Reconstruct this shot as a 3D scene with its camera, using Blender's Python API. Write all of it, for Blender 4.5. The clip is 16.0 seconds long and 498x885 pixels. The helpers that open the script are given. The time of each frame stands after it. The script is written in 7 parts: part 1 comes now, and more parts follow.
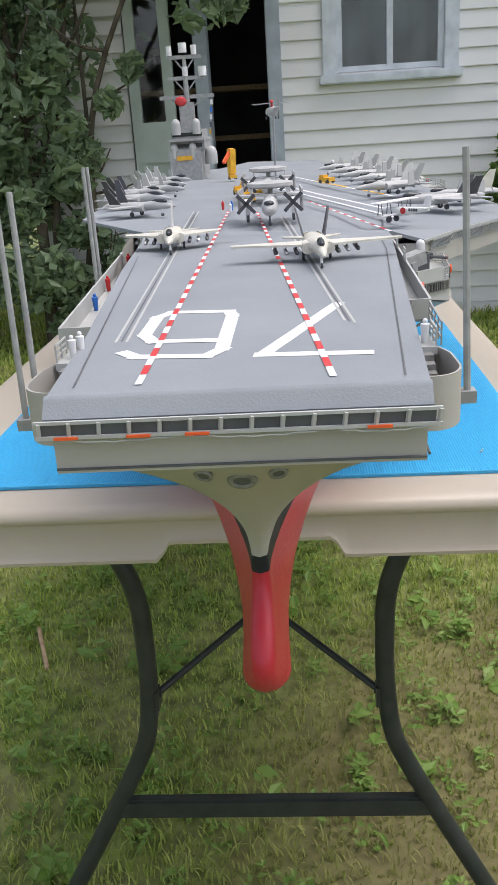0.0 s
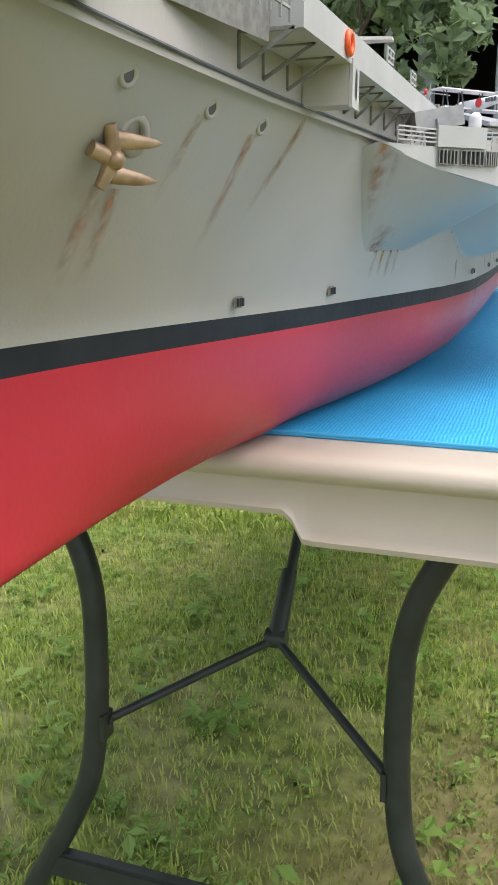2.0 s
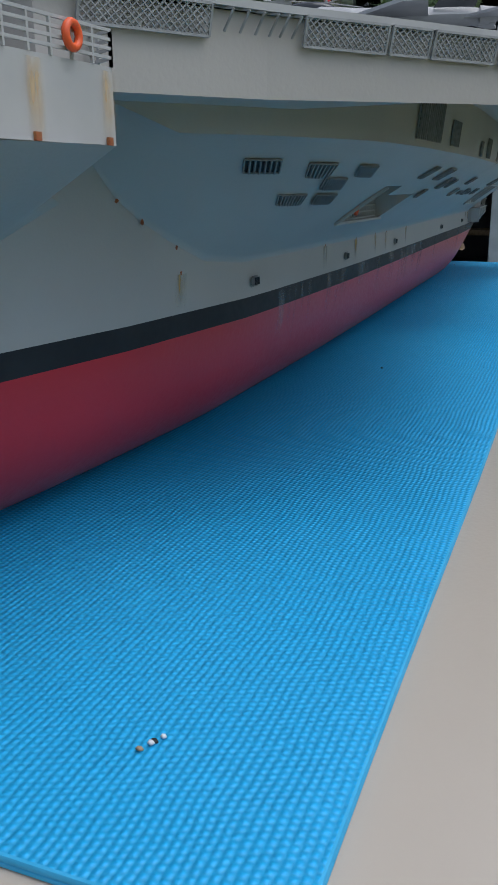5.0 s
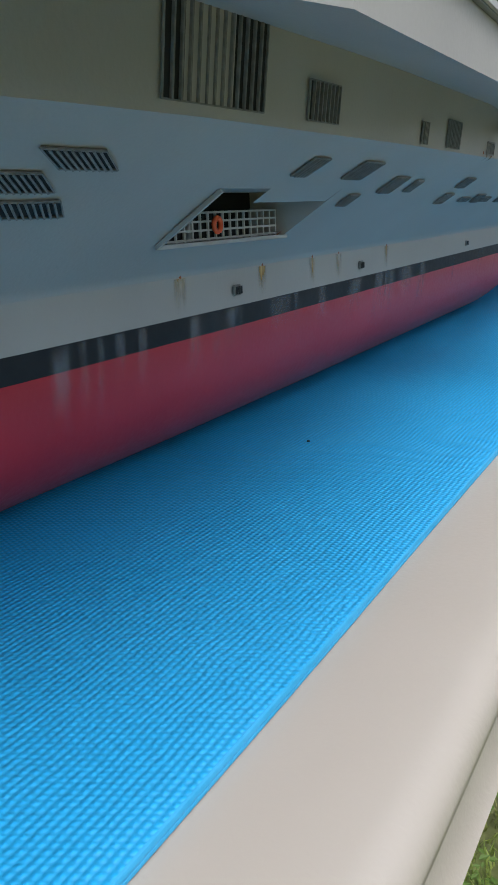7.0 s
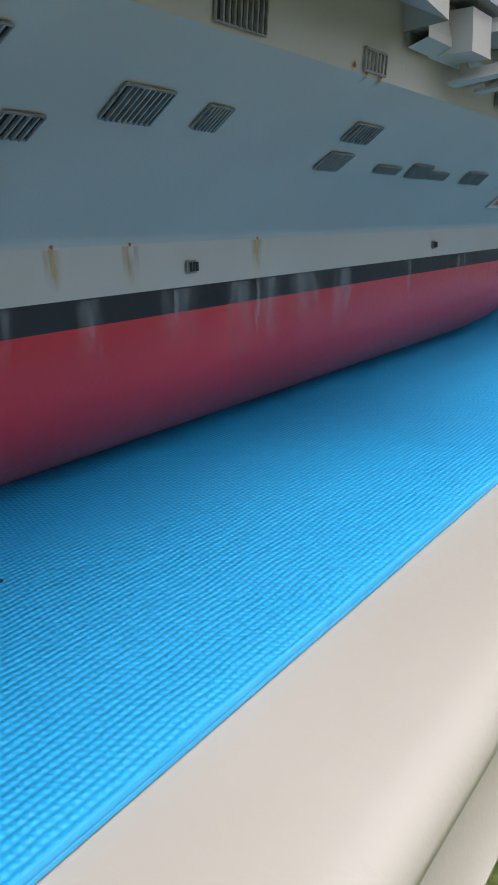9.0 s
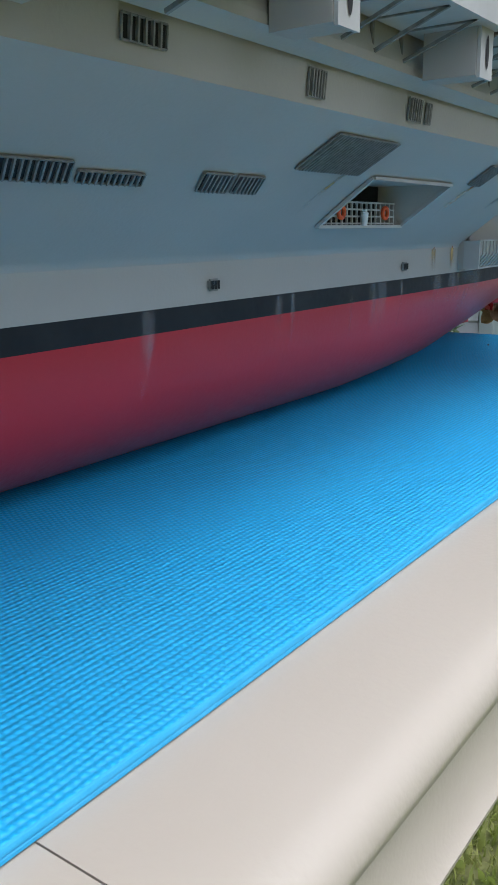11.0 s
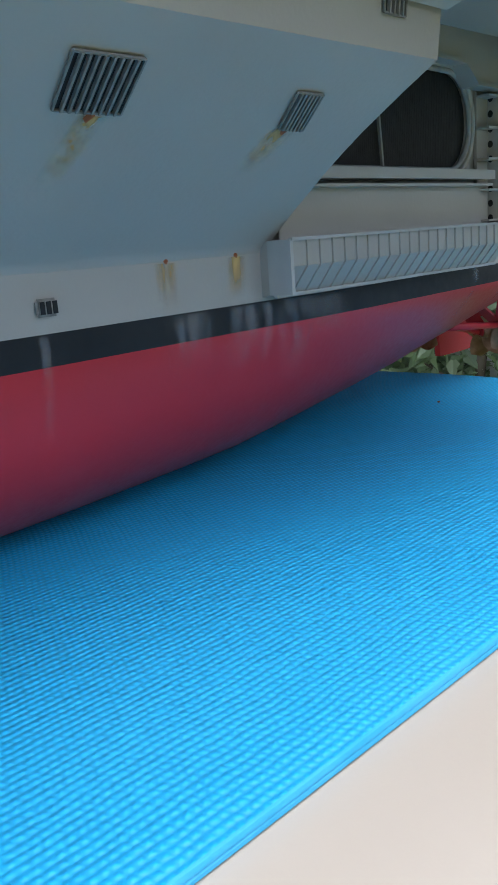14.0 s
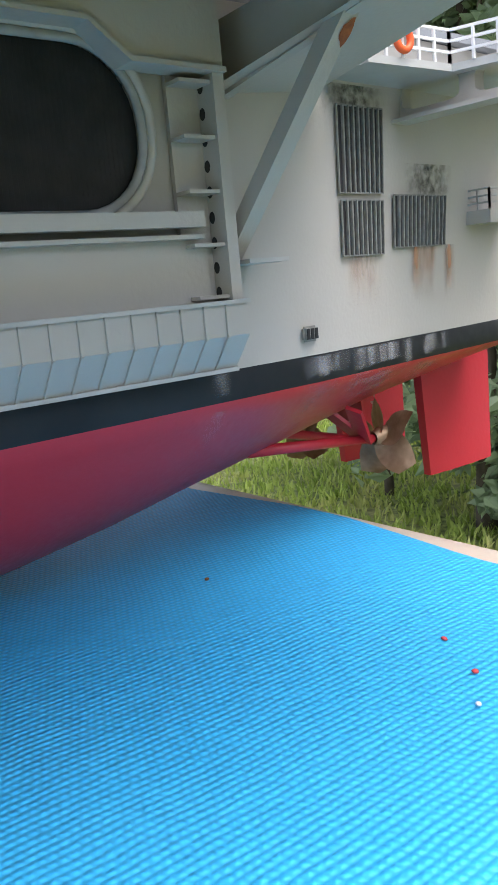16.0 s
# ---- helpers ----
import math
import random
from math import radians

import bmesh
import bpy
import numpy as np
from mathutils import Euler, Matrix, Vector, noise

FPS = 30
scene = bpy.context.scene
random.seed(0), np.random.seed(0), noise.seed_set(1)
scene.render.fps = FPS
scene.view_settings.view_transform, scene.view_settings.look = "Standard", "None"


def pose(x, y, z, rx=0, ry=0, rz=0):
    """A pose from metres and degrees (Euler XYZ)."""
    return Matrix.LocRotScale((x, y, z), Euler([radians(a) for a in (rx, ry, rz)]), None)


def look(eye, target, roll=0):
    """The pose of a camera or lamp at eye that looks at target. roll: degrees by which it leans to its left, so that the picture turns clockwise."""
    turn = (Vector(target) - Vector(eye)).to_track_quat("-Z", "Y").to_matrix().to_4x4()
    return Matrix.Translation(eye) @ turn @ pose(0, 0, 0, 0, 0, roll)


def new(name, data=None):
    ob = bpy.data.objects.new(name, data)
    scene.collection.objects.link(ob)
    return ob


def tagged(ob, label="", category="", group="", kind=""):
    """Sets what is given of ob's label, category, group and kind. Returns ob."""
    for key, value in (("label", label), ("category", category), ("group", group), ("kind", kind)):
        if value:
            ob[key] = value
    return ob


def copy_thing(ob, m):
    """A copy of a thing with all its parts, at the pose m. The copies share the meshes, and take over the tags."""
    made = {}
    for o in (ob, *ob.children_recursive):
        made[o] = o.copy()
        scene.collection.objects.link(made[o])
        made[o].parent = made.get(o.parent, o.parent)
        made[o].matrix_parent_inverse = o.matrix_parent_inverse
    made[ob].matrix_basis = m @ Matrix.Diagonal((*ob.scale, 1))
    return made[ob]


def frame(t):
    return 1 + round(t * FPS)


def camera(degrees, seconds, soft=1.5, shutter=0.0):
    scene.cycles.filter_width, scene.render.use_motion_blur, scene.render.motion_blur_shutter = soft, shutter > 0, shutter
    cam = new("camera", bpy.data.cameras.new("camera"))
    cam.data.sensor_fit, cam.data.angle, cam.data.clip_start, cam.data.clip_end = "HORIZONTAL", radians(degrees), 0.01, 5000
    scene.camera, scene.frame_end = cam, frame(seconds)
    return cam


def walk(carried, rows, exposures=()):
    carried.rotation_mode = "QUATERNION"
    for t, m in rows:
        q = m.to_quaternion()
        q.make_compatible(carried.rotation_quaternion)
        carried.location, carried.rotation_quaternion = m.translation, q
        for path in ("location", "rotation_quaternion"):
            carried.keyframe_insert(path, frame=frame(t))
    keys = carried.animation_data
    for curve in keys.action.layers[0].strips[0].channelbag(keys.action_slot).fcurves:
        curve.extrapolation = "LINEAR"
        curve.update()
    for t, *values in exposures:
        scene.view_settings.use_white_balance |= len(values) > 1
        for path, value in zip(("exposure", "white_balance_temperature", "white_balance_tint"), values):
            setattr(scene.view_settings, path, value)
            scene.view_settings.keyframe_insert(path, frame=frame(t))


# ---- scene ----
cam = camera(33.19, 16.0)
PATH = [
    (0.0, (0.0761, -0.7445, 1.0780), (0.0095, 0.1886, 0.7248), -3.69),
    (0.5, (0.1094, -0.6796, 1.0086), (-0.0199, 0.2670, 0.7130), -3.40),
    (1.0, (0.1573, -0.6511, 0.9319), (-0.0299, 0.2966, 0.6733), -1.80),
    (1.5, (0.2030, -0.6000, 0.8860), (-0.0400, 0.3340, 0.6300), -1.20),
    (2.0, (0.2506, -0.5283, 0.8803), (-0.0661, 0.3893, 0.6401), -0.05),
    (2.5, (0.3080, -0.4594, 0.8798), (-0.0641, 0.4377, 0.6411), 1.14),
    (3.0, (0.3158, -0.3963, 0.8891), (-0.0688, 0.4948, 0.6482), 2.32),
    (3.5, (0.3196, -0.3253, 0.8816), (-0.0634, 0.5642, 0.6324), 3.46),
    (4.0, (0.3269, -0.2512, 0.8837), (-0.0416, 0.6427, 0.6286), 2.92),
    (4.5, (0.3407, -0.1719, 0.8946), (-0.0098, 0.7251, 0.6254), 1.18),
    (5.0, (0.3631, -0.0974, 0.8987), (0.0153, 0.7936, 0.6069), -0.43),
    (5.2, (0.3740, -0.0738, 0.9056), (0.0242, 0.8148, 0.6089), -0.54),
    (7.3, (0.4287, 0.1927, 0.8850), (-0.0529, 1.0275, 0.6182), -1.87),
    (7.5, (0.4288, 0.2202, 0.8809), (-0.0569, 1.0535, 0.6166), -1.78),
    (8.0, (0.4231, 0.2925, 0.8737), (-0.0749, 1.1209, 0.6171), -1.43),
    (8.5, (0.4266, 0.3643, 0.8647), (-0.1028, 1.1740, 0.6115), -1.86),
    (9.0, (0.4335, 0.4439, 0.8609), (-0.1014, 1.2525, 0.6159), -2.01),
    (9.5, (0.4427, 0.5281, 0.8663), (-0.0964, 1.3344, 0.6227), -1.52),
    (10.0, (0.4567, 0.6165, 0.8691), (-0.0948, 1.4152, 0.6285), -1.64),
    (10.2, (0.4609, 0.6495, 0.8757), (-0.0986, 1.4426, 0.6349), -1.72),
    (12.3, (0.4262, 0.9124, 0.8579), (-0.1485, 1.6915, 0.6078), 0.01),
    (12.5, (0.4220, 0.9387, 0.8554), (-0.1533, 1.7165, 0.6023), -0.16),
    (13.0, (0.4318, 1.0225, 0.8482), (-0.1593, 1.7889, 0.5966), -0.50),
    (13.5, (0.4413, 1.1094, 0.8570), (-0.1928, 1.8418, 0.6089), -1.95),
    (14.0, (0.4339, 1.1847, 0.8636), (-0.2591, 1.8658, 0.6269), -4.15),
    (14.5, (0.4358, 1.2810, 0.8670), (-0.3060, 1.9151, 0.6486), -5.43),
    (15.0, (0.4289, 1.3663, 0.8662), (-0.3447, 1.9730, 0.6831), -5.71),
    (15.5, (0.4157, 1.4335, 0.8643), (-0.3601, 2.0359, 0.6766), -5.73),
    (16.0, (0.4127, 1.4894, 0.8669), (-0.3754, 2.0769, 0.6831), -5.26),
]
EXPOSURES = [(0.0, 0.82, 6600, 12.5), (1.0, 0.98, 6650, 12.5), (2.5, 1.4, 6700, 12), (3.5, 1.12, 6500, 11), (4.5, 0.36, 6050, 10), (5.2, 0.05, 5950, 10), (7.5, 0.70, 6100, 10.5), (8.5, 0.80, 6150, 10.5), (10.0, 0.82, 6050, 10.5), (12.5, 0.8, 5950, 10.5), (14.5, 1.15, 6000, 12), (15.0, 1.36, 6150, 14), (16.0, 1.65, 6450, 15)]

walk(cam, [(t, look(e, g, r)) for t, e, g, r in PATH], exposures=EXPOSURES)

# ---- light ----
SUN_EL, SUN_AZ = radians(67), radians(85)
world = bpy.data.worlds.new("overcast_sky")
scene.world = world
world.use_nodes = True
wn, wl = world.node_tree.nodes, world.node_tree.links
sky = wn.new("ShaderNodeTexSky")
sky.sky_type, sky.sun_disc = "NISHITA", False
sky.sun_elevation, sky.sun_rotation = SUN_EL, SUN_AZ
sky.air_density, sky.dust_density, sky.ozone_density = 1.0, 3.0, 1.0
soft_sky = wn.new("ShaderNodeHueSaturation")
soft_sky.inputs["Saturation"].default_value = 0.5
wl.new(sky.outputs[0], soft_sky.inputs["Color"])
wl.new(soft_sky.outputs[0], wn["Background"].inputs["Color"])
wn["Background"].inputs["Strength"].default_value = 0.15
sun = new("sun", bpy.data.lights.new("sun", "SUN"))
sun.data.energy, sun.data.angle, sun.data.color = 1.0, radians(50), (1.0, 0.98, 0.96)
sun.matrix_world = look((math.sin(SUN_AZ) * 10, math.cos(SUN_AZ) * 10, 10 * math.tan(SUN_EL)), (0, 0, 0))


# ---- materials ----
def material(name, base, other=None, scale=20.0, rough=0.6, metal=0.0, bump=0.0, bump_scale=200.0, detail=6.0,
             stretch=(1, 1, 1), spread=(0.35, 0.65), gloss_wear=0.1, vary=0.0, specular=0.5):
    """A painted or natural surface: two tones mixed by noise, uneven gloss, and a fine bump."""
    m = bpy.data.materials.new(name)
    m.use_nodes = True
    n, l = m.node_tree.nodes, m.node_tree.links
    b = n["Principled BSDF"]
    other = other or tuple(c * 0.8 for c in base)
    geo = n.new("ShaderNodeNewGeometry")
    mapping = n.new("ShaderNodeMapping")
    mapping.inputs["Scale"].default_value = stretch
    l.new(geo.outputs["Position"], mapping.inputs["Vector"])
    coarse = n.new("ShaderNodeTexNoise")
    coarse.inputs["Scale"].default_value, coarse.inputs["Detail"].default_value = scale, detail
    l.new(mapping.outputs[0], coarse.inputs["Vector"])
    ramp = n.new("ShaderNodeMapRange")
    ramp.inputs["From Min"].default_value, ramp.inputs["From Max"].default_value = spread
    l.new(coarse.outputs["Fac"], ramp.inputs["Value"])
    mix = n.new("ShaderNodeMix")
    mix.data_type = "RGBA"
    mix.inputs[6].default_value, mix.inputs[7].default_value = (*other, 1), (*base, 1)
    l.new(ramp.outputs[0], mix.inputs[0])
    colour = mix.outputs[2]
    if vary:
        info = n.new("ShaderNodeObjectInfo")
        span = n.new("ShaderNodeMapRange")
        span.inputs["To Min"].default_value, span.inputs["To Max"].default_value = 1 - vary, 1 + vary
        l.new(info.outputs["Random"], span.inputs["Value"])
        hsv = n.new("ShaderNodeHueSaturation")
        l.new(span.outputs[0], hsv.inputs["Value"])
        l.new(colour, hsv.inputs["Color"])
        colour = hsv.outputs[0]
    l.new(colour, b.inputs["Base Color"])
    fine = n.new("ShaderNodeTexNoise")
    fine.inputs["Scale"].default_value, fine.inputs["Detail"].default_value = bump_scale, 4.0
    l.new(mapping.outputs[0], fine.inputs["Vector"])
    gl = n.new("ShaderNodeMapRange")
    gl.inputs["To Min"].default_value, gl.inputs["To Max"].default_value = rough - gloss_wear, rough + gloss_wear
    l.new(fine.outputs["Fac"], gl.inputs["Value"])
    l.new(gl.outputs[0], b.inputs["Roughness"])
    b.inputs["Metallic"].default_value = metal
    b.inputs["Specular IOR Level"].default_value = specular
    if bump:
        bp = n.new("ShaderNodeBump")
        bp.inputs["Strength"].default_value, bp.inputs["Distance"].default_value = 1.0, bump
        l.new(fine.outputs["Fac"], bp.inputs["Height"])
        l.new(bp.outputs[0], b.inputs["Normal"])
    return m


def stain_material(name, colour, strength=0.8, noise_scale=160.0, drip=True):
    """A translucent film that thins out towards its edges: rust, scuffs, grime."""
    m = bpy.data.materials.new(name)
    m.use_nodes = True
    n, l = m.node_tree.nodes, m.node_tree.links
    b = n["Principled BSDF"]
    b.inputs["Base Color"].default_value, b.inputs["Roughness"].default_value = (*colour, 1), 0.8
    uv = n.new("ShaderNodeUVMap")
    sep = n.new("ShaderNodeSeparateXYZ")
    l.new(uv.outputs[0], sep.inputs[0])
    across = n.new("ShaderNodeMath"); across.operation = "PINGPONG"; across.inputs[1].default_value = 0.5
    l.new(sep.outputs[0], across.inputs[0])
    edge = n.new("ShaderNodeMapRange"); edge.inputs["From Max"].default_value = 0.4
    l.new(across.outputs[0], edge.inputs["Value"])
    down = n.new("ShaderNodeMapRange")
    down.interpolation_type = "SMOOTHSTEP"
    down.inputs["From Min"].default_value, down.inputs["From Max"].default_value = 0.0, 0.95 if drip else 0.3
    l.new(sep.outputs[1], down.inputs["Value"])
    geo = n.new("ShaderNodeNewGeometry")
    mp = n.new("ShaderNodeMapping"); mp.inputs["Scale"].default_value = (1, 1, 0.25 if drip else 1)
    l.new(geo.outputs["Position"], mp.inputs[0])
    tex = n.new("ShaderNodeTexNoise"); tex.inputs["Scale"].default_value = noise_scale; tex.inputs["Detail"].default_value = 5
    l.new(mp.outputs[0], tex.inputs["Vector"])
    rag = n.new("ShaderNodeMapRange"); rag.inputs["From Min"].default_value, rag.inputs["From Max"].default_value = 0.35, 0.65
    l.new(tex.outputs["Fac"], rag.inputs["Value"])
    a = n.new("ShaderNodeMath"); a.operation = "MULTIPLY"
    l.new(edge.outputs[0], a.inputs[0]); l.new(down.outputs[0], a.inputs[1])
    c = n.new("ShaderNodeMath"); c.operation = "MULTIPLY"
    l.new(a.outputs[0], c.inputs[0]); l.new(rag.outputs[0], c.inputs[1])
    d = n.new("ShaderNodeMath"); d.operation = "MULTIPLY"; d.inputs[1].default_value = strength; d.use_clamp = True
    l.new(c.outputs[0], d.inputs[0])
    l.new(d.outputs[0], b.inputs["Alpha"])
    return m


M_HULL = material("hull_grey_paint", (0.430, 0.412, 0.378), (0.376, 0.360, 0.331), 9, 0.5, bump=0.00012, bump_scale=500, spread=(0.3, 0.7))
M_BLACK = material("boot_topping_black", (0.016, 0.018, 0.021), (0.024, 0.027, 0.030), 30, 0.5, specular=0.2)
M_RED = material("antifouling_red", (0.47, 0.026, 0.04), (0.40, 0.022, 0.034), 8, 0.36, specular=0.38, bump=0.0001, bump_scale=300, spread=(0.3, 0.7))
M_DECK = material("flight_deck_grey", (0.245, 0.265, 0.285), (0.21, 0.228, 0.247), 14, 0.75, bump=0.0002, bump_scale=900, spread=(0.3, 0.7))
M_LIGHT = material("light_grey_paint", (0.44, 0.445, 0.435), (0.38, 0.385, 0.375), 30, 0.55)
M_DARKGREY = material("dark_grey_paint", (0.11, 0.115, 0.12), (0.08, 0.085, 0.09), 60, 0.6)
M_GRILLE = material("grille_grey", (0.25, 0.247, 0.235), (0.17, 0.168, 0.16), 300, 0.55)
# near-black for the shade in gaps, slots and holes; also for black flecks
M_VOID = material("shade_and_fleck_black", (0.012, 0.013, 0.015), (0.02, 0.02, 0.022), 60, 0.8)
M_SHUTTER = material("hangar_curtain_black", (0.018, 0.019, 0.02), (0.025, 0.025, 0.027), 120, 0.5, specular=0.2, bump=0.0002, bump_scale=300)
M_WHITE = material("white_marking_paint", (0.74, 0.74, 0.74), (0.62, 0.62, 0.63), 90, 0.6)
M_REDMARK = material("red_marking_paint", (0.60, 0.035, 0.04), (0.5, 0.05, 0.05), 90, 0.6)
M_YELLOW = material("yellow_paint", (0.80, 0.45, 0.03), (0.65, 0.34, 0.02), 90, 0.5)
M_ORANGE = material("orange_plastic", (0.85, 0.13, 0.03), (0.72, 0.10, 0.025), 200, 0.45)
M_BLUEFIG = material("blue_paint", (0.03, 0.16, 0.55), None, 200, 0.5)
M_REDFIG = material("red_paint", (0.6, 0.03, 0.03), None, 200, 0.5)
M_BRONZE = material("bronze_metal_paint", (0.50, 0.36, 0.24), (0.30, 0.20, 0.12), 120, 0.42, metal=0.5)
M_JET = material("jet_grey", (0.46, 0.46, 0.455), (0.36, 0.36, 0.36), 60, 0.55)
M_JETTAN = material("jet_cream_grey", (0.62, 0.60, 0.53), (0.52, 0.50, 0.44), 60, 0.55)
M_JETDARK = material("jet_dark_tail", (0.045, 0.048, 0.055), (0.07, 0.07, 0.08), 90, 0.5)
M_CANOPY = material("smoked_canopy", (0.03, 0.035, 0.04), None, 60, 0.12)
M_TABLE = material("table_plastic", (0.475, 0.42, 0.35), (0.44, 0.388, 0.318), 7, 0.38, bump=0.00012, bump_scale=420, spread=(0.3, 0.7))
M_STEEL = material("table_leg_enamel", (0.022, 0.027, 0.025), (0.032, 0.038, 0.035), 40, 0.40, bump=0.00015, bump_scale=600, specular=0.35)
M_MASTGREY = material("mast_weathered_grey", (0.34, 0.345, 0.34), (0.26, 0.265, 0.265), 120, 0.6)
M_RUSTCHIP = material("rust_chip", (0.33, 0.10, 0.03), (0.20, 0.055, 0.02), 400, 0.85)
M_RUST = stain_material("rust_streak", (0.40, 0.20, 0.10), 0.78)
M_RUSTPALE = stain_material("pale_rust_streak", (0.56, 0.37, 0.14), 1.0)
M_SCUFF = stain_material("pale_scuff", (0.50, 0.50, 0.51), 0.34, 190)
M_GRIME = stain_material("dark_grime", (0.06, 0.06, 0.05), 0.8, 260, False)
M_SIDING = material("siding_paint", (0.80, 0.79, 0.785), (0.74, 0.73, 0.72), 5, 0.55, bump=0.0006, bump_scale=60, stretch=(0.3, 1, 1), vary=0.04)
M_FRAME = material("window_frame_paint", (0.66, 0.70, 0.75), (0.52, 0.56, 0.60), 14, 0.5, bump=0.0006, bump_scale=60)
M_DOORFRAME = material("door_frame_blue_grey", (0.42, 0.47, 0.53), (0.34, 0.38, 0.43), 14, 0.55)
M_DOOR = material("pale_green_door", (0.52, 0.58, 0.55), (0.46, 0.52, 0.49), 8, 0.5)
# dark grey carries the gloom of an unlit room
M_ROOM = material("unlit_room_plaster", (0.16, 0.16, 0.17), (0.1, 0.1, 0.11), 3, 0.8)
# blue-grey tones stand for what the window panes reflect
M_PANE_BACK = material("net_curtain", (0.26, 0.28, 0.31), (0.13, 0.145, 0.165), 2.2, 0.9, stretch=(1.6, 1, 1))
M_BARK = material("bark", (0.14, 0.115, 0.085), (0.07, 0.055, 0.04), 25, 0.9, bump=0.004, bump_scale=40, stretch=(1, 1, 0.3))
M_CHAR = material("dry_stick", (0.42, 0.30, 0.19), (0.3, 0.2, 0.12), 60, 0.8)


def leaf_material(name, a, b_, rough=0.45):
    m = bpy.data.materials.new(name)
    m.use_nodes = True
    n, l = m.node_tree.nodes, m.node_tree.links
    b = n["Principled BSDF"]
    geo = n.new("ShaderNodeNewGeometry")
    mix = n.new("ShaderNodeMix"); mix.data_type = "RGBA"
    mix.inputs[6].default_value, mix.inputs[7].default_value = (*a, 1), (*b_, 1)
    l.new(geo.outputs["Random Per Island"], mix.inputs[0])
    l.new(mix.outputs[2], b.inputs["Base Color"])
    b.inputs["Roughness"].default_value = rough
    tr = n.new("ShaderNodeBsdfTranslucent")
    l.new(mix.outputs[2], tr.inputs["Color"])
    ms = n.new("ShaderNodeMixShader"); ms.inputs[0].default_value = 0.45
    l.new(b.outputs[0], ms.inputs[1]); l.new(tr.outputs[0], ms.inputs[2])
    l.new(ms.outputs[0], n["Material Output"].inputs["Surface"])
    return m


M_LEAF = leaf_material("leaf_green", (0.17, 0.245, 0.14), (0.36, 0.46, 0.27))
M_LEAF2 = leaf_material("leaf_bright_green", (0.07, 0.15, 0.03), (0.17, 0.27, 0.07))
M_CLOVER = leaf_material("clover_leaves", (0.15, 0.27, 0.045), (0.27, 0.40, 0.10), 0.5)


def lawn_material(name, dark, light, dry, blade):
    """Lawn colours: green that varies from blade to blade or clump to clump, with dry tan patches."""
    m = leaf_material(name, dark, light, 0.65)
    n, l = m.node_tree.nodes, m.node_tree.links
    b = n["Principled BSDF"]
    first = b.inputs["Base Color"].links[0].from_node
    geo = n.new("ShaderNodeNewGeometry")
    if not blade:
        clump = n.new("ShaderNodeTexNoise"); clump.inputs["Scale"].default_value, clump.inputs["Detail"].default_value = 26, 6
        l.new(geo.outputs["Position"], clump.inputs["Vector"])
        span = n.new("ShaderNodeMapRange"); span.inputs["From Min"].default_value, span.inputs["From Max"].default_value = 0.38, 0.64
        l.new(clump.outputs["Fac"], span.inputs["Value"]); l.new(span.outputs[0], first.inputs[0])
    patch = n.new("ShaderNodeTexNoise"); patch.inputs["Scale"].default_value, patch.inputs["Detail"].default_value = 4.5, 5
    l.new(geo.outputs["Position"], patch.inputs["Vector"])
    lim = n.new("ShaderNodeMapRange"); lim.inputs["From Min"].default_value, lim.inputs["From Max"].default_value = 0.46, 0.62
    lim.inputs["To Max"].default_value = 0.5
    l.new(patch.outputs["Fac"], lim.inputs["Value"])
    mix = n.new("ShaderNodeMix"); mix.data_type = "RGBA"; mix.inputs[7].default_value = (*dry, 1)
    l.new(lim.outputs[0], mix.inputs[0]); l.new(first.outputs[2], mix.inputs[6])
    away = n.new("ShaderNodeVectorMath"); away.operation = "DISTANCE"; away.inputs[1].default_value = (0.70, 0.30, 0)
    l.new(geo.outputs["Position"], away.inputs[0])
    edge = n.new("ShaderNodeMath"); edge.operation = "MULTIPLY_ADD"; edge.inputs[1].default_value = 0.9
    l.new(patch.outputs["Fac"], edge.inputs[0]); l.new(away.outputs["Value"], edge.inputs[2])
    worn = n.new("ShaderNodeMapRange"); worn.interpolation_type = "SMOOTHSTEP"
    worn.inputs["From Min"].default_value, worn.inputs["From Max"].default_value = 0.95, 1.42
    worn.inputs["To Min"].default_value, worn.inputs["To Max"].default_value = 0.88, 0.0
    l.new(edge.outputs[0], worn.inputs["Value"])           # trodden brown patch beside the table's end, darkened further for shade there
    brown_shade = n.new("ShaderNodeMix"); brown_shade.data_type = "RGBA"; brown_shade.inputs[7].default_value = (0.27, 0.225, 0.105, 1)
    l.new(worn.outputs[0], brown_shade.inputs[0]); l.new(mix.outputs[2], brown_shade.inputs[6])
    l.new(brown_shade.outputs[2], b.inputs["Base Color"])
    return m


M_GROUND = lawn_material("lawn_soil", (0.13, 0.180, 0.045), (0.35, 0.42, 0.12), (0.46, 0.41, 0.20), False)
M_GRASS = lawn_material("grass_blades", (0.18, 0.275, 0.035), (0.46, 0.56, 0.13), (0.60, 0.50, 0.23), True)


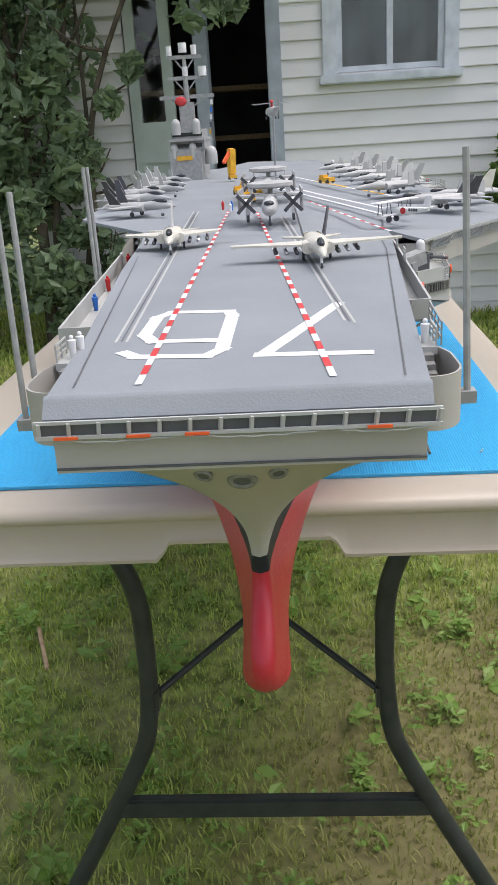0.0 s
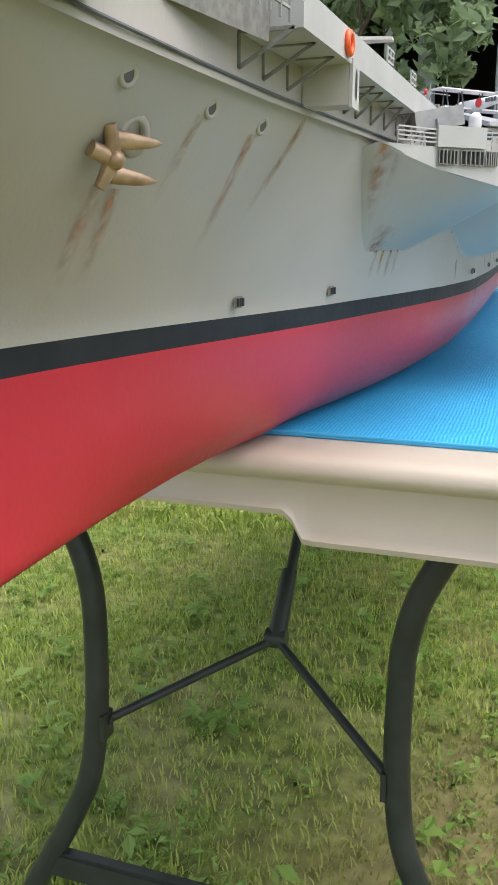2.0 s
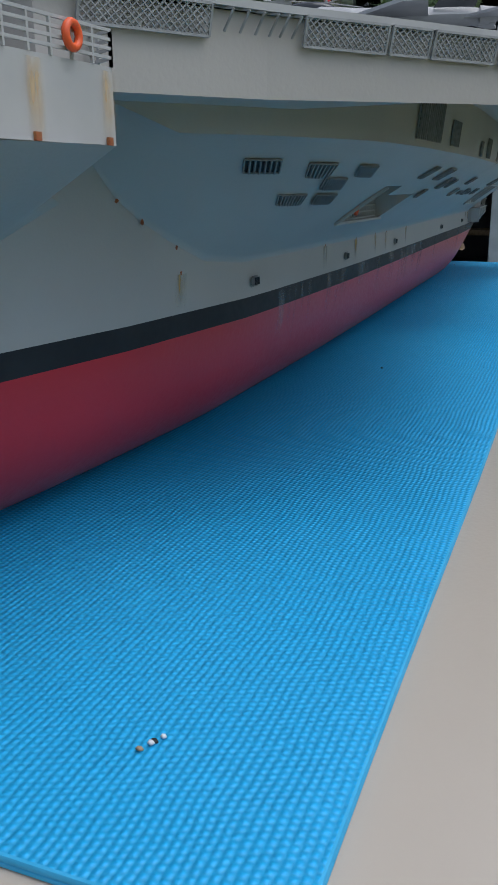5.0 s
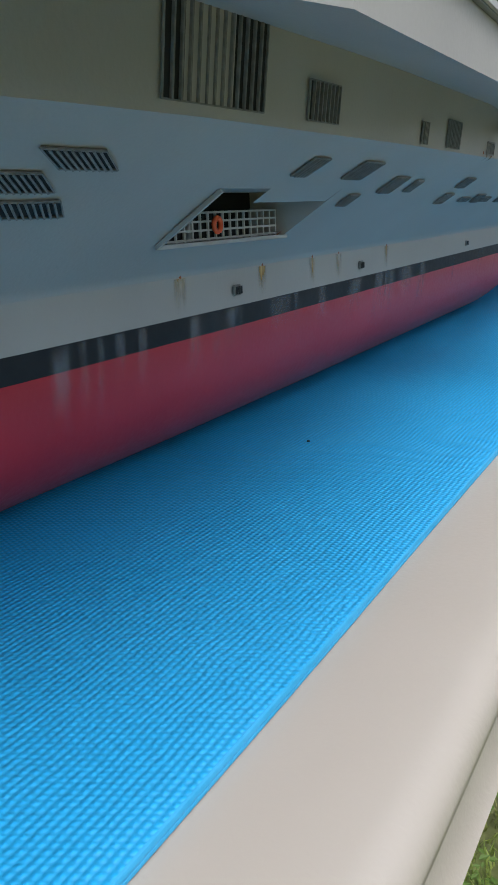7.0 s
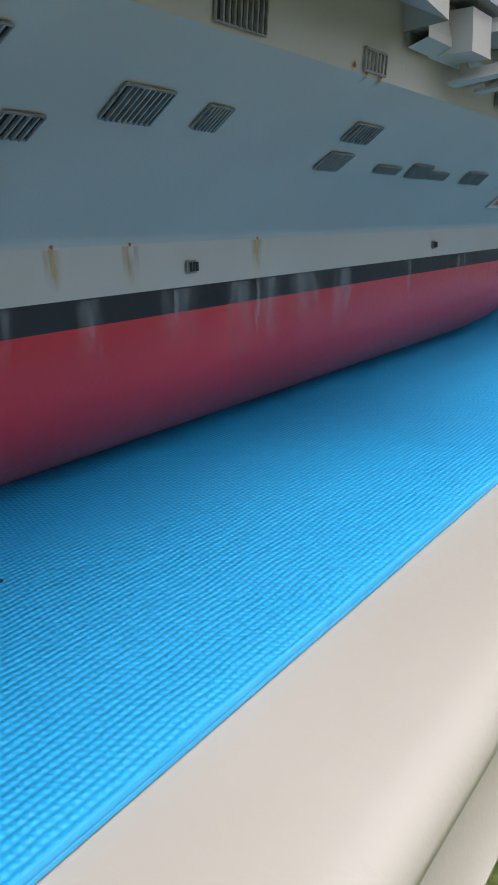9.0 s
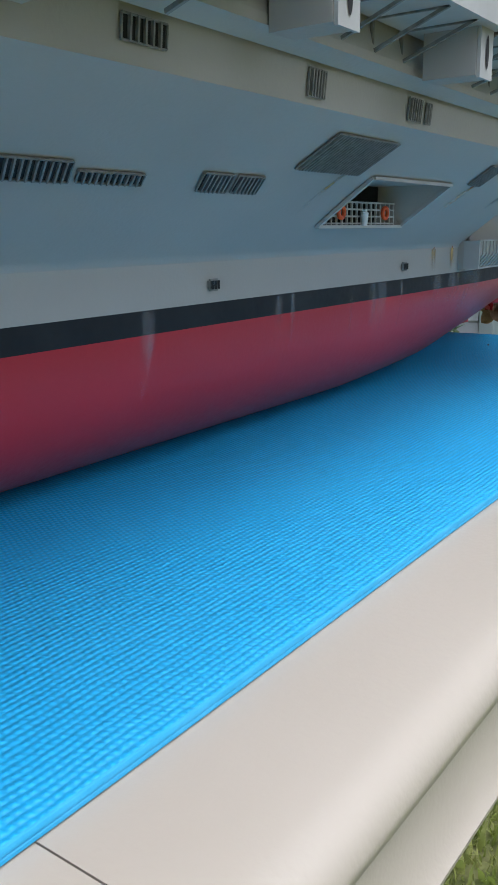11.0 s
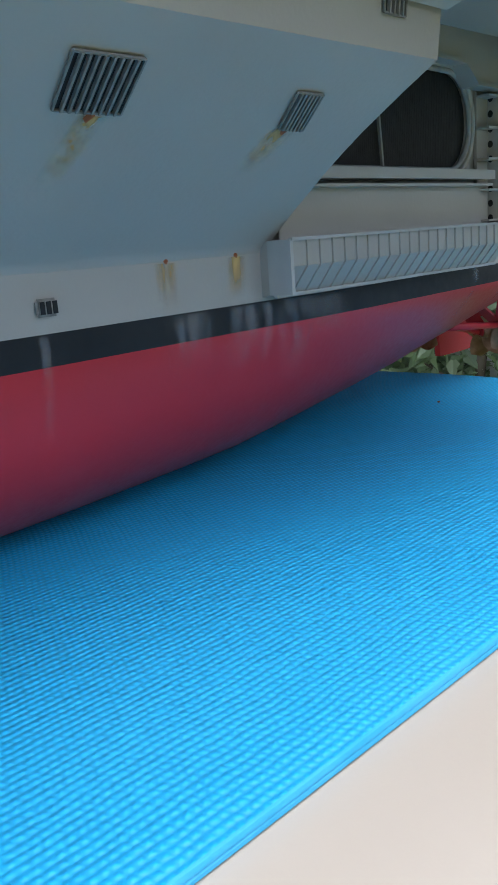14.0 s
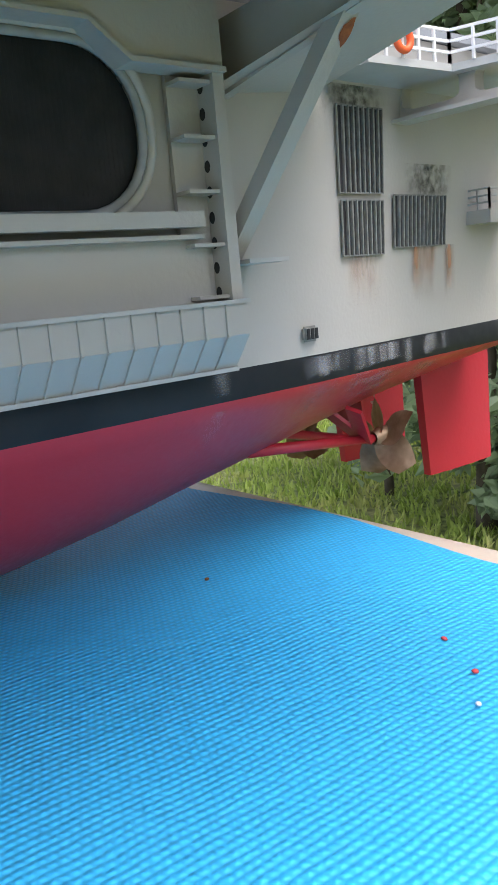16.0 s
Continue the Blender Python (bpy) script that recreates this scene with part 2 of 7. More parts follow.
def mat_material():
    """Blue foam with a woven relief: rows of small rounded bumps."""
    m = bpy.data.materials.new("blue_foam_mat")
    m.use_nodes = True
    n, l = m.node_tree.nodes, m.node_tree.links
    b = n["Principled BSDF"]
    geo = n.new("ShaderNodeNewGeometry")
    wob = n.new("ShaderNodeTexNoise"); wob.inputs["Scale"].default_value, wob.inputs["Detail"].default_value, wob.inputs["Roughness"].default_value = 18, 5, 0.6
    l.new(geo.outputs["Position"], wob.inputs["Vector"])
    add = n.new("ShaderNodeVectorMath"); add.operation = "MULTIPLY_ADD"
    add.inputs[1].default_value = (0.005, 0.005, 0)
    l.new(wob.outputs["Color"], add.inputs[0]); l.new(geo.outputs["Position"], add.inputs[2])
    mp = n.new("ShaderNodeMapping")
    mp.inputs["Scale"].default_value = (1 / 0.0028, 1 / 0.0027, 0)
    l.new(add.outputs[0], mp.inputs["Vector"])
    sep = n.new("ShaderNodeSeparateXYZ"); l.new(mp.outputs[0], sep.inputs[0])

    fl = n.new("ShaderNodeMath"); fl.operation = "FLOOR"; l.new(sep.outputs[0], fl.inputs[0])
    half = n.new("ShaderNodeMath"); half.operation = "MULTIPLY"; half.inputs[1].default_value = 0.5; l.new(fl.outputs[0], half.inputs[0])
    wx = n.new("ShaderNodeMath"); wx.operation = "PINGPONG"; wx.inputs[1].default_value = 0.5; l.new(sep.outputs[0], wx.inputs[0])
    rib = n.new("ShaderNodeMapRange"); rib.interpolation_type = "SMOOTHSTEP"; rib.inputs["From Max"].default_value = 0.46
    l.new(wx.outputs[0], rib.inputs["Value"])              # cords along the mat, with grooves between them
    off = n.new("ShaderNodeMath"); l.new(sep.outputs[1], off.inputs[0]); l.new(half.outputs[0], off.inputs[1])
    wy = n.new("ShaderNodeMath"); wy.operation = "PINGPONG"; wy.inputs[1].default_value = 0.5; l.new(off.outputs[0], wy.inputs[0])
    tuft = n.new("ShaderNodeMapRange"); tuft.interpolation_type = "SMOOTHSTEP"; tuft.inputs["From Max"].default_value = 0.44
    tuft.inputs["To Min"].default_value = 0.34; rib.inputs["To Min"].default_value = 0.16; l.new(wy.outputs[0], tuft.inputs["Value"])
    k = n.new("ShaderNodeMath"); k.operation = "MULTIPLY"; l.new(rib.outputs[0], k.inputs[0]); l.new(tuft.outputs[0], k.inputs[1])
    grain = n.new("ShaderNodeTexNoise"); grain.inputs["Scale"].default_value = 330; grain.inputs["Detail"].default_value = 3
    l.new(geo.outputs["Position"], grain.inputs["Vector"])
    k2 = n.new("ShaderNodeMath"); k2.operation = "MULTIPLY_ADD"; k2.inputs[1].default_value = 0.8; l.new(grain.outputs["Fac"], k2.inputs[0]); l.new(k.outputs[0], k2.inputs[2])
    bp = n.new("ShaderNodeBump"); bp.inputs["Strength"].default_value = 1.0; bp.inputs["Distance"].default_value = 0.0005
    l.new(k2.outputs[0], bp.inputs["Height"]); l.new(bp.outputs[0], b.inputs["Normal"])
    big = n.new("ShaderNodeTexNoise"); big.inputs["Scale"].default_value = 9; big.inputs["Detail"].default_value = 5
    l.new(geo.outputs["Position"], big.inputs["Vector"])
    mix = n.new("ShaderNodeMix"); mix.data_type = "RGBA"
    mix.inputs[6].default_value, mix.inputs[7].default_value = (0.012, 0.39, 0.77, 1), (0.035, 0.445, 0.83, 1)
    l.new(big.outputs["Fac"], mix.inputs[0])
    # shade between the cords, put into the colour: low parts of the weave darker
    groove_shade = n.new("ShaderNodeMapRange"); groove_shade.inputs["From Min"].default_value, groove_shade.inputs["From Max"].default_value = 0.3, 1.3
    groove_shade.inputs["To Min"].default_value = 0.66
    l.new(k2.outputs[0], groove_shade.inputs["Value"])
    hs = n.new("ShaderNodeHueSaturation"); l.new(groove_shade.outputs[0], hs.inputs["Value"]); l.new(mix.outputs[2], hs.inputs["Color"])
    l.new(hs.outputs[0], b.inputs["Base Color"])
    b.inputs["Roughness"].default_value, b.inputs["Specular IOR Level"].default_value = 0.56, 0.52
    return m


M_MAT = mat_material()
M_MATEDGE = material("blue_foam_cut_edge", (0.05, 0.39, 0.68), (0.03, 0.35, 0.62), 60, 0.6, bump=0.0001, bump_scale=800)


def glass_material():
    m = bpy.data.materials.new("window_glass")
    m.use_nodes = True
    b = m.node_tree.nodes["Principled BSDF"]
    b.inputs["Base Color"].default_value = (0.9, 0.95, 0.95, 1)
    b.inputs["Roughness"].default_value, b.inputs["Transmission Weight"].default_value, b.inputs["IOR"].default_value = 0.03, 1.0, 1.45
    return m


M_GLASS = glass_material()


M_NET = material("safety_net_mesh", (0.33, 0.34, 0.34), (0.25, 0.26, 0.26), 200, 0.6)


# ---- mesh helpers ----
def quad(bm, a, b, c, d):
    return bm.faces.new([bm.verts.new(v) for v in (a, b, c, d)])


def box(bm, x0, x1, y0, y1, z0, z1, turn=None):
    v = [Vector((x, y, z)) for x in (x0, x1) for y in (y0, y1) for z in (z0, z1)]
    if turn is not None:
        v = [turn @ p for p in v]
    v = [bm.verts.new(p) for p in v]
    for f in ((0, 1, 3, 2), (4, 6, 7, 5), (0, 4, 5, 1), (2, 3, 7, 6), (0, 2, 6, 4), (1, 5, 7, 3)):
        bm.faces.new([v[i] for i in f])


def bar(bm, a, b, w, h=None, up=(0, 0, 1)):
    """A straight bar of section w x h from a to b."""
    a, b, h = Vector(a), Vector(b), h or w
    d = (b - a).normalized()
    s = d.cross(Vector(up))
    if s.length < 1e-4:
        s = d.cross(Vector((1, 0, 0)))
    s = s.normalized() * w / 2
    t = s.cross(d).normalized() * h / 2
    r0 = [bm.verts.new(a + p) for p in (s + t, s - t, -s - t, -s + t)]
    r1 = [bm.verts.new(b + p) for p in (s + t, s - t, -s - t, -s + t)]
    for i in range(4):
        bm.faces.new((r0[i], r0[(i + 1) % 4], r1[(i + 1) % 4], r1[i]))
    bm.faces.new(r0[::-1]); bm.faces.new(r1)


def tube(bm, pts, r, n=10, caps=True):
    """A round tube along pts; r: one radius or one for each point."""
    pts = [Vector(p) for p in pts]
    rs = r if isinstance(r, (list, tuple)) else [r] * len(pts)
    rings, ref = [], None
    for i, p in enumerate(pts):
        d = (pts[min(i + 1, len(pts) - 1)] - pts[max(i - 1, 0)]).normalized()
        if ref is None:
            ref = d.orthogonal().normalized()
        ref = (ref - d * ref.dot(d)).normalized()
        s = d.cross(ref)
        rings.append([bm.verts.new(p + rs[i] * (math.cos(k * 2 * math.pi / n) * ref + math.sin(k * 2 * math.pi / n) * s)) for k in range(n)])
    for a, b in zip(rings, rings[1:]):
        for k in range(n):
            bm.faces.new((a[k], a[(k + 1) % n], b[(k + 1) % n], b[k]))
    if caps:
        bm.faces.new(rings[0][::-1]); bm.faces.new(rings[-1])


def smooth_path(pts, steps=6):
    """Catmull-Rom points through pts."""
    p = [Vector(q) for q in pts]
    p = [2 * p[0] - p[1]] + p + [2 * p[-1] - p[-2]]
    out = []
    for i in range(1, len(p) - 2):
        for s in range(steps):
            t = s / steps
            out.append(0.5 * (2 * p[i] + (p[i + 1] - p[i - 1]) * t + (2 * p[i - 1] - 5 * p[i] + 4 * p[i + 1] - p[i + 2]) * t * t
                              + (3 * p[i] - p[i - 1] - 3 * p[i + 1] + p[i + 2]) * t ** 3))
    return out + [p[-2]]


def loft(bm, rows, close=False):
    vs = [[bm.verts.new(p) for p in row] for row in rows]
    for a, b in zip(vs, vs[1:]):
        k = len(a)
        for i in range(k if close else k - 1):
            bm.faces.new((a[i], a[(i + 1) % k], b[(i + 1) % k], b[i]))
    return vs


def prism(bm, outline, z0, z1):
    """A flat plate: the outline, in x and y, from z0 to z1."""
    lo = [bm.verts.new((x, y, z0)) for x, y in outline]
    hi = [bm.verts.new((x, y, z1)) for x, y in outline]
    bm.faces.new(hi); bm.faces.new(lo[::-1])
    for i in range(len(lo)):
        j = (i + 1) % len(lo)
        bm.faces.new((lo[i], lo[j], hi[j], hi[i]))


def ring(bm, centre, axis, big, small, n=16, m=8):
    """A torus round the axis."""
    axis = Vector(axis).normalized()
    u = axis.orthogonal().normalized(); v = axis.cross(u)
    rows = []
    for i in range(n):
        a = 2 * math.pi * i / n
        out = math.cos(a) * u + math.sin(a) * v
        rows.append([Vector(centre) + out * (big + small * math.cos(2 * math.pi * k / m)) + axis * small * math.sin(2 * math.pi * k / m) for k in range(m)])
    rows.append(rows[0])
    loft(bm, rows, True)
    bmesh.ops.remove_doubles(bm, verts=bm.verts, dist=1e-6)


def ball(bm, c, rx, ry=None, rz=None, n=10, m=7):
    ry, rz = ry or rx, rz or rx
    rows = []
    for j in range(m + 1):
        t = math.pi * j / m
        rows.append([Vector((c[0] + rx * math.sin(t) * math.cos(2 * math.pi * i / n), c[1] + ry * math.sin(t) * math.sin(2 * math.pi * i / n), c[2] - rz * math.cos(t))) for i in range(n)])
    loft(bm, rows, True)
    bmesh.ops.remove_doubles(bm, verts=bm.verts, dist=1e-7)


def part(name, bm, mat, parent=None, label="", smooth=False, angle=None, solid=True):
    """Links a bmesh as one mesh object, under a thing or a part."""
    if solid:
        bmesh.ops.recalc_face_normals(bm, faces=bm.faces)
    me = bpy.data.meshes.new(name)
    bm.to_mesh(me)
    bm.free()
    for one in mat if isinstance(mat, (list, tuple)) else [mat]:
        me.materials.append(one)
    if smooth:
        me.shade_smooth()
        if angle:
            me.set_sharp_from_angle(angle=radians(angle))
    ob = new(name, me)
    if parent is not None:
        ob.parent = parent
        ob.matrix_parent_inverse = BASE.get(parent.name, Matrix())
    if label:
        ob["label"] = label
    return ob


BASE = {}


def thing(name, label, category, base=(0, 0, 0), group="", kind="", world_space=True):
    ob = new(name)
    ob.empty_display_size = 0.02
    ob.location = base
    if world_space:
        BASE[ob.name] = Matrix.Translation(base).inverted()
    return tagged(ob, label, category, group, kind)


# ---- ship: shape ----
def bmesh_of(fill):
    bm = bmesh.new()
    fill(bm)
    return bm


KEEL, WL0, WL1, ZTOP, DECK = 0.744, 0.8243, 0.8360, 0.9390, 0.971
CX = 0.030                                                # the middle line; it runs a little to port towards the bow
BX, BY = 0.0465, -0.397                                   # the middle and the front of the bow


def sheer(y, z):
    """How far the bow is tipped up."""
    return 0.0025 * float(np.interp(y, [-0.30, 0.0], [1, 0])) * float(np.interp(z, [0.85, 0.93], [1, 0]))


def middle(y):
    return float(np.interp(y, [-0.30, 0.10], [BX, CX]))


PLAN_WL = np.array([(-0.305, 0), (-0.28, 0.0048), (-0.25, 0.0110), (-0.22, 0.0180), (-0.2, 0.0228), (-0.16, 0.0335), (-0.0945, 0.0525), (0.016, 0.0835), (0.12, 0.110), (0.25, 0.136), (0.3775, 0.1515),
                    (0.577, 0.155), (0.775, 0.154), (1.11, 0.149), (1.34, 0.146), (1.52, 0.140), (1.72, 0.121), (1.85, 0.100), (1.92, 0.086)])
PLAN_TOP = np.array([(-0.397, 0.0825), (-0.33, 0.0838), (-0.29, 0.0850), (-0.17, 0.0945), (0.0, 0.117), (0.2, 0.139), (0.38, 0.152), (0.577, 0.155),
                     (1.11, 0.149), (1.34, 0.146), (1.52, 0.141), (1.72, 0.123), (1.92, 0.104)])
STERN = 1.92
STEM_LOW = np.array([(0.744, -0.306), (0.752, -0.323), (0.762, -0.332), (0.776, -0.337), (0.786, -0.333), (0.796, -0.323), (0.805, -0.311), (0.815, -0.3045), (0.8243, -0.304)])
BOTTOM = np.array([(-0.340, 0.0105), (-0.325, 0.0150), (-0.305, 0.0165), (-0.25, 0.0165), (-0.18, 0.0185), (-0.09, 0.0255), (0.015, 0.0395), (0.25, 0.06)])


def stem(z):
    """Where the stem stands at a height."""
    if z >= WL1:
        u = min(1, (z - WL1) / (ZTOP - WL1))
        return -0.305 - 0.092 * u ** 1.4
    return float(np.interp(z, *STEM_LOW.T))


def keel(y):
    return float(np.interp(y, [-1, 1.32, 1.49, 1.63, 1.715, 1.80, 1.92], [KEEL, KEEL, 0.7460, 0.7590, 0.7760, 0.7945, 0.812]))


def nose(y, z):
    """The rounded front of the stem, as half a breadth."""
    w = float(np.interp(z, [KEEL, 0.762, 0.782, 0.800, WL0, ZTOP], [0.0, 0.003, 0.0065, 0.0065, 0.0055, 0.0]))
    d = max(0, min(1, (y - stem(z)) / max(w, 1e-4)))
    return w * math.sqrt(1 - (1 - d) ** 2) * float(np.interp(y, [-0.1, 0.1], [1, 0]))


def breadth(y, z):
    """Half the hull's breadth, with the stem rounded."""
    return math.hypot(lines(y, z), nose(y, z)) if y < 0.1 else lines(y, z)


def lines(y, z):
    """Half the hull's breadth, running out to an edge at the stem."""
    ys = stem(z)
    if z >= WL1:
        u = min(1, (z - WL1) / (ZTOP - WL1))
        w = u ** 1.2
        lag = (-0.305 - ys) * max(0, 1 - (y - ys) / 0.5)
        low = np.interp(y + lag, *PLAN_WL.T)
        r = 0.11 * (1 - u) + 0.004
        g = max(0, min(1, (y - ys) / r))
        return float((1 - w) * low + w * np.interp(y, *PLAN_TOP.T) * math.sqrt(1 - (1 - g) ** 2))
    low = np.interp(y, *PLAN_WL.T)
    if z >= WL0:
        return float(low)
    k = keel(y)
    s = max(0, min(1, (z - k) / (WL0 - k)))
    mid = math.sqrt(1 - (1 - min(1, s / 0.72)) ** 2) * 0.55 + 0.45 if s > 0 else 0.0
    mid = mid * (0.93 + 0.07 * s)
    up = max(0, min(1, (z - 0.752) / (WL0 - 0.752)))
    bulge = 0.88 + 0.20 * math.sin(math.pi * min(1, max(0, (z - 0.742) / 0.048)) * 0.5)
    g = max(0, min(1, (y - ys) / float(np.interp(z, [0.770, 0.800], [0.024, 0.045]))))
    up = up ** 0.6                                         # full, nearly straight sides above the bulb
    fore = (np.interp(y, *BOTTOM.T) * bulge * (1 - up) + low * up) * math.sqrt(1 - (1 - g) ** 2)
    aft = s ** 0.34
    f = max(0, min(1, (y + 0.2) / 0.42)); f = f * f * (3 - 2 * f)
    a = max(0, min(1, (y - 1.3) / 0.4)); a = a * a * (3 - 2 * a)
    return float((fore * (1 - f) + low * mid * f) * (1 - a) + low * aft * a)


ship = thing("model_aircraft_carrier", "large grey model aircraft carrier with red lower hull", "ship model", (CX, 0.75, KEEL))


def build_hull():
    bm = bmesh.new()
    levels = [0.0, 0.03, 0.09, 0.16, 0.24, 0.32, 0.4, 0.48, 0.56, 0.64, 0.74, 0.86, 1.0]
    along = [0, 0.0012, 0.003, 0.006, 0.010, 0.018, 0.028, 0.04, 0.055, 0.072, 0.092] + [0.092 + 0.908 * (i + 1) / 52 for i in range(52)]
    rows, zone = [], []

    def row(pick):
        return [pick(g) for g in along]
    for s in levels:                                     # red
        def at(g, s=s):
            z0 = KEEL + s * (WL0 - KEEL)
            ys = stem(z0)
            y = ys + (STERN - ys) * g
            z = keel(y) + s * (WL0 - keel(y))
            return (0.0 if g == 0 and s > 0 else breadth(y, z) if s > 0 else breadth(y, keel(y) + 1e-5) * float(np.interp(y, [0.0, 0.3], [0.9, 0.6])), y, z)
        rows.append(row(at)); zone.append(2)
    for z in [WL1] + [WL1 + (ZTOP - WL1) * u for u in (0.08, 0.17, 0.27, 0.37, 0.47, 0.57, 0.66, 0.75, 0.83, 0.9, 0.96, 1.0)]:
        def at(g, z=z):
            ys = stem(z)
            y = ys + (STERN - ys) * g
            return (0.0 if g == 0 else breadth(y, z), y, z)
        rows.append(row(at)); zone.append(1 if z == WL1 else 0)
    for side in (1, -1):
        vs = [[bm.verts.new((middle(y) + side * x, y, z + sheer(y, z))) for x, y, z in r] for r in rows]
        for j in range(len(vs) - 1):
            for i in range(len(along) - 1):
                f = bm.faces.new((vs[j][i], vs[j][i + 1], vs[j + 1][i + 1], vs[j + 1][i]))
                f.material_index = zone[j + 1]
    # transom and bottom
    for side in (1, -1):
        for j in range(len(rows) - 1):
            (x0, y0, z0), (x1, y1, z1) = rows[j][-1], rows[j + 1][-1]
            f = quad(bm, (CX, y0, z0), (CX + side * x0, y0, z0), (CX + side * x1, y1, z1), (CX, y1, z1))
            f.material_index = zone[j + 1]
    for a, b in zip(rows[0], rows[0][1:]):
        quad(bm, *((middle(p[1]) + q * p[0], p[1], p[2] + sheer(p[1], p[2])) for p, q in ((a, -1), (a, 1), (b, 1), (b, -1)))).material_index = 2
    bmesh.ops.remove_doubles(bm, verts=bm.verts, dist=1e-6)
    ob = part("hull", bm, [M_HULL, M_BLACK, M_RED], ship, "grey hull with a black waterline band and red bottom", True, 80)
    return ob


hull = build_hull()

# port flare: from the side of the hull out to a knuckle, then upright to the gallery
KN = np.array([(0.17, 0.172), (0.20, 0.195), (0.255, 0.238), (0.294, 0.257), (0.325, 0.268), (0.40, 0.276), (0.60, 0.281), (0.80, 0.278), (1.0, 0.273), (1.2, 0.267), (1.49, 0.262)])
ZK, ZWALL = 0.9195, 0.958


def flare_foot(y):
    z = float(np.interp(y, [0.17, 0.20, 0.24, 0.26, 0.29, 0.32, 0.36], [0.936, 0.929, 0.895, 0.884, 0.8715, 0.861, 0.857]))
    return Vector((CX + breadth(y, z) + 0.0001, y, z))


def flare(y, v):
    """A point on the flare (v 0 to 1) or on the wall above it (1 to 2)."""
    a = flare_foot(y)
    zk = max(ZK, a.z)
    k = Vector((max(a.x, float(np.interp(y, *KN.T))), y, zk))
    if v <= 1:
        c = 0.05                                           # the foot curves into the upright side
        e = (v * v / (2 * c) if v < c else v - c / 2) / (1 - c / 2)
        p = a.lerp(k, v)
        p.x = a.x + (k.x - a.x) * e
        p.z += 0.004 * math.sin(math.pi * v)
        return p
    return k + Vector((0.004 * (v - 1), 0, (ZWALL - zk) * (v - 1)))


def v_of(y, z):
    a = flare_foot(y)
    if z > ZK:
        return 1 + (z - ZK) / (ZWALL - ZK)
    lo, hi = 0.0, 1.0
    for _ in range(30):
        mid = (lo + hi) / 2
        lo, hi = (mid, hi) if flare(y, mid).z < z else (lo, mid)
    return lo


OPENINGS = ((0.470, 0.597, 0.8755, 0.8990), (1.182, 1.292, 0.8750, 0.9000))
MOUTHS = ((0.470, 0.515, 0.8755, 0.8990), (0.515, 0.597, 0.8755, 0.8930), OPENINGS[1])
AFT_SLANT = lambda v: 1.461 - 0.002 * min(1, v)          # the aft edge leans back


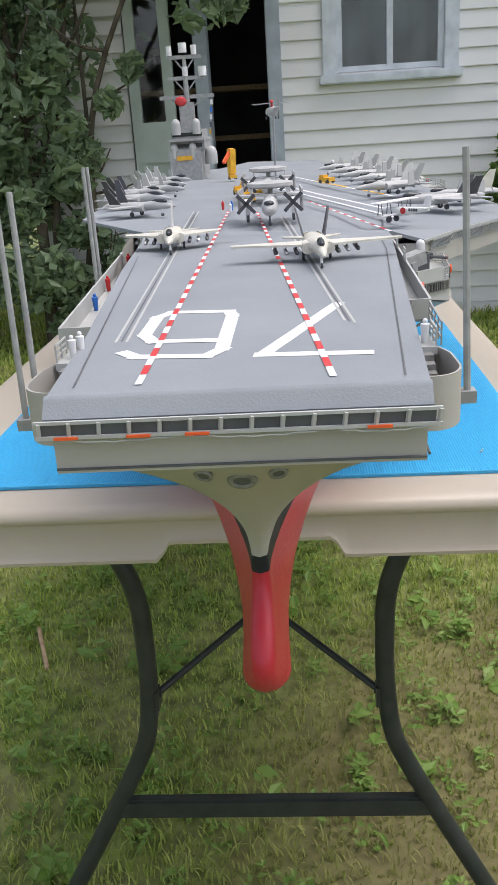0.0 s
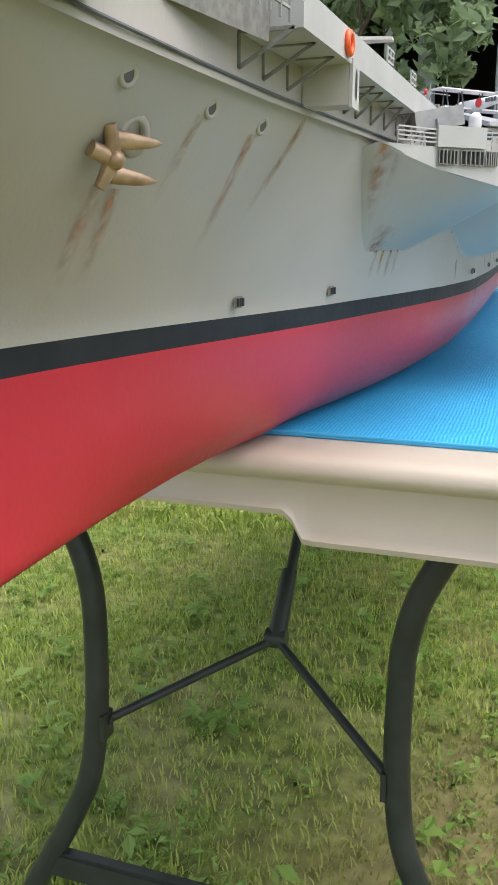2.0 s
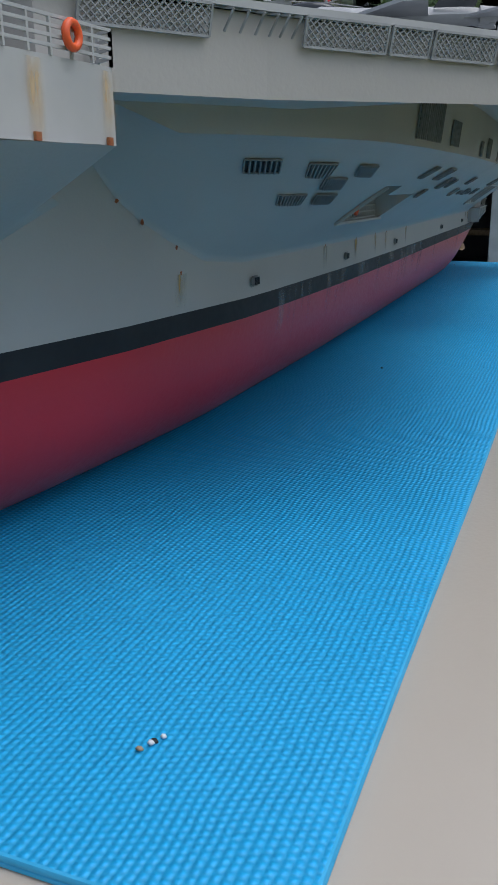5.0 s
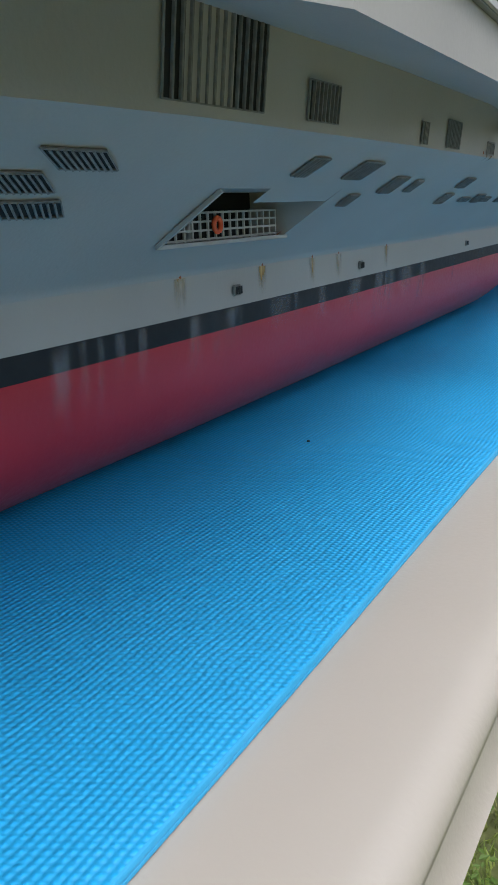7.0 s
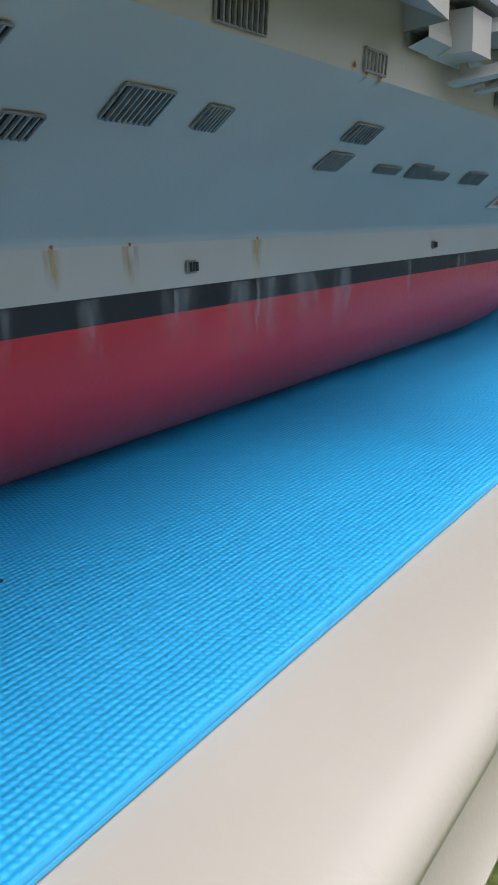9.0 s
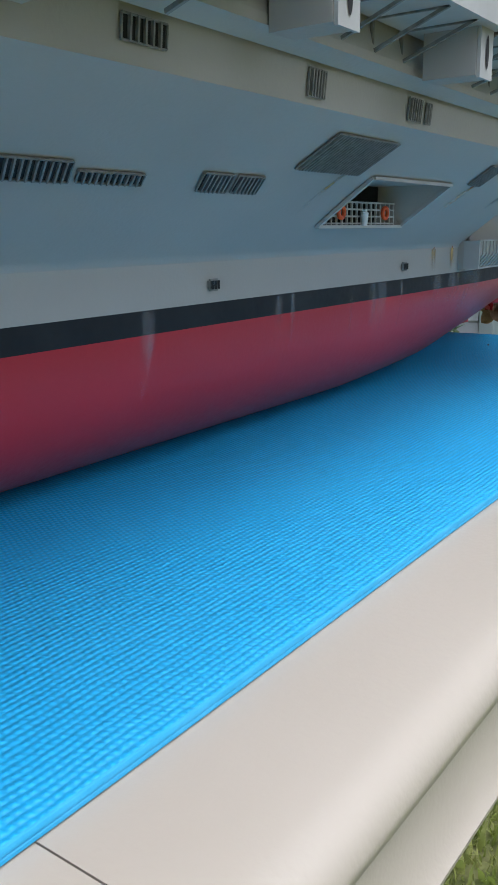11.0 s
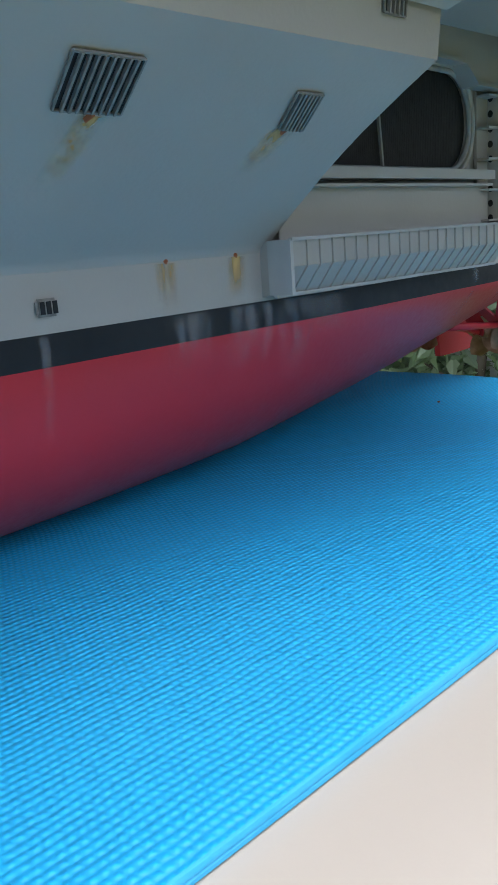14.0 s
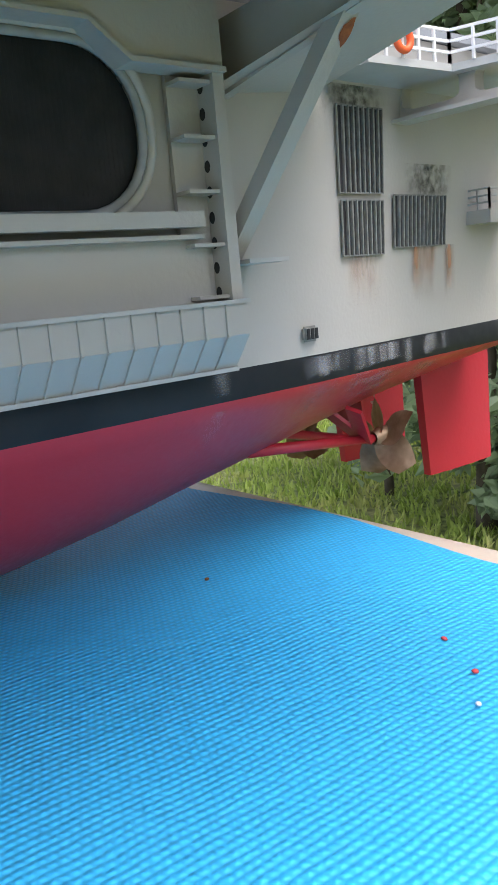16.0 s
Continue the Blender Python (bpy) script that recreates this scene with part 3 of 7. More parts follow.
def build_flare():
    bm = bmesh.new()
    ys = sorted(set([0.17, 0.185, 0.2, 0.22, 0.24, 0.26, 0.275, 0.29, 0.305, 0.32, 0.34, 0.36, 0.40, 0.44] + [o for op in MOUTHS for o in op[:2]]
                    + [round(y, 3) for y in np.arange(0.53, 1.42, 0.055)] + [1.461]))
    vs = sorted([0, 0.03, 0.06, 0.09, 0.12, v_of(0.8, 0.887), 0.85, 1.0, 1.5, 2.0] + list({v_of(0.8, z) for o in MOUTHS for z in o[2:]}))

    def point(y, v):
        if y > 1.42:
            return flare(AFT_SLANT(v), v)
        return flare(y, v)
    grid = [[bm.verts.new(point(y, v)) for v in vs] for y in ys]
    for i in range(len(ys) - 1):
        for j in range(len(vs) - 1):
            mid = (ys[i] + ys[i + 1]) / 2
            if any(o[0] < mid < o[1] and v_of(0.8, o[2]) < (vs[j] + vs[j + 1]) / 2 < v_of(0.8, o[3]) for o in MOUTHS):
                continue
            bm.faces.new((grid[i][j], grid[i + 1][j], grid[i + 1][j + 1], grid[i][j + 1]))
    last = grid[-1]                                        # aft end
    for a, b in zip(last, last[1:]):
        bm.faces.new((a, bm.verts.new((CX + 0.12, a.co.y, a.co.z)), bm.verts.new((CX + 0.12, b.co.y, b.co.z)), b))
    bmesh.ops.remove_doubles(bm, verts=bm.verts, dist=1e-6)
    ob = part("side_flare", bm, M_HULL, ship, "grey flared side panel over the waterline", True, 30, solid=False)
    for y0, y1, z0, z1 in OPENINGS:
        bm = bmesh.new()
        v0, v1 = v_of(0.8, z0), v_of(0.8, z1)
        a, b, c, d = flare(y0, v0), flare(y1, v0), flare(y1, v1), flare(y0, v1)
        deep = CX + breadth(y0, 0.87) + 0.004
        A, B, C, D = (Vector((deep, p.y + s * 0.004, p.z)) for p, s in ((a, 1), (b, -1), (c, -1), (d, 1)))
        quad(bm, a, b, B, A); quad(bm, b, c, C, B); quad(bm, c, d, D, C); quad(bm, d, a, A, D)
        part("recess", bm, M_HULL, ob, "grey lining of the opening", solid=False)
        # the back is coloured near-black for the shade deep in the opening
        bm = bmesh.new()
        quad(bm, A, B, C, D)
        part("inner_wall", bm, M_VOID, ob, "inner wall of the opening, near-black for its shade", solid=False)
        bm = bmesh.new()                                   # trim round the mouth
        n = Vector((0.55, 0, -0.75)).normalized() * 0.0012
        for p, q in ((a, b), (d, a)) if y0 < 1 else ((a, b), (b, c), (c, d), (d, a)):
            bar(bm, p + n, q + n, 0.0016 if y0 < 1 else 0.0024, 0.0018)
        part("opening_trim", bm, M_LIGHT, ob)
        rail = bmesh.new()
        x = a.x - (0.0005 if y0 < 1 else 0.003)
        for k in range(4):
            bar(rail, (x, y0 + 0.002, a.z + 0.001 + 0.0042 * k), (x, y1 - 0.006, a.z + 0.001 + 0.0042 * k), 0.0010)
        for k in range(17):
            yy = y0 + 0.003 + (y1 - y0 - 0.010) * k / 16
            bar(rail, (x, yy, a.z), (x, yy, a.z + 0.0142), 0.0011)
        part("railing", rail, M_LIGHT, ob, "light grey guard railing")
        for f in ((0.28, 0.80) if y0 > 1 else (0.42,)):
            rb = bmesh.new()
            ring(rb, (x + 0.0018, y0 + (y1 - y0) * f, a.z + 0.0075), (1, 0, 0), 0.0034, 0.0013)
            part("life_ring", rb, M_ORANGE, ob, "orange life ring", True)
    return ob


side_flare = build_flare()


def on_side(y, z, out=0.0):
    """A point on the port side, flare or hull, lifted off it by out."""
    if 0.34 < y < 1.462 and z > 0.859:
        p = flare(y, v_of(y, z))
        n = Vector((0.6, 0, -0.8)) if z < ZK else Vector((1, 0, 0))
    else:
        if y > 0.17 and y <= 0.34 and z > flare_foot(y).z:
            p = flare(y, v_of(y, z)); n = Vector((0.75, -0.35, -0.5)).normalized()
        else:
            p = Vector((middle(y) + breadth(y, min(z, ZTOP)), y, z)); n = Vector((1, -0.15, -0.2)).normalized()
    return p + n * out


def vent(y0, y1, z0, z1, lean=0.0, slats=7, parent=None, surface=on_side):
    """A louvred grille over a near-black sheet for the shade behind it, lying on the side; lean: how far its top is
    shifted aft.
    """
    bm = bmesh.new()
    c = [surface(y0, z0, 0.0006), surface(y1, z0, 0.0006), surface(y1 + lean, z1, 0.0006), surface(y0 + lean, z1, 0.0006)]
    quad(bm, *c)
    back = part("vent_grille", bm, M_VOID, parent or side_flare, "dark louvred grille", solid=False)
    bm = bmesh.new()
    n = (c[1] - c[0]).cross(c[3] - c[0]).normalized()
    if n.x < 0:
        n = -n
    up = n * 0.0007
    for p, q in ((0, 1), (1, 2), (2, 3), (3, 0)):
        bar(bm, c[p] + up * 0.6, c[q] + up * 0.6, 0.0006, 0.0008, n)
    for k in range(1, slats):
        t = k / slats
        bar(bm, c[0].lerp(c[1], t) + up, c[3].lerp(c[2], t) + up, 0.0008, 0.0012, n)
    part("slats", bm, M_GRILLE, back)
    return back


for spec in ((0.2757, 0.2933, 0.9058, 0.9112, -0.0105, 7), (0.3135, 0.3326, 0.9040, 0.9100, -0.012, 7), (0.3623, 0.3890, 0.9050, 0.9100, -0.015, 9), (0.3440, 0.3710, 0.8984, 0.9036, -0.013, 10),
             (0.3223, 0.3469, 0.8906, 0.8956, -0.008, 9), (0.3597, 0.3870, 0.8905, 0.8955, -0.009, 9), (0.514, 0.530, 0.905, 0.912, 0.0, 5), (0.573, 0.599, 0.9045, 0.9120, 0.0, 8),
             (0.618, 0.634, 0.891, 0.8968, 0.0, 5), (0.6550, 0.6803, 0.8980, 0.9063, -0.0026, 9), (0.7027, 0.7180, 0.8987, 0.9051, -0.0024, 7), (0.8160, 0.8450, 0.9016, 0.9078, -0.004, 8),
             (0.8222, 0.8476, 0.8902, 0.8970, 0.0, 9), (0.8915, 0.9240, 0.8911, 0.8942, -0.002, 11), (0.9400, 0.9720, 0.8903, 0.8965, -0.005, 10), (0.9755, 1.0100, 0.8906, 0.8942, -0.003, 11),
             (1.0460, 1.0670, 0.8897, 0.8963, -0.006, 7), (1.0705, 1.0910, 0.8898, 0.8963, -0.006, 7), (1.1, 1.163, 0.9005, 0.914, 0.0, 22), (1.3177, 1.3406, 0.9010, 0.9118, -0.004, 9),
             (1.4101, 1.4231, 0.9001, 0.9090, -0.006, 7), (0.378, 0.438, 0.9235, 0.955, 0.0, 13), (0.474, 0.503, 0.9236, 0.9385, 0.0, 8), (0.613, 0.624, 0.921, 0.932, 0.0, 5),
             (0.6640, 0.6927, 0.9213, 0.9365, 0.0, 9), (0.948, 0.968, 0.9255, 0.9325, 0.0, 6), (1.053, 1.066, 0.9225, 0.9325, 0.0, 6), (1.147, 1.162, 0.9225, 0.9325, 0.0, 6),
             (1.168, 1.174, 0.9225, 0.932, 0.0, 3), (1.424, 1.436, 0.93, 0.9375, 0.0, 5)):
    vent(*spec)


def side_ladder(y0, y1, z0, z1):
    """Rungs between two rails, standing just off the wall."""
    rail = part("side_ladder", bmesh_of(lambda bm: bar(bm, on_side(y0, z0, 0.001), on_side(y1, z0, 0.001), 0.0009)), M_GRILLE, ship, "rusty little ladder on the side")
    part("rail", bmesh_of(lambda bm: bar(bm, on_side(y0, z1, 0.001), on_side(y1, z1, 0.001), 0.0009)), M_GRILLE, rail)
    for k in range(7):
        y = y0 + (y1 - y0) * k / 6
        part("rung", bmesh_of(lambda bm: bar(bm, on_side(y, z0, 0.001), on_side(y, z1, 0.001), 0.0008)), M_GRILLE, rail)


side_ladder(0.768, 0.789, 0.9212, 0.9292)


def scoop(y, z=0.8452):
    bm = bmesh.new()
    p = on_side(y, z)
    q = on_side(y + 0.008, z)
    d = (q - p).normalized()
    n = Vector((d.y, -d.x, 0))
    box(bm, -0.0045, 0.0045, -0.0004, 0.0022, -0.0032, 0.0032, Matrix.Translation(p) @ Matrix((d, n, (0, 0, 1))).transposed().to_4x4())
    bmesh.ops.bevel(bm, geom=bm.edges, offset=0.0010, segments=2, affect="EDGES")
    ob = part("inlet_scoop", bm, M_GRILLE, hull, "small rounded inlet box", True, 50)
    bm = bmesh.new()
    for k in range(3):
        s = -0.0026 + 0.0026 * k
        box(bm, s - 0.0009, s + 0.0009, 0.0023, 0.0026, -0.0022, 0.0022, Matrix.Translation(p) @ Matrix((d, n, (0, 0, 1))).transposed().to_4x4())
    part("slot", bm, M_VOID, ob)


for y in (-0.0945, 0.016, 0.3775, 0.577, 0.775, 1.1094, 1.3436, 1.7199):
    scoop(y)


def hawse(c, n, r, paint=None):
    bm = bmesh.new()
    ring(bm, c, n, r, r * 0.29, 18, 8)
    ob = part("hawse_ring", bm, paint or M_HULL, hull, "raised grey ring round a hawse hole", True)
    # a flat dark disc stands for the shade in the hole
    bm = bmesh.new()
    c, n = Vector(c) + Vector(n).normalized() * 0.0003, Vector(n).normalized()
    u = n.orthogonal().normalized(); v = n.cross(u)
    bm.faces.new([bm.verts.new(c + r * 0.9 * (math.cos(a) * u + math.sin(a) * v)) for a in np.linspace(0, 2 * math.pi, 18, endpoint=False)])
    part("hole", bm, M_DARKGREY, ob, solid=False)


for y, z in ((-0.2763, 0.9291), (-0.212, 0.9276), (-0.160, 0.927)):
    hawse(on_side(y, z), (1, -0.25, -0.35), 0.0034)
for x, y, z, r in ((0.0450, -0.3717, 0.9172, 0.0064), (0.0270, -0.384, 0.9232, 0.0042), (0.0630, -0.384, 0.9232, 0.0042)):
    yy = stem(z)
    while breadth(yy, z) < abs(x - BX) and yy < 0:
        yy += 0.001
    hawse((x, yy - 0.001, z), (0.25 * (x - BX) / 0.02, -1, -0.75), r * 0.92, M_GRILLE)


def anchor():
    bm = bmesh.new()
    c = on_side(-0.266, 0.9065, 0.003)
    d = Vector((0.28, 0.96, 0.0)).normalized()
    n = Vector((0.93, -0.27, -0.25)).normalized()
    up = n.cross(d).normalized()
    if up.z < 0:
        up = -up
    m = Matrix.Translation(c) @ Matrix((d, n, up)).transposed().to_4x4() @ Matrix.Scale(0.8, 4)
    for z in (-0.0065, 0.0075):                              # two flukes
        rows = []
        for t in np.linspace(0, 1, 7):
            w = 0.0034 * (1 - t) ** 0.6 + 0.0006; h = 0.0024 * (1 - 0.6 * t)
            rows.append([m @ Vector((0.002 + 0.024 * t, 0.002 + 0.005 * math.sin(t * 2) + h * math.sin(a), z * (1 + 0.15 * t) + w * math.cos(a))) for a in np.linspace(0, 2 * math.pi, 8, endpoint=False)])
        vs = loft(bm, rows, True)
        bm.faces.new(vs[0]); bm.faces.new(vs[-1])
    tube(bm, [m @ Vector(p) for p in ((-0.004, 0.003, -0.0125), (0.001, 0.004, 0), (-0.003, 0.003, 0.0135))], [0.0021, 0.0032, 0.0021], 10)
    tube(bm, [m @ Vector(p) for p in ((0, 0.004, 0), (-0.010, 0.001, 0.003))], 0.003, 8)
    ball(bm, m @ Vector((0.000, 0.006, 0)), 0.0034)
    part("anchor", bm, M_BRONZE, ship, "bronze-coloured stockless anchor", True, 50)
    bm = bmesh.new()
    ring(bm, on_side(-0.255, 0.914, 0.001), n, 0.006, 0.0018)
    part("anchor_pocket", bm, M_HULL, ship, "raised ring behind the anchor", True)


anchor()


# ---- bow front, gallery walls and flight deck ----
PORT = [(0.1314, -0.3946), (0.1370, -0.3207), (0.1490, -0.1611), (0.1610, -0.0015), (0.1670, 0.0845), (0.169, 0.131), (0.205, 0.131), (0.2522, 0.2043), (0.2976, 0.263),
        (0.345, 0.325), (0.352, 0.345), (0.345, 0.53), (0.305, 0.80), (0.300, 1.02), (0.300, 1.42), (0.345, 1.44), (0.345, 1.70), (0.158, 1.712), (0.147, 1.93)]
STBD = [(-0.067, 2.0948), (-0.1307, 1.75), (-0.2156, 1.6383), (-0.2430, 0.7600), (-0.2185, 0.4320), (-0.0971, 0.2290), (-0.0869, 0.1426), (-0.0721, -0.0426), (-0.0464, -0.2844), (-0.0380, -0.3946)]


def flight_deck():
    bm = bmesh.new()
    outline = PORT + STBD
    top = lambda x: DECK if x < 0.2 else 0.9600             # the angled part falls away to its edge
    lo = [bm.verts.new((x, y, top(x) - 0.0035)) for x, y in outline]
    hi = [bm.verts.new((x, y, top(x))) for x, y in outline]
    fs = [bm.faces.new(hi), bm.faces.new(lo[::-1])]
    for i in range(len(lo)):
        j = (i + 1) % len(lo)
        bm.faces.new((lo[i], lo[j], hi[j], hi[i]))
    bmesh.ops.triangulate(bm, faces=fs)
    ob = part("flight_deck", bm, M_DECK, ship, "dark grey flight deck with white and red markings")
    bm = bmesh.new()                                       # bow round-down
    rows = []
    x0, x1 = -0.0390, 0.1320
    rows = [[(x, y, z) for x in (x0, x1)] for y, z in ((-0.3942, DECK + 0.0002), (-0.3956, DECK - 0.0004), (-0.3966, DECK - 0.0016), (-0.4020, 0.9626), (-0.4015, 0.9610), (-0.3900, 0.9605))]
    loft(bm, rows)
    for s in (0, 1):
        bm.faces.new([bm.verts.new(r[s]) for r in rows])
    part("round_down", bm, M_DECK, ob, "sloping front edge of the deck", True, 30)
    return ob


deck = flight_deck()


def gallery_walls():
    """The upright sides between the hull's top and the deck, port and starboard."""
    y_in = [(BY, 0.0835), (-0.29, 0.0862), (-0.17, 0.0957), (0.0, 0.1183), (0.14, 0.136), (0.3, 0.150)]
    ob = part("gallery_wall", bmesh_of(lambda bm: quad(bm, (BX - 0.0835, BY, ZTOP - 0.0042), (BX + 0.0835, BY, ZTOP - 0.0042), (BX + 0.0835, BY, DECK - 0.0036), (BX - 0.0835, BY, DECK - 0.0036))),
              M_HULL, ship, "upright grey wall under the deck", solid=False)
    for side in (1, -1):
        part("side_wall", bmesh_of(lambda bm: loft(bm, [[(middle(y) + side * b, y, ZTOP - 0.0042), (middle(y) + side * b, y, DECK - 0.0036)] for y, b in y_in])), M_HULL, ob, solid=False)
    part("wall_foot", bmesh_of(lambda bm: quad(bm, (BX - 0.0835, BY, ZTOP - 0.0042), (BX + 0.0835, BY, ZTOP - 0.0042), (BX + 0.0835, BY + 0.03, ZTOP - 0.0042), (BX - 0.0835, BY + 0.03, ZTOP - 0.0042))), M_HULL, ob, solid=False)
    bm = bmesh.new()                                       # dark seam along the knuckle
    pts = [(middle(y) + b + 0.0011, y, ZTOP - 0.001) for y, b in y_in[:5]]
    tube(bm, smooth_path(pts, 4), 0.0007, 6)
    tube(bm, [(BX - 0.0835, BY - 0.0006, ZTOP - 0.002), (BX + 0.0835, BY - 0.0006, ZTOP - 0.002)], 0.0007, 6)
    part("seam", bm, M_DARKGREY, ob, "dark seam along the knuckle")


gallery_walls()


def bow_walkway():
    """A shelf with a rail frame and netting along the bow front."""
    top = part("bow_walkway", bmesh_of(lambda bm: box(bm, BX - 0.087, BX + 0.087, -0.4045, -0.3690, 0.9546, 0.9558)), M_LIGHT, ship, "narrow walkway across the bow")
    for k in range(14):
        x = BX - 0.087 + 0.174 * k / 13
        part("post", bmesh_of(lambda bm: bar(bm, (x, -0.4050, 0.9550), (x + 0.0008, -0.4065, 0.9622), 0.0016)), M_LIGHT, top)
    for z in (0.9553, 0.9622):
        part("rail", bmesh_of(lambda bm: bar(bm, (BX - 0.0885, -0.4057, z), (BX + 0.0885, -0.4057, z), 0.0015)), M_LIGHT, top)
    part("net_panel", bmesh_of(lambda bm: box(bm, BX - 0.086, BX + 0.086, -0.4045, -0.4041, 0.9558, 0.9618)), M_DARKGREY, top, "dark netting behind the rail")
    for k, x in enumerate((-0.0270, 0.0052, 0.0309, 0.1095)):
        part("orange_light", bmesh_of(lambda bm: box(bm, x - 0.0064, x + 0.0042, -0.4074, -0.4056, 0.9546, 0.9559)), M_ORANGE, top, "small orange strip")
    bm = bmesh.new()
    for k in range(60):
        x = BX - 0.086 + 0.172 * k / 59
        bar(bm, (x, -0.4045, 0.9542), (x + 0.003, -0.3985, 0.9515), 0.0005)
        bar(bm, (x, -0.3985, 0.9515), (x - 0.003, -0.4045, 0.9542), 0.0005)
    part("floor_mesh", bm, M_LIGHT, top, "pale netting hung below the walkway")
    for x0, x1 in ((-0.08, -0.028), (-0.02, 0.035), (0.045, 0.082)):
        part("wire", bmesh_of(lambda bm: tube(bm, [(BX + x0 + (x1 - x0) * k / 12, -0.4058, 0.9540 - 0.0012 * math.sin(math.pi * k / 12) - 0.0003 * math.sin(k * 2.3)) for k in range(13)], 0.00045, 5)), M_LIGHT, top, "slack pale wire")


bow_walkway()


def railing(bm, pts, height, bars=3, step=0.012, r=0.0009):
    """Posts and level bars along pts, feet at their heights."""
    pts = [Vector(p) for p in pts]
    for a, b in zip(pts, pts[1:]):
        for k in range(bars):
            h = Vector((0, 0, height * (k + 1) / bars))
            bar(bm, a + h, b + h, r)
        n = max(1, round((b - a).length / step))
        for i in range(n + 1):
            p = a.lerp(b, i / n)
            bar(bm, p, p + Vector((0, 0, height)), r)


def gun_tub(side):
    """A rounded tub at the bow corner."""
    bm = bmesh.new()
    x0 = BX + side * 0.0838
    pts = [(x0, -0.3760)] + [(x0 + side * (0.005 + 0.0160 * math.sin(a)), -0.3570 - 0.019 * math.cos(a)) for a in np.linspace(0, math.pi * 0.5, 9)] + [(x0 + side * 0.0205, -0.3350), (x0 + side * 0.016, -0.3220), (x0 + side * 0.004, -0.3150)]
    outer = [[(x, y, z) for x, y in pts] for z in (0.9405, 0.9670)]
    loft(bm, outer)
    c = (x0 + side * 0.009, -0.3480)
    inner = [[(c[0] + (x - c[0]) * 0.92, c[1] + (y - c[1]) * 0.96, z) for x, y in pts] for z in (0.9670, 0.950)]
    loft(bm, [outer[1], inner[0], inner[1]])
    bm.faces.new([bm.verts.new((x, y, 0.950)) for x, y in pts])
    bm.faces.new([bm.verts.new((x, y, 0.9405)) for x, y in pts])
    ob = part("gun_tub", bm, M_HULL, ship, "rounded grey tub at the bow corner", True, 40, solid=False)
    for k in range(5):
        part("step", bmesh_of(lambda bm: box(bm, min(x0, x0 + side * 0.012), max(x0, x0 + side * 0.012), -0.3600 + 0.0065 * k, -0.3520 + 0.0065 * k, 0.950, 0.9535 + 0.0030 * k)), M_GRILLE, ob)
    part("landing", bmesh_of(lambda bm: box(bm, min(x0, x0 + side * 0.015), max(x0, x0 + side * 0.015), -0.3270, -0.3020, 0.9640, 0.9680)), M_LIGHT, ob, "small pale landing")
    bm = bmesh.new()
    railing(bm, [(x0 + side * 0.0145, -0.3250, 0.968), (x0 + side * 0.0145, -0.3050, 0.968)], 0.009, 3, 0.009)
    part("railing", bm, M_LIGHT, ob, "light grey guard railing")


gun_tub(1)
gun_tub(-1)


def whip_antenna(x, y, z0, z1, r=0.0016, tilt=(0, 0)):
    bm = bmesh.new()
    tube(bm, [(x, y, z0), (x + tilt[0], y + tilt[1], z1)], [r * 1.1, r], 8)
    ob = part("whip_antenna", bm, M_MASTGREY, ship, "slim grey antenna pole")
    side = 1 if x > CX else -1
    wall = middle(y) + side * 0.084
    part("mount", bmesh_of(lambda bm: (box(bm, min(x - side * 0.006, x + side * 0.004), max(x - side * 0.006, x + side * 0.004), y - 0.004, y + 0.004, z0 - 0.006, z0),
                                       bar(bm, (x, y, z0 - 0.004), (wall, y, z0 - 0.004), 0.003), bar(bm, (x, y, z0 - 0.004), (wall, y, z0 - 0.014), 0.0016))), M_MASTGREY, ob)


whip_antenna(0.1560, -0.350, 0.952, 1.064, tilt=(-0.004, 0))
whip_antenna(-0.0715, -0.330, 0.940, 1.053, tilt=(0.002, 0))
whip_antenna(-0.0655, -0.325, 0.942, 1.055, tilt=(0.002, 0))
whip_antenna(-0.1010, -0.014, 0.955, 1.054)
whip_antenna(-0.0985, -0.010, 0.955, 1.054)


def catwalk(side, y0, y1, x_of, in_of, brackets, z0=0.9545, z1=0.9680):
    """A gallery walkway hung outside the wall, with its fascia and triangular brackets."""
    bm = bmesh.new()
    n = 8
    ys = [y0 + (y1 - y0) * i / n for i in range(n + 1)]
    for a, b in zip(ys, ys[1:]):
        for u, v in ((z0, z1),):
            loft(bm, [[(x_of(y), y, u), (x_of(y), y, v), (x_of(y) - side * 0.0016, y, v), (x_of(y) - side * 0.0016, y, u + 0.0012), (in_of(y), y, u + 0.0012), (in_of(y), y, u)] for y in (a, b)], True)
    box(bm, min(in_of(y0), x_of(y0)), max(in_of(y0), x_of(y0)), y0 - 0.0015, y0, z0, z1)
    bmesh.ops.remove_doubles(bm, verts=bm.verts, dist=1e-6)
    ob = part("catwalk", bm, M_LIGHT, ship, "light grey walkway along the deck edge")
    for y in brackets:
        b = bmesh.new()
        a0, a1, a2 = (in_of(y), y, z0), (x_of(y) - side * 0.003, y, z0), (in_of(y), y, z0 - 0.0125)
        bar(b, a0, a1, 0.0014); bar(b, a1, a2, 0.0014); bar(b, a0, a2, 0.0014)
        part("bracket", b, M_GRILLE, ob, "triangular bracket")
    return ob


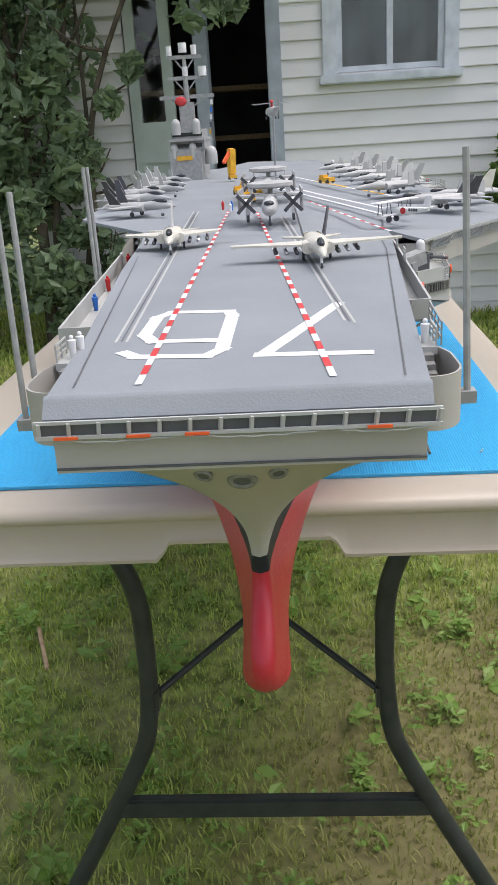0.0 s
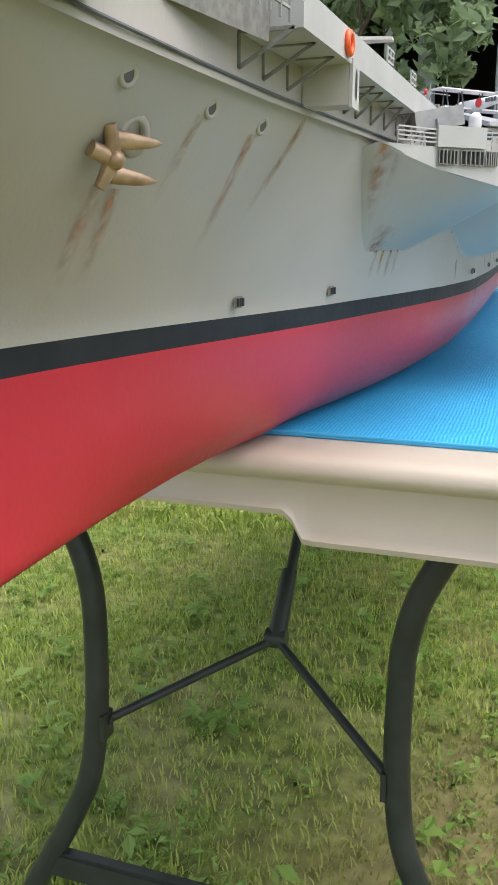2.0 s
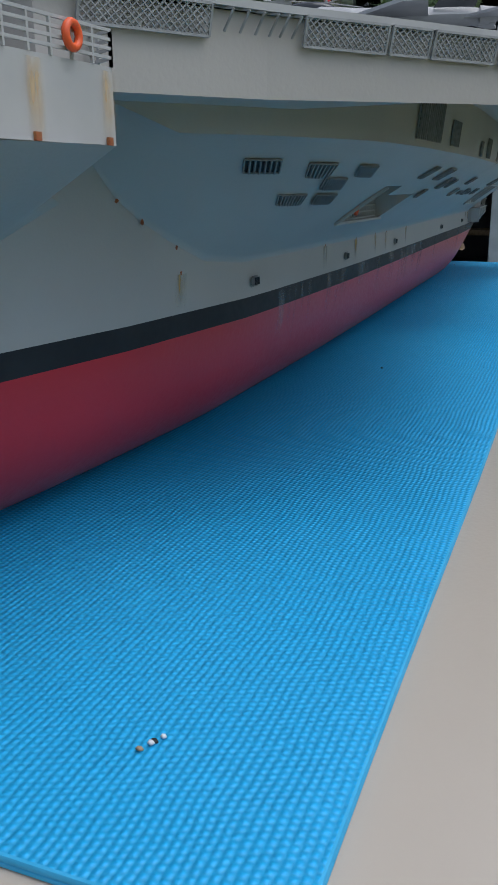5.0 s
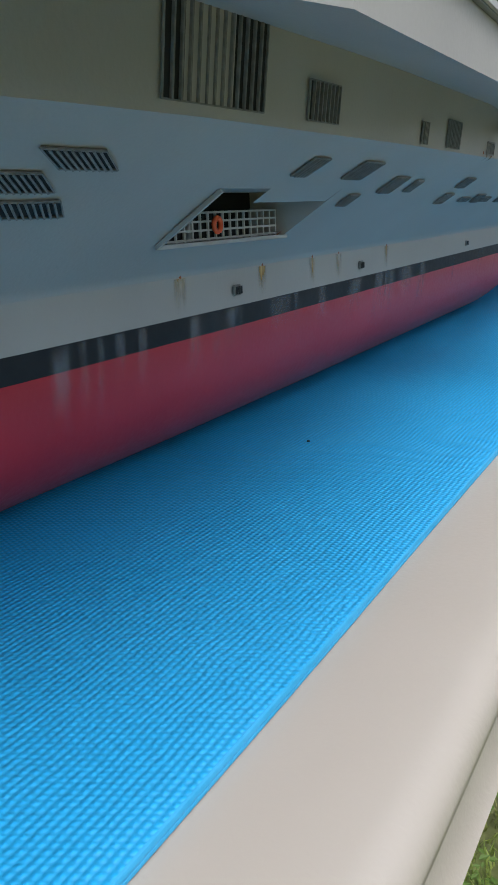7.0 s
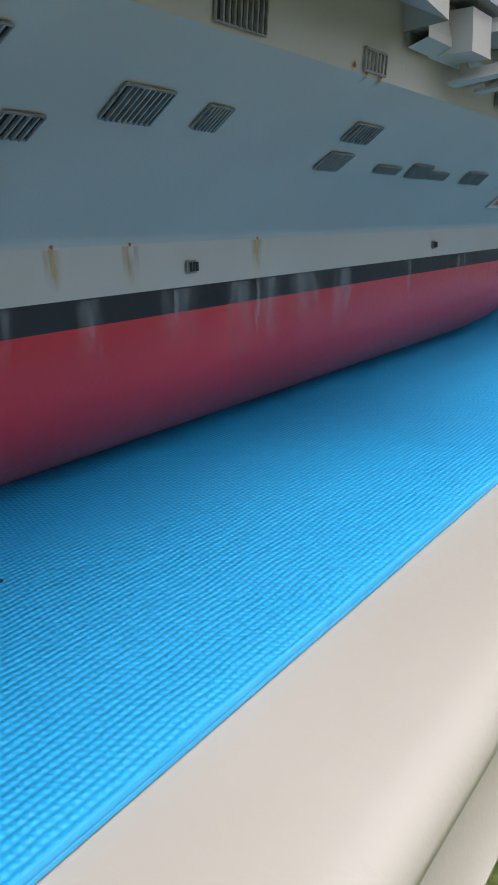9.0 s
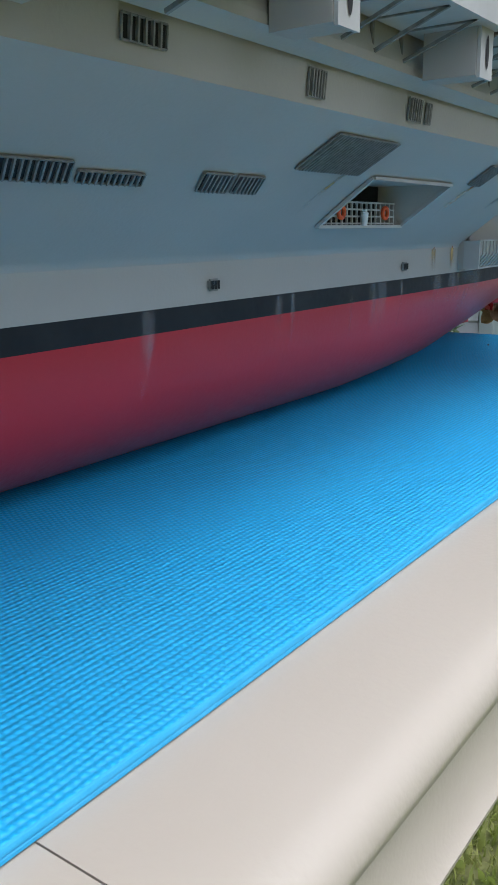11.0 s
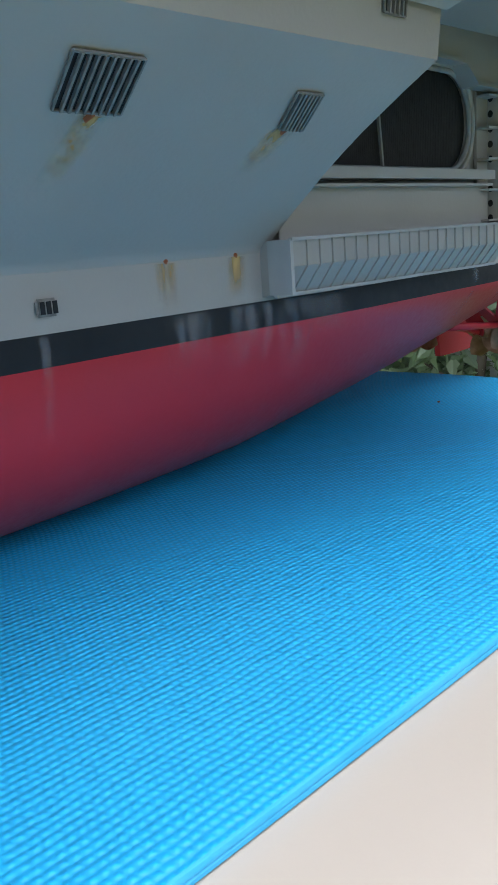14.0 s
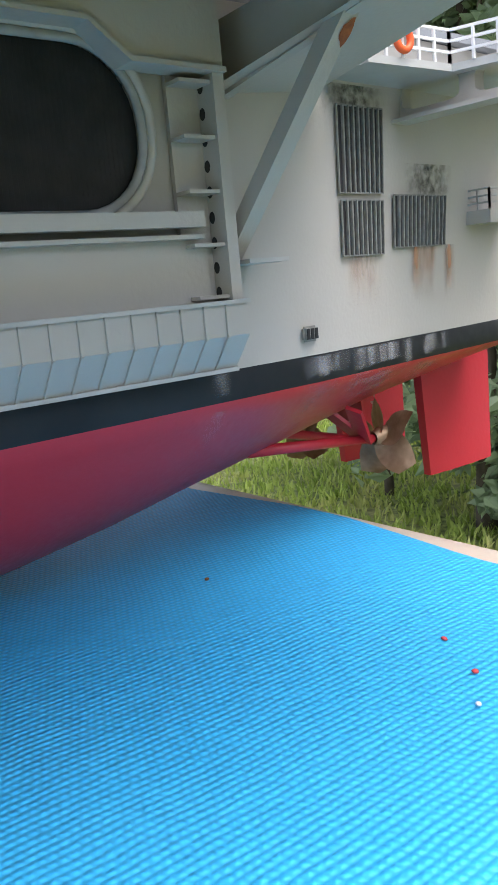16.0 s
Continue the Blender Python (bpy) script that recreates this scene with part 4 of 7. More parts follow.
cat_x = lambda y: 0.161 + 0.055 * (y + 0.2) * 0.55
cat_in = lambda y: middle(y) + float(np.interp(y, [BY, -0.29, -0.17, 0.0, 0.14, 0.3], [0.0835, 0.0862, 0.0957, 0.1183, 0.136, 0.150])) + 0.0003
port_catwalk = catwalk(1, -0.205, 0.128, cat_x, cat_in, [-0.2072, -0.1806, -0.1527, -0.1264, -0.0738, -0.0535, -0.0244, 0.0037, 0.0312, 0.0561, 0.082, 0.1, 0.118])
stbd_catwalk = catwalk(-1, -0.24, 0.10, lambda y: -0.077 - 0.075 * (y + 0.2), lambda y: 2 * middle(y) - cat_in(y), [-0.19, -0.15, -0.11, -0.07, -0.03, 0.01, 0.05])
part("housing", bmesh_of(lambda bm: box(bm, 0.1405, 0.1620, -0.1345, -0.1190, 0.9375, 0.9547)), M_HULL, port_catwalk, "grey box hung under the walkway")


def hatch(parent, x, y, z):
    """An upright plate with a long oval slot."""
    plate = part("hatch", bmesh_of(lambda bm: box(bm, x, x + 0.0015, y, y + 0.0140, z, z + 0.0205)), M_LIGHT, parent, "pale plate with a slot")
    # the slot is a flat near-black oval, its inner shade as colour
    bm = bmesh.new()
    bm.faces.new([bm.verts.new((x + 0.0018, y + 0.0070 + 0.0018 * math.cos(a), z + 0.0105 + 0.0068 * math.sin(a))) for a in np.linspace(0, 2 * math.pi, 16, endpoint=False)])
    part("slot", bm, M_VOID, plate, solid=False)


hatch(port_catwalk, 0.1622, -0.1340, 0.9365)
for y, z in ((-0.1422, 0.9614),):
    part("life_ring", bmesh_of(lambda bm: ring(bm, (cat_x(y) + 0.001, y, z), (1, 0, 0), 0.0042, 0.0015)), M_ORANGE, port_catwalk, "orange life ring", True)
bm = bmesh.new()
railing(bm, [(0.158, -0.262, 0.9515), (0.158, -0.215, 0.9545)], 0.014)
part("railing", bm, M_MASTGREY, port_catwalk)
bm = bmesh.new()                                           # mesh screen ahead of the walkway
quad(bm, (0.1340, -0.2700, 0.9515), (0.1480, -0.2080, 0.9500), (0.1490, -0.2080, 0.9680), (0.1350, -0.2700, 0.9680))
part("screen", bm, M_GRILLE, port_catwalk, "fine mesh screen", solid=False)
for y0 in (0.02, -0.05):
    bm = bmesh.new()
    railing(bm, [(cat_x(y0) - 0.002, y0, 0.9675), (cat_x(y0 + 0.016) - 0.002, y0 + 0.016, 0.9675)], 0.010, 3, 0.008)
    part("railing", bm, M_LIGHT, port_catwalk)


# ---- angled deck overhang ----
OVER = [(0.140, 0.1345), (0.205, 0.1345), (0.2522, 0.2075), (0.2976, 0.266), (0.343, 0.326), (0.3495, 0.347), (0.3425, 0.53), (0.3030, 0.798), (0.28, 0.805)]


def overhang():
    bm = bmesh.new()
    prof = []
    for i, (x, y) in enumerate(OVER):
        zb = float(np.interp(y, [0.14, 0.21, 0.30, 0.40], [0.928, 0.929, 0.932, 0.9345])) if y < 0.40 else 0.9345 + 0.006 * min(1, (y - 0.40) / 0.4)
        prof.append([(x, y, zb), (x, y, 0.9564)])
    loft(bm, prof)
    ob = part("deck_overhang", bm, M_HULL, ship, "plain grey wall under the angled deck", solid=False)
    bm = bmesh.new()
    lo = [bm.verts.new(p[0]) for p in prof]
    inner = [bm.verts.new((max(0.17, min(p[0][0], float(np.interp(p[0][1], *KN.T)) - 0.004)), p[0][1], 0.955 if p[0][1] > 0.3 else 0.9305)) for p in prof]
    for i in range(len(lo) - 1):
        bm.faces.new((lo[i], lo[i + 1], inner[i + 1], inner[i]))
    part("soffit", bm, M_HULL, ob, solid=False)
    for k, u, v in ((1, 0.15, 0.70), (2, 0.19, 0.70), (2, 0.73, 0.99), (3, 0.02, 0.48), (3, 0.52, 0.98), (4, 0.1, 0.95)):
        p0, p1 = Vector((*OVER[k], 0)), Vector((*OVER[k + 1], 0))
        n = Vector(((p1 - p0).y, -(p1 - p0).x, 0)).normalized()
        s, e = p0.lerp(p1, u), p0.lerp(p1, v)
        nb = bmesh.new()                                   # diamond net panel, tipped outwards
        z0, z1 = 0.9472, 0.9568
        o0, o1 = s + n * 0.002, e + n * 0.002
        t0, t1 = s + n * 0.0045, e + n * 0.0045
        A, B = Vector((o0.x, o0.y, z0)), Vector((o1.x, o1.y, z0)); C, D = Vector((t1.x, t1.y, z1)), Vector((t0.x, t0.y, z1))
        for p, q in ((A, B), (B, C), (C, D), (D, A)):
            bar(nb, p, q, 0.0009)
        m = max(6, int((B - A).length / 0.0028))
        for i in range(-3, m + 1):
            for sgn in (1, -1):
                f0, f1 = (i / m, (i + 4) / m) if sgn > 0 else ((i + 4) / m, i / m)
                f0c, f1c = min(1, max(0, f0)), min(1, max(0, f1))
                if f0c == f1c:
                    continue
                h0, h1 = ((f0c - f0) / (f1 - f0)), ((f1c - f0) / (f1 - f0))
                bar(nb, A.lerp(B, f0c).lerp(D.lerp(C, f0c), h0), A.lerp(B, f1c).lerp(D.lerp(C, f1c), h1), 0.0005)
        part("safety_net", nb, M_NET, ob, "framed diamond-mesh safety net")
    for k, f in ((1, 0.78), (1, 0.855), (1, 0.93), (1, 1.0), (2, 0.06), (2, 0.13)):
        p = Vector((*OVER[k], 0)).lerp(Vector((*OVER[k + 1], 0)), f)
        part("bracket", bmesh_of(lambda bm: (bar(bm, (p.x + 0.001, p.y - 0.001, 0.9495), (p.x + 0.0055, p.y - 0.003, 0.9560), 0.0007), bar(bm, (p.x, p.y, 0.9570), (p.x + 0.0055, p.y - 0.003, 0.9560), 0.0007))), M_NET, ob)
    return ob


over = overhang()
part("deck_edge_strip", bmesh_of(lambda bm: [bar(bm, (a[0], a[1], 0.9585), (b[0], b[1], 0.9585), 0.0030, 0.0026) for a, b in zip(PORT[6:12], PORT[7:13])]), M_LIGHT, deck, "pale strip along the deck edge")


# ---- forward sponson ----
def sponson():
    top = [(0.1590, -0.012, 0.9335), (0.1828, 0.024, 0.9335), (0.2185, 0.058, 0.9335), (0.2262, 0.142, 0.9335), (0.1735, 0.176, 0.9335)]
    low = [(0.1587, -0.012, 0.9310), (0.1832, 0.0245, 0.9205), (0.2190, 0.058, 0.9112), (0.2266, 0.142, 0.9112), (0.1740, 0.176, 0.9112)]
    bm = bmesh.new()
    loft(bm, [low, top])
    bm.faces.new([bm.verts.new(p) for p in top])
    ob = part("sponson", bm, M_LIGHT, ship, "angular grey gun sponson with railings", solid=False)
    foot = [on_side(-0.006, 0.923, -0.0006), on_side(0.046, 0.875, -0.0006), on_side(0.0650, 0.8700), on_side(0.112, 0.8698), on_side(0.150, 0.8715), on_side(0.205, 0.893)]
    head = [Vector((0.1545, -0.022, 0.9330)), Vector((0.1600, -0.012, 0.9318)), Vector(low[1]), Vector(low[2]), Vector(low[3]), Vector(low[4])]
    foot[0] = on_side(-0.020, 0.930, -0.0006)
    rows = []
    for t in np.linspace(0, 1, 9):
        across = [a.lerp(b, t) + Vector((-0.003, 0, -0.002)) * math.sin(math.pi * t) * (k > 1) for k, (a, b) in enumerate(zip(head, foot))]
        rows.append(smooth_path(across, 5))
    bm = bmesh.new()
    loft(bm, rows)
    part("underside", bm, M_HULL, ob, "grey flared underside of the sponson", True, 60, solid=False)
    lift = Vector((0.45, -0.65, -0.6)) * 0.0009

    def stain(c0, c1, r0, r1, mat, turned=False):
        """A film of rust over a patch of the underside, columns c0 to c1 and rows r0 to r1."""
        bm = bmesh.new(); uv = bm.loops.layers.uv.new("UVMap")
        for r in range(r0, r1):
            for c in range(c0, c1):
                f = quad(bm, *(rows[a][b] + lift for a, b in ((r + 1, c), (r + 1, c + 1), (r, c + 1), (r, c))))
                for lp, (a, b) in zip(f.loops, ((r + 1, c), (r + 1, c + 1), (r, c + 1), (r, c))):
                    u, v = (b - c0) / (c1 - c0), (a - r0) / (r1 - r0)
                    lp[uv].uv = (u, 0.25 + 0.75 * (v if turned else 1 - v))
        part("rust_stain", bm, mat, ob, "brown rust along the sponson's edge", solid=False).visible_shadow = False
    stain(1, 6, 0, 6, M_RUST)
    stain(3, 7, 0, 3, M_RUST)
    stain(7, 12, 5, 8, M_RUST, True)
    stain(9, 12, 6, 8, M_RUST, True)
    bm = bmesh.new()
    e = [Vector(p) for p in top]
    railing(bm, [e[0].lerp(e[1], 0.18), e[0].lerp(e[1], 0.98)], 0.0100, 4, 0.010)
    part("railing", bm, M_LIGHT, ob, "light grey guard railing")
    bm = bmesh.new()
    railing(bm, [e[1].lerp(e[2], 0.72), e[2], e[3]], 0.0100, 4, 0.009)
    railing(bm, [e[3], e[3].lerp(e[4], 0.4)], 0.0100, 4, 0.009)
    part("railing", bm, M_LIGHT, ob, "light grey guard railing")
    a, b = e[1].lerp(e[2], -0.02), e[1].lerp(e[2], 0.74)
    bm = bmesh.new()
    bar(bm, a + Vector((0.001, -0.001, 0.0062)), b + Vector((0.001, -0.001, 0.0062)), 0.0018, 0.0125)
    part("shield", bm, M_LIGHT, ob, "plain light grey shield plate")
    l0, l1, l2 = Vector(low[0]), Vector(low[1]), Vector(low[2])
    n = Vector((0.72, -0.69, 0)).normalized()
    for s, f in ((0.02, 0.30), (0.36, 0.72), (0.76, 0.94)):
        p, q = e[1].lerp(e[2], s), e[1].lerp(e[2], f)
        def face(y, z, out=0.0, p=p, q=q):
            t = (y - p.y) / (q.y - p.y)
            v = p.lerp(q, t); v.z = z
            return v + n * (out + 0.0004)
        vent(p.y, q.y, 0.9235, 0.9318, 0.0, 5, ob, face)
    for p in (e[2].lerp(e[3], 0.13), e[2].lerp(e[3], 0.76)):
        part("life_ring", bmesh_of(lambda bm: ring(bm, p + Vector((0.0016, 0, 0.0060)), (1, 0, 0), 0.0033, 0.0012)), M_ORANGE, ob, "orange life ring", True)
    # close-in gun: white dome on a dark mount
    gun = part("gun_mount", bmesh_of(lambda bm: (box(bm, 0.192, 0.206, 0.098, 0.116, 0.9345, 0.9500), tube(bm, [(0.206, 0.100, 0.947), (0.222, 0.088, 0.947)], 0.0013, 8), box(bm, 0.188, 0.210, 0.102, 0.112, 0.944, 0.950))), M_DARKGREY, ob, "dark rotary gun")
    bm = bmesh.new()
    tube(bm, [(0.198, 0.107, 0.949), (0.198, 0.107, 0.959)], 0.0045, 12)
    ball(bm, (0.198, 0.107, 0.959), 0.0045, n=12)
    part("dome", bm, M_WHITE, gun, "white rounded dome", True, 50)
    tilt = Matrix.Translation((0.178, 0.045, 0.9520)) @ Euler((0, radians(-10), radians(35))).to_matrix().to_4x4()
    part("launcher", bmesh_of(lambda bm: (box(bm, -0.017, 0.017, -0.007, 0.007, -0.006, 0.006, tilt), box(bm, -0.003, 0.003, -0.009, 0.009, -0.018, 0.0, tilt))), M_MASTGREY, ob, "tilted grey missile launcher box")
    return ob


fwd_sponson = sponson()


# ---- catwalk ledge and truss frames over the flare, amidships ----
def ledge():
    bm = bmesh.new()
    pts = [(0.806, 0.0), (0.85, 0.0), (0.95, 0.0), (1.10, 0.0), (1.25, 0.0), (1.459, 0.0)]
    rows = [[(float(np.interp(y, *KN.T)) + 0.004, y, 0.9345), (float(np.interp(y, *KN.T)) + 0.0135, y, 0.9375), (float(np.interp(y, *KN.T)) + 0.0135, y, 0.9410), (float(np.interp(y, *KN.T)) + 0.004, y, 0.9410)] for y, _ in pts]
    loft(bm, rows, True)
    ob = part("side_ledge", bm, M_HULL, ship, "narrow grey ledge along the side", solid=True)
    bm = bmesh.new()
    rows = [[(float(np.interp(y, *KN.T)) + 0.0135, y, 0.9410), (float(np.interp(y, *KN.T)) + 0.010, y, 0.9560), (float(np.interp(y, *KN.T)) + 0.010, y, DECK - 0.004)] for y in (0.806, 0.95, 1.10, 1.25, 1.459)]
    loft(bm, rows)
    part("upper_wall", bm, M_HULL, ob, "upright wall over the ledge", solid=False)
    return ob


side_ledge = ledge()


def truss_frame(y, x0, x1, z0, z1, holes, parent, thick=0.004, sweep=0.0, rise=0.38):
    """An upright plate across the ship with rounded cut-outs, standing out from the side."""
    bm = bmesh.new()
    w = (x1 - x0) / holes
    zl = lambda x: z0 + (z1 - z0) * rise * (x - x0) / (x1 - x0)

    def place(k, u, v, back):
        x = x0 + w * (k + (u + 1) / 2)
        return (x, y + sweep * (x - x0) + back, zl(x) + (z1 + 0.003 - zl(x)) * (v + 1) / 2)
    for k in range(holes):
        rims = []
        for back in (0, thick):
            outer, inner = [], []
            for a in np.linspace(0, 2 * math.pi, 32, endpoint=False):
                c, s = math.cos(a), math.sin(a)
                m = max(abs(c), abs(s)); r = (abs(c) ** 5 + abs(s) ** 5) ** -0.2
                outer.append(place(k, c / m, s / m, back)); inner.append(place(k, 0.80 * c * r, 0.62 * s * r, back))
            rims += [outer, inner]
        loft(bm, [rims[0], rims[1], rims[3], rims[2], rims[0]], True)
    ob = part("truss_frame", bm, M_HULL, parent, "grey plate frame with cut-outs")
    bm = bmesh.new()
    bar(bm, (x0 - 0.004, y - 0.001, z0 - 0.001), (x1, y + sweep * (x1 - x0) - 0.001, zl(x1) - 0.0015), 0.012, 0.0016, (0, 0, 1))
    part("flange", bm, M_HULL, ob)
    return ob


platform = part("side_platform", bmesh_of(lambda bm: prism(bm, [(0.285, 0.86), (0.352, 0.872), (0.352, 0.925), (0.335, 0.985), (0.285, 0.995)], 0.9470, 0.9510)), M_LIGHT, ship, "light grey platform on truss frames")
truss_frame(0.866, 0.284, 0.352, 0.9275, 0.9510, 3, platform, sweep=0.10)
truss_frame(0.905, 0.284, 0.348, 0.9285, 0.9490, 3, platform, sweep=0.10)
part("end_box", bmesh_of(lambda bm: box(bm, 0.279, 0.300, 0.836, 0.862, 0.935, 0.953)), M_HULL, platform, "grey box at the end of the ledge")
bm = bmesh.new()
railing(bm, [(0.351, 0.875, 0.951), (0.351, 0.925, 0.951), (0.334, 0.985, 0.951), (0.30, 0.992, 0.951)], 0.012, 3, 0.010)
part("railing", bm, M_LIGHT, platform, "light grey guard railing")
part("life_ring", bmesh_of(lambda bm: ring(bm, (0.336, 0.986, 0.957), (1, 0.3, 0), 0.0040, 0.0014)), M_ORANGE, platform, "orange life ring", True)
for y in (0.905, 0.93, 0.955):
    part("bracket", bmesh_of(lambda bm: (bar(bm, (0.286, y, 0.947), (0.335, y, 0.947), 0.0014), bar(bm, (0.335, y, 0.947), (0.287, y, 0.932), 0.0014))), M_GRILLE, platform)
aft_cat = catwalk(1, 1.0, 1.42, lambda y: 0.318, lambda y: float(np.interp(y, *KN.T)) + 0.012, [1.03 + 0.028 * k for k in range(14)], 0.9540, 0.9680)
for y in (1.006, 1.125):
    part("housing", bmesh_of(lambda bm: box(bm, 0.287, 0.311, y, y + 0.0155, 0.9350, 0.9542)), M_HULL, aft_cat, "grey box hung under the walkway")
    hatch(aft_cat, 0.3112, y + 0.0006, 0.9340)


# ---- elevator bay on the port quarter ----
bay_x = lambda y: 0.180 - 0.05 * (y - 1.54)


def bay():
    ob = part("elevator_bay", bmesh_of(lambda bm: quad(bm, (bay_x(1.461) - 0.009, 1.461, 0.862), (bay_x(1.668) - 0.009, 1.668, 0.862), (bay_x(1.668) - 0.009, 1.668, 0.966), (bay_x(1.461) - 0.009, 1.461, 0.966))),
              M_HULL, ship, "grey wall round the hangar door", solid=False)
    # oval door: a dark curtain with ribs in a rounded rim
    y0, y1, z0, z1, r = 1.472, 1.6385, 0.8935, 0.9440, 0.0235
    def oval(grow=0.0, n=9):
        pts = []
        for cy, cz, a0 in ((y1 - r, z0 + r, -90), (y1 - r, z1 - r, 0), (y0 + r, z1 - r, 90), (y0 + r, z0 + r, 180)):
            for k in range(n):
                a = radians(a0 + 90 * k / (n - 1))
                pts.append((cy + (r + grow) * math.cos(a), cz + (r + grow) * math.sin(a)))
        return pts
    bm = bmesh.new()
    bm.faces.new([bm.verts.new((bay_x(y) - 0.0080, y, z)) for y, z in oval()])
    door = part("hangar_curtain", bm, M_SHUTTER, ob, "black ribbed hangar curtain", solid=False)
    bm = bmesh.new()
    for k in range(90):
        y = y0 + 0.004 + (y1 - y0 - 0.008) * k / 89
        dz = 0.0
        if y > y1 - r:
            dz = r - math.sqrt(max(0, r * r - (y - y1 + r) ** 2))
        if y < y0 + r:
            dz = r - math.sqrt(max(0, r * r - (y0 + r - y) ** 2))
        bar(bm, (bay_x(y) - 0.0083, y, z0 + dz), (bay_x(y) - 0.0083, y, z1 - dz), 0.0009, 0.0008, (1, 0, 0))
    part("ribs", bm, M_SHUTTER, door)
    part("divider", bmesh_of(lambda bm: bar(bm, (bay_x(1.547) - 0.006, 1.544, z1), (bay_x(1.551) - 0.006, 1.549, z0), 0.0014)), M_MASTGREY, door, "thin upright rod")
    for g, out, mat in ((0.0008, -0.0055, M_MASTGREY), (0.0035, -0.0045, M_HULL)):
        bm = bmesh.new()
        tube(bm, [(bay_x(y) + out, y, z) for y, z in oval(g)] + [(bay_x(y) + out, y, z) for y, z in oval(g)[:1]], 0.0016, 8)
        part("door_rim", bm, mat, ob, "rounded rim of the hangar door", True)
    # upper plate with a stepped lower flange
    prof = [(1.461, 0.9395), (1.537, 0.9395), (1.550, 0.9475), (1.617, 0.9475), (1.631, 0.9375), (1.668, 0.9375)]
    bm = bmesh.new()
    loft(bm, [[(bay_x(y) + 0.004, y, z), (bay_x(y) + 0.004, y, 0.968)] for y, z in prof])
    up = part("upper_plate", bm, M_HULL, ob, "grey plate with a stepped lower edge", solid=False)
    bm = bmesh.new()
    strip = prof + [(1.6695, 0.9375), (1.6695, 0.957)]
    rows = [[(bay_x(y) - 0.005, y, z + 0.0008), (bay_x(y) + 0.006, y, z + 0.0008), (bay_x(y) + 0.006, y, z - 0.0008), (bay_x(y) - 0.005, y, z - 0.0008)] for y, z in strip[:-2]]
    vs = loft(bm, rows, True)
    bm.faces.new(vs[0]); bm.faces.new(vs[-1])
    part("flange", bm, M_HULL, up)
    # bars under the door
    for z, h, o in ((0.8900, 0.0050, 0.0005), (0.8845, 0.0014, -0.001)):
        part("ledge_bar", bmesh_of(lambda bm: bar(bm, (bay_x(1.462) + o, 1.462, z), (bay_x(1.655) + o, 1.655, z), 0.006, h)), M_HULL, ob)
    part("lower_panel", bmesh_of(lambda bm: quad(bm, (bay_x(1.462) - 0.004, 1.462, 0.861), (bay_x(1.66) - 0.004, 1.66, 0.861), (bay_x(1.66) - 0.004, 1.66, 0.8845), (bay_x(1.462) - 0.004, 1.462, 0.8845))), M_HULL, ob, solid=False)
    # guide rail with lightening holes
    guide = part("guide_rail", bmesh_of(lambda bm: (box(bm, bay_x(1.66) - 0.014, bay_x(1.66) + 0.0035, 1.6635, 1.668, 0.861, 0.940), box(bm, bay_x(1.66) - 0.008, bay_x(1.66) - 0.006, 1.651, 1.664, 0.861, 0.940))), M_HULL, ob, "upright rail with lightening holes")
    # lightening holes as flat near-black discs, for the shade in them
    for k in range(9):
        z = 0.8655 + 0.0085 * k
        part("hole", bmesh_of(lambda bm: bm.faces.new([bm.verts.new((bay_x(1.66) - 0.004 + 0.0017 * math.cos(a), 1.6634, z + 0.0021 * math.sin(a))) for a in np.linspace(0, 2 * math.pi, 10, endpoint=False)])), M_VOID, guide, solid=False)
    for k in range(5):
        part("rung", bmesh_of(lambda bm: box(bm, bay_x(1.66) - 0.007, bay_x(1.66) + 0.002, 1.651, 1.6635, 0.8635 + 0.0175 * k, 0.8647 + 0.0175 * k)), M_HULL, guide)
    return ob


bay_ob = bay()


def apron():
    """A ribbed apron under the bay: upright above, sloping in below."""
    y0, y1 = 1.4570, 1.6685
    xo = lambda y: bay_x(y) + 0.0055
    bm = bmesh.new()
    rows = []
    for y in (y0, y1):
        hullx = CX + breadth(y, 0.839) - 0.001
        rows.append([(hullx, y, 0.8615), (xo(y), y, 0.8615), (xo(y), y, 0.8505), (max(hullx, xo(y) - 0.010), y, 0.8385), (hullx, y, 0.8375)])
    loft(bm, rows)
    for r in rows:
        bm.faces.new([bm.verts.new(p) for p in r])
    ob = part("apron", bm, M_HULL, ship, "grey ribbed apron over the waterline")
    n = 21
    for k in range(n):
        y = y0 + 0.012 + (y1 - y0 - 0.022) * k / (n - 1)
        hullx = CX + breadth(y, 0.839)
        bm = bmesh.new()
        bar(bm, (xo(y) + 0.0004, y, 0.8615), (xo(y) + 0.0004, y, 0.8505), 0.0009, 0.0012, (1, 0, 0))
        bar(bm, (xo(y) + 0.0004, y, 0.8505), (max(hullx, xo(y) - 0.010) + 0.0004, y, 0.8385), 0.0009, 0.0012, (1, 0, 0.6))
        part("rib", bm, M_HULL, ob)
    for z, x in ((0.8620, 0.0008), (0.8380, -0.0095)):
        part("edge_strip", bmesh_of(lambda bm: bar(bm, (xo(y0) + x, y0, z), (xo(y1) + x, y1, z), 0.0022, 0.0014)), M_LIGHT, ob)
    part("end_plate", bmesh_of(lambda bm: box(bm, xo(y0) - 0.012, xo(y0) + 0.0015, y0 - 0.001, y0 + 0.001, 0.8385, 0.8620)), M_LIGHT, ob)


apron()


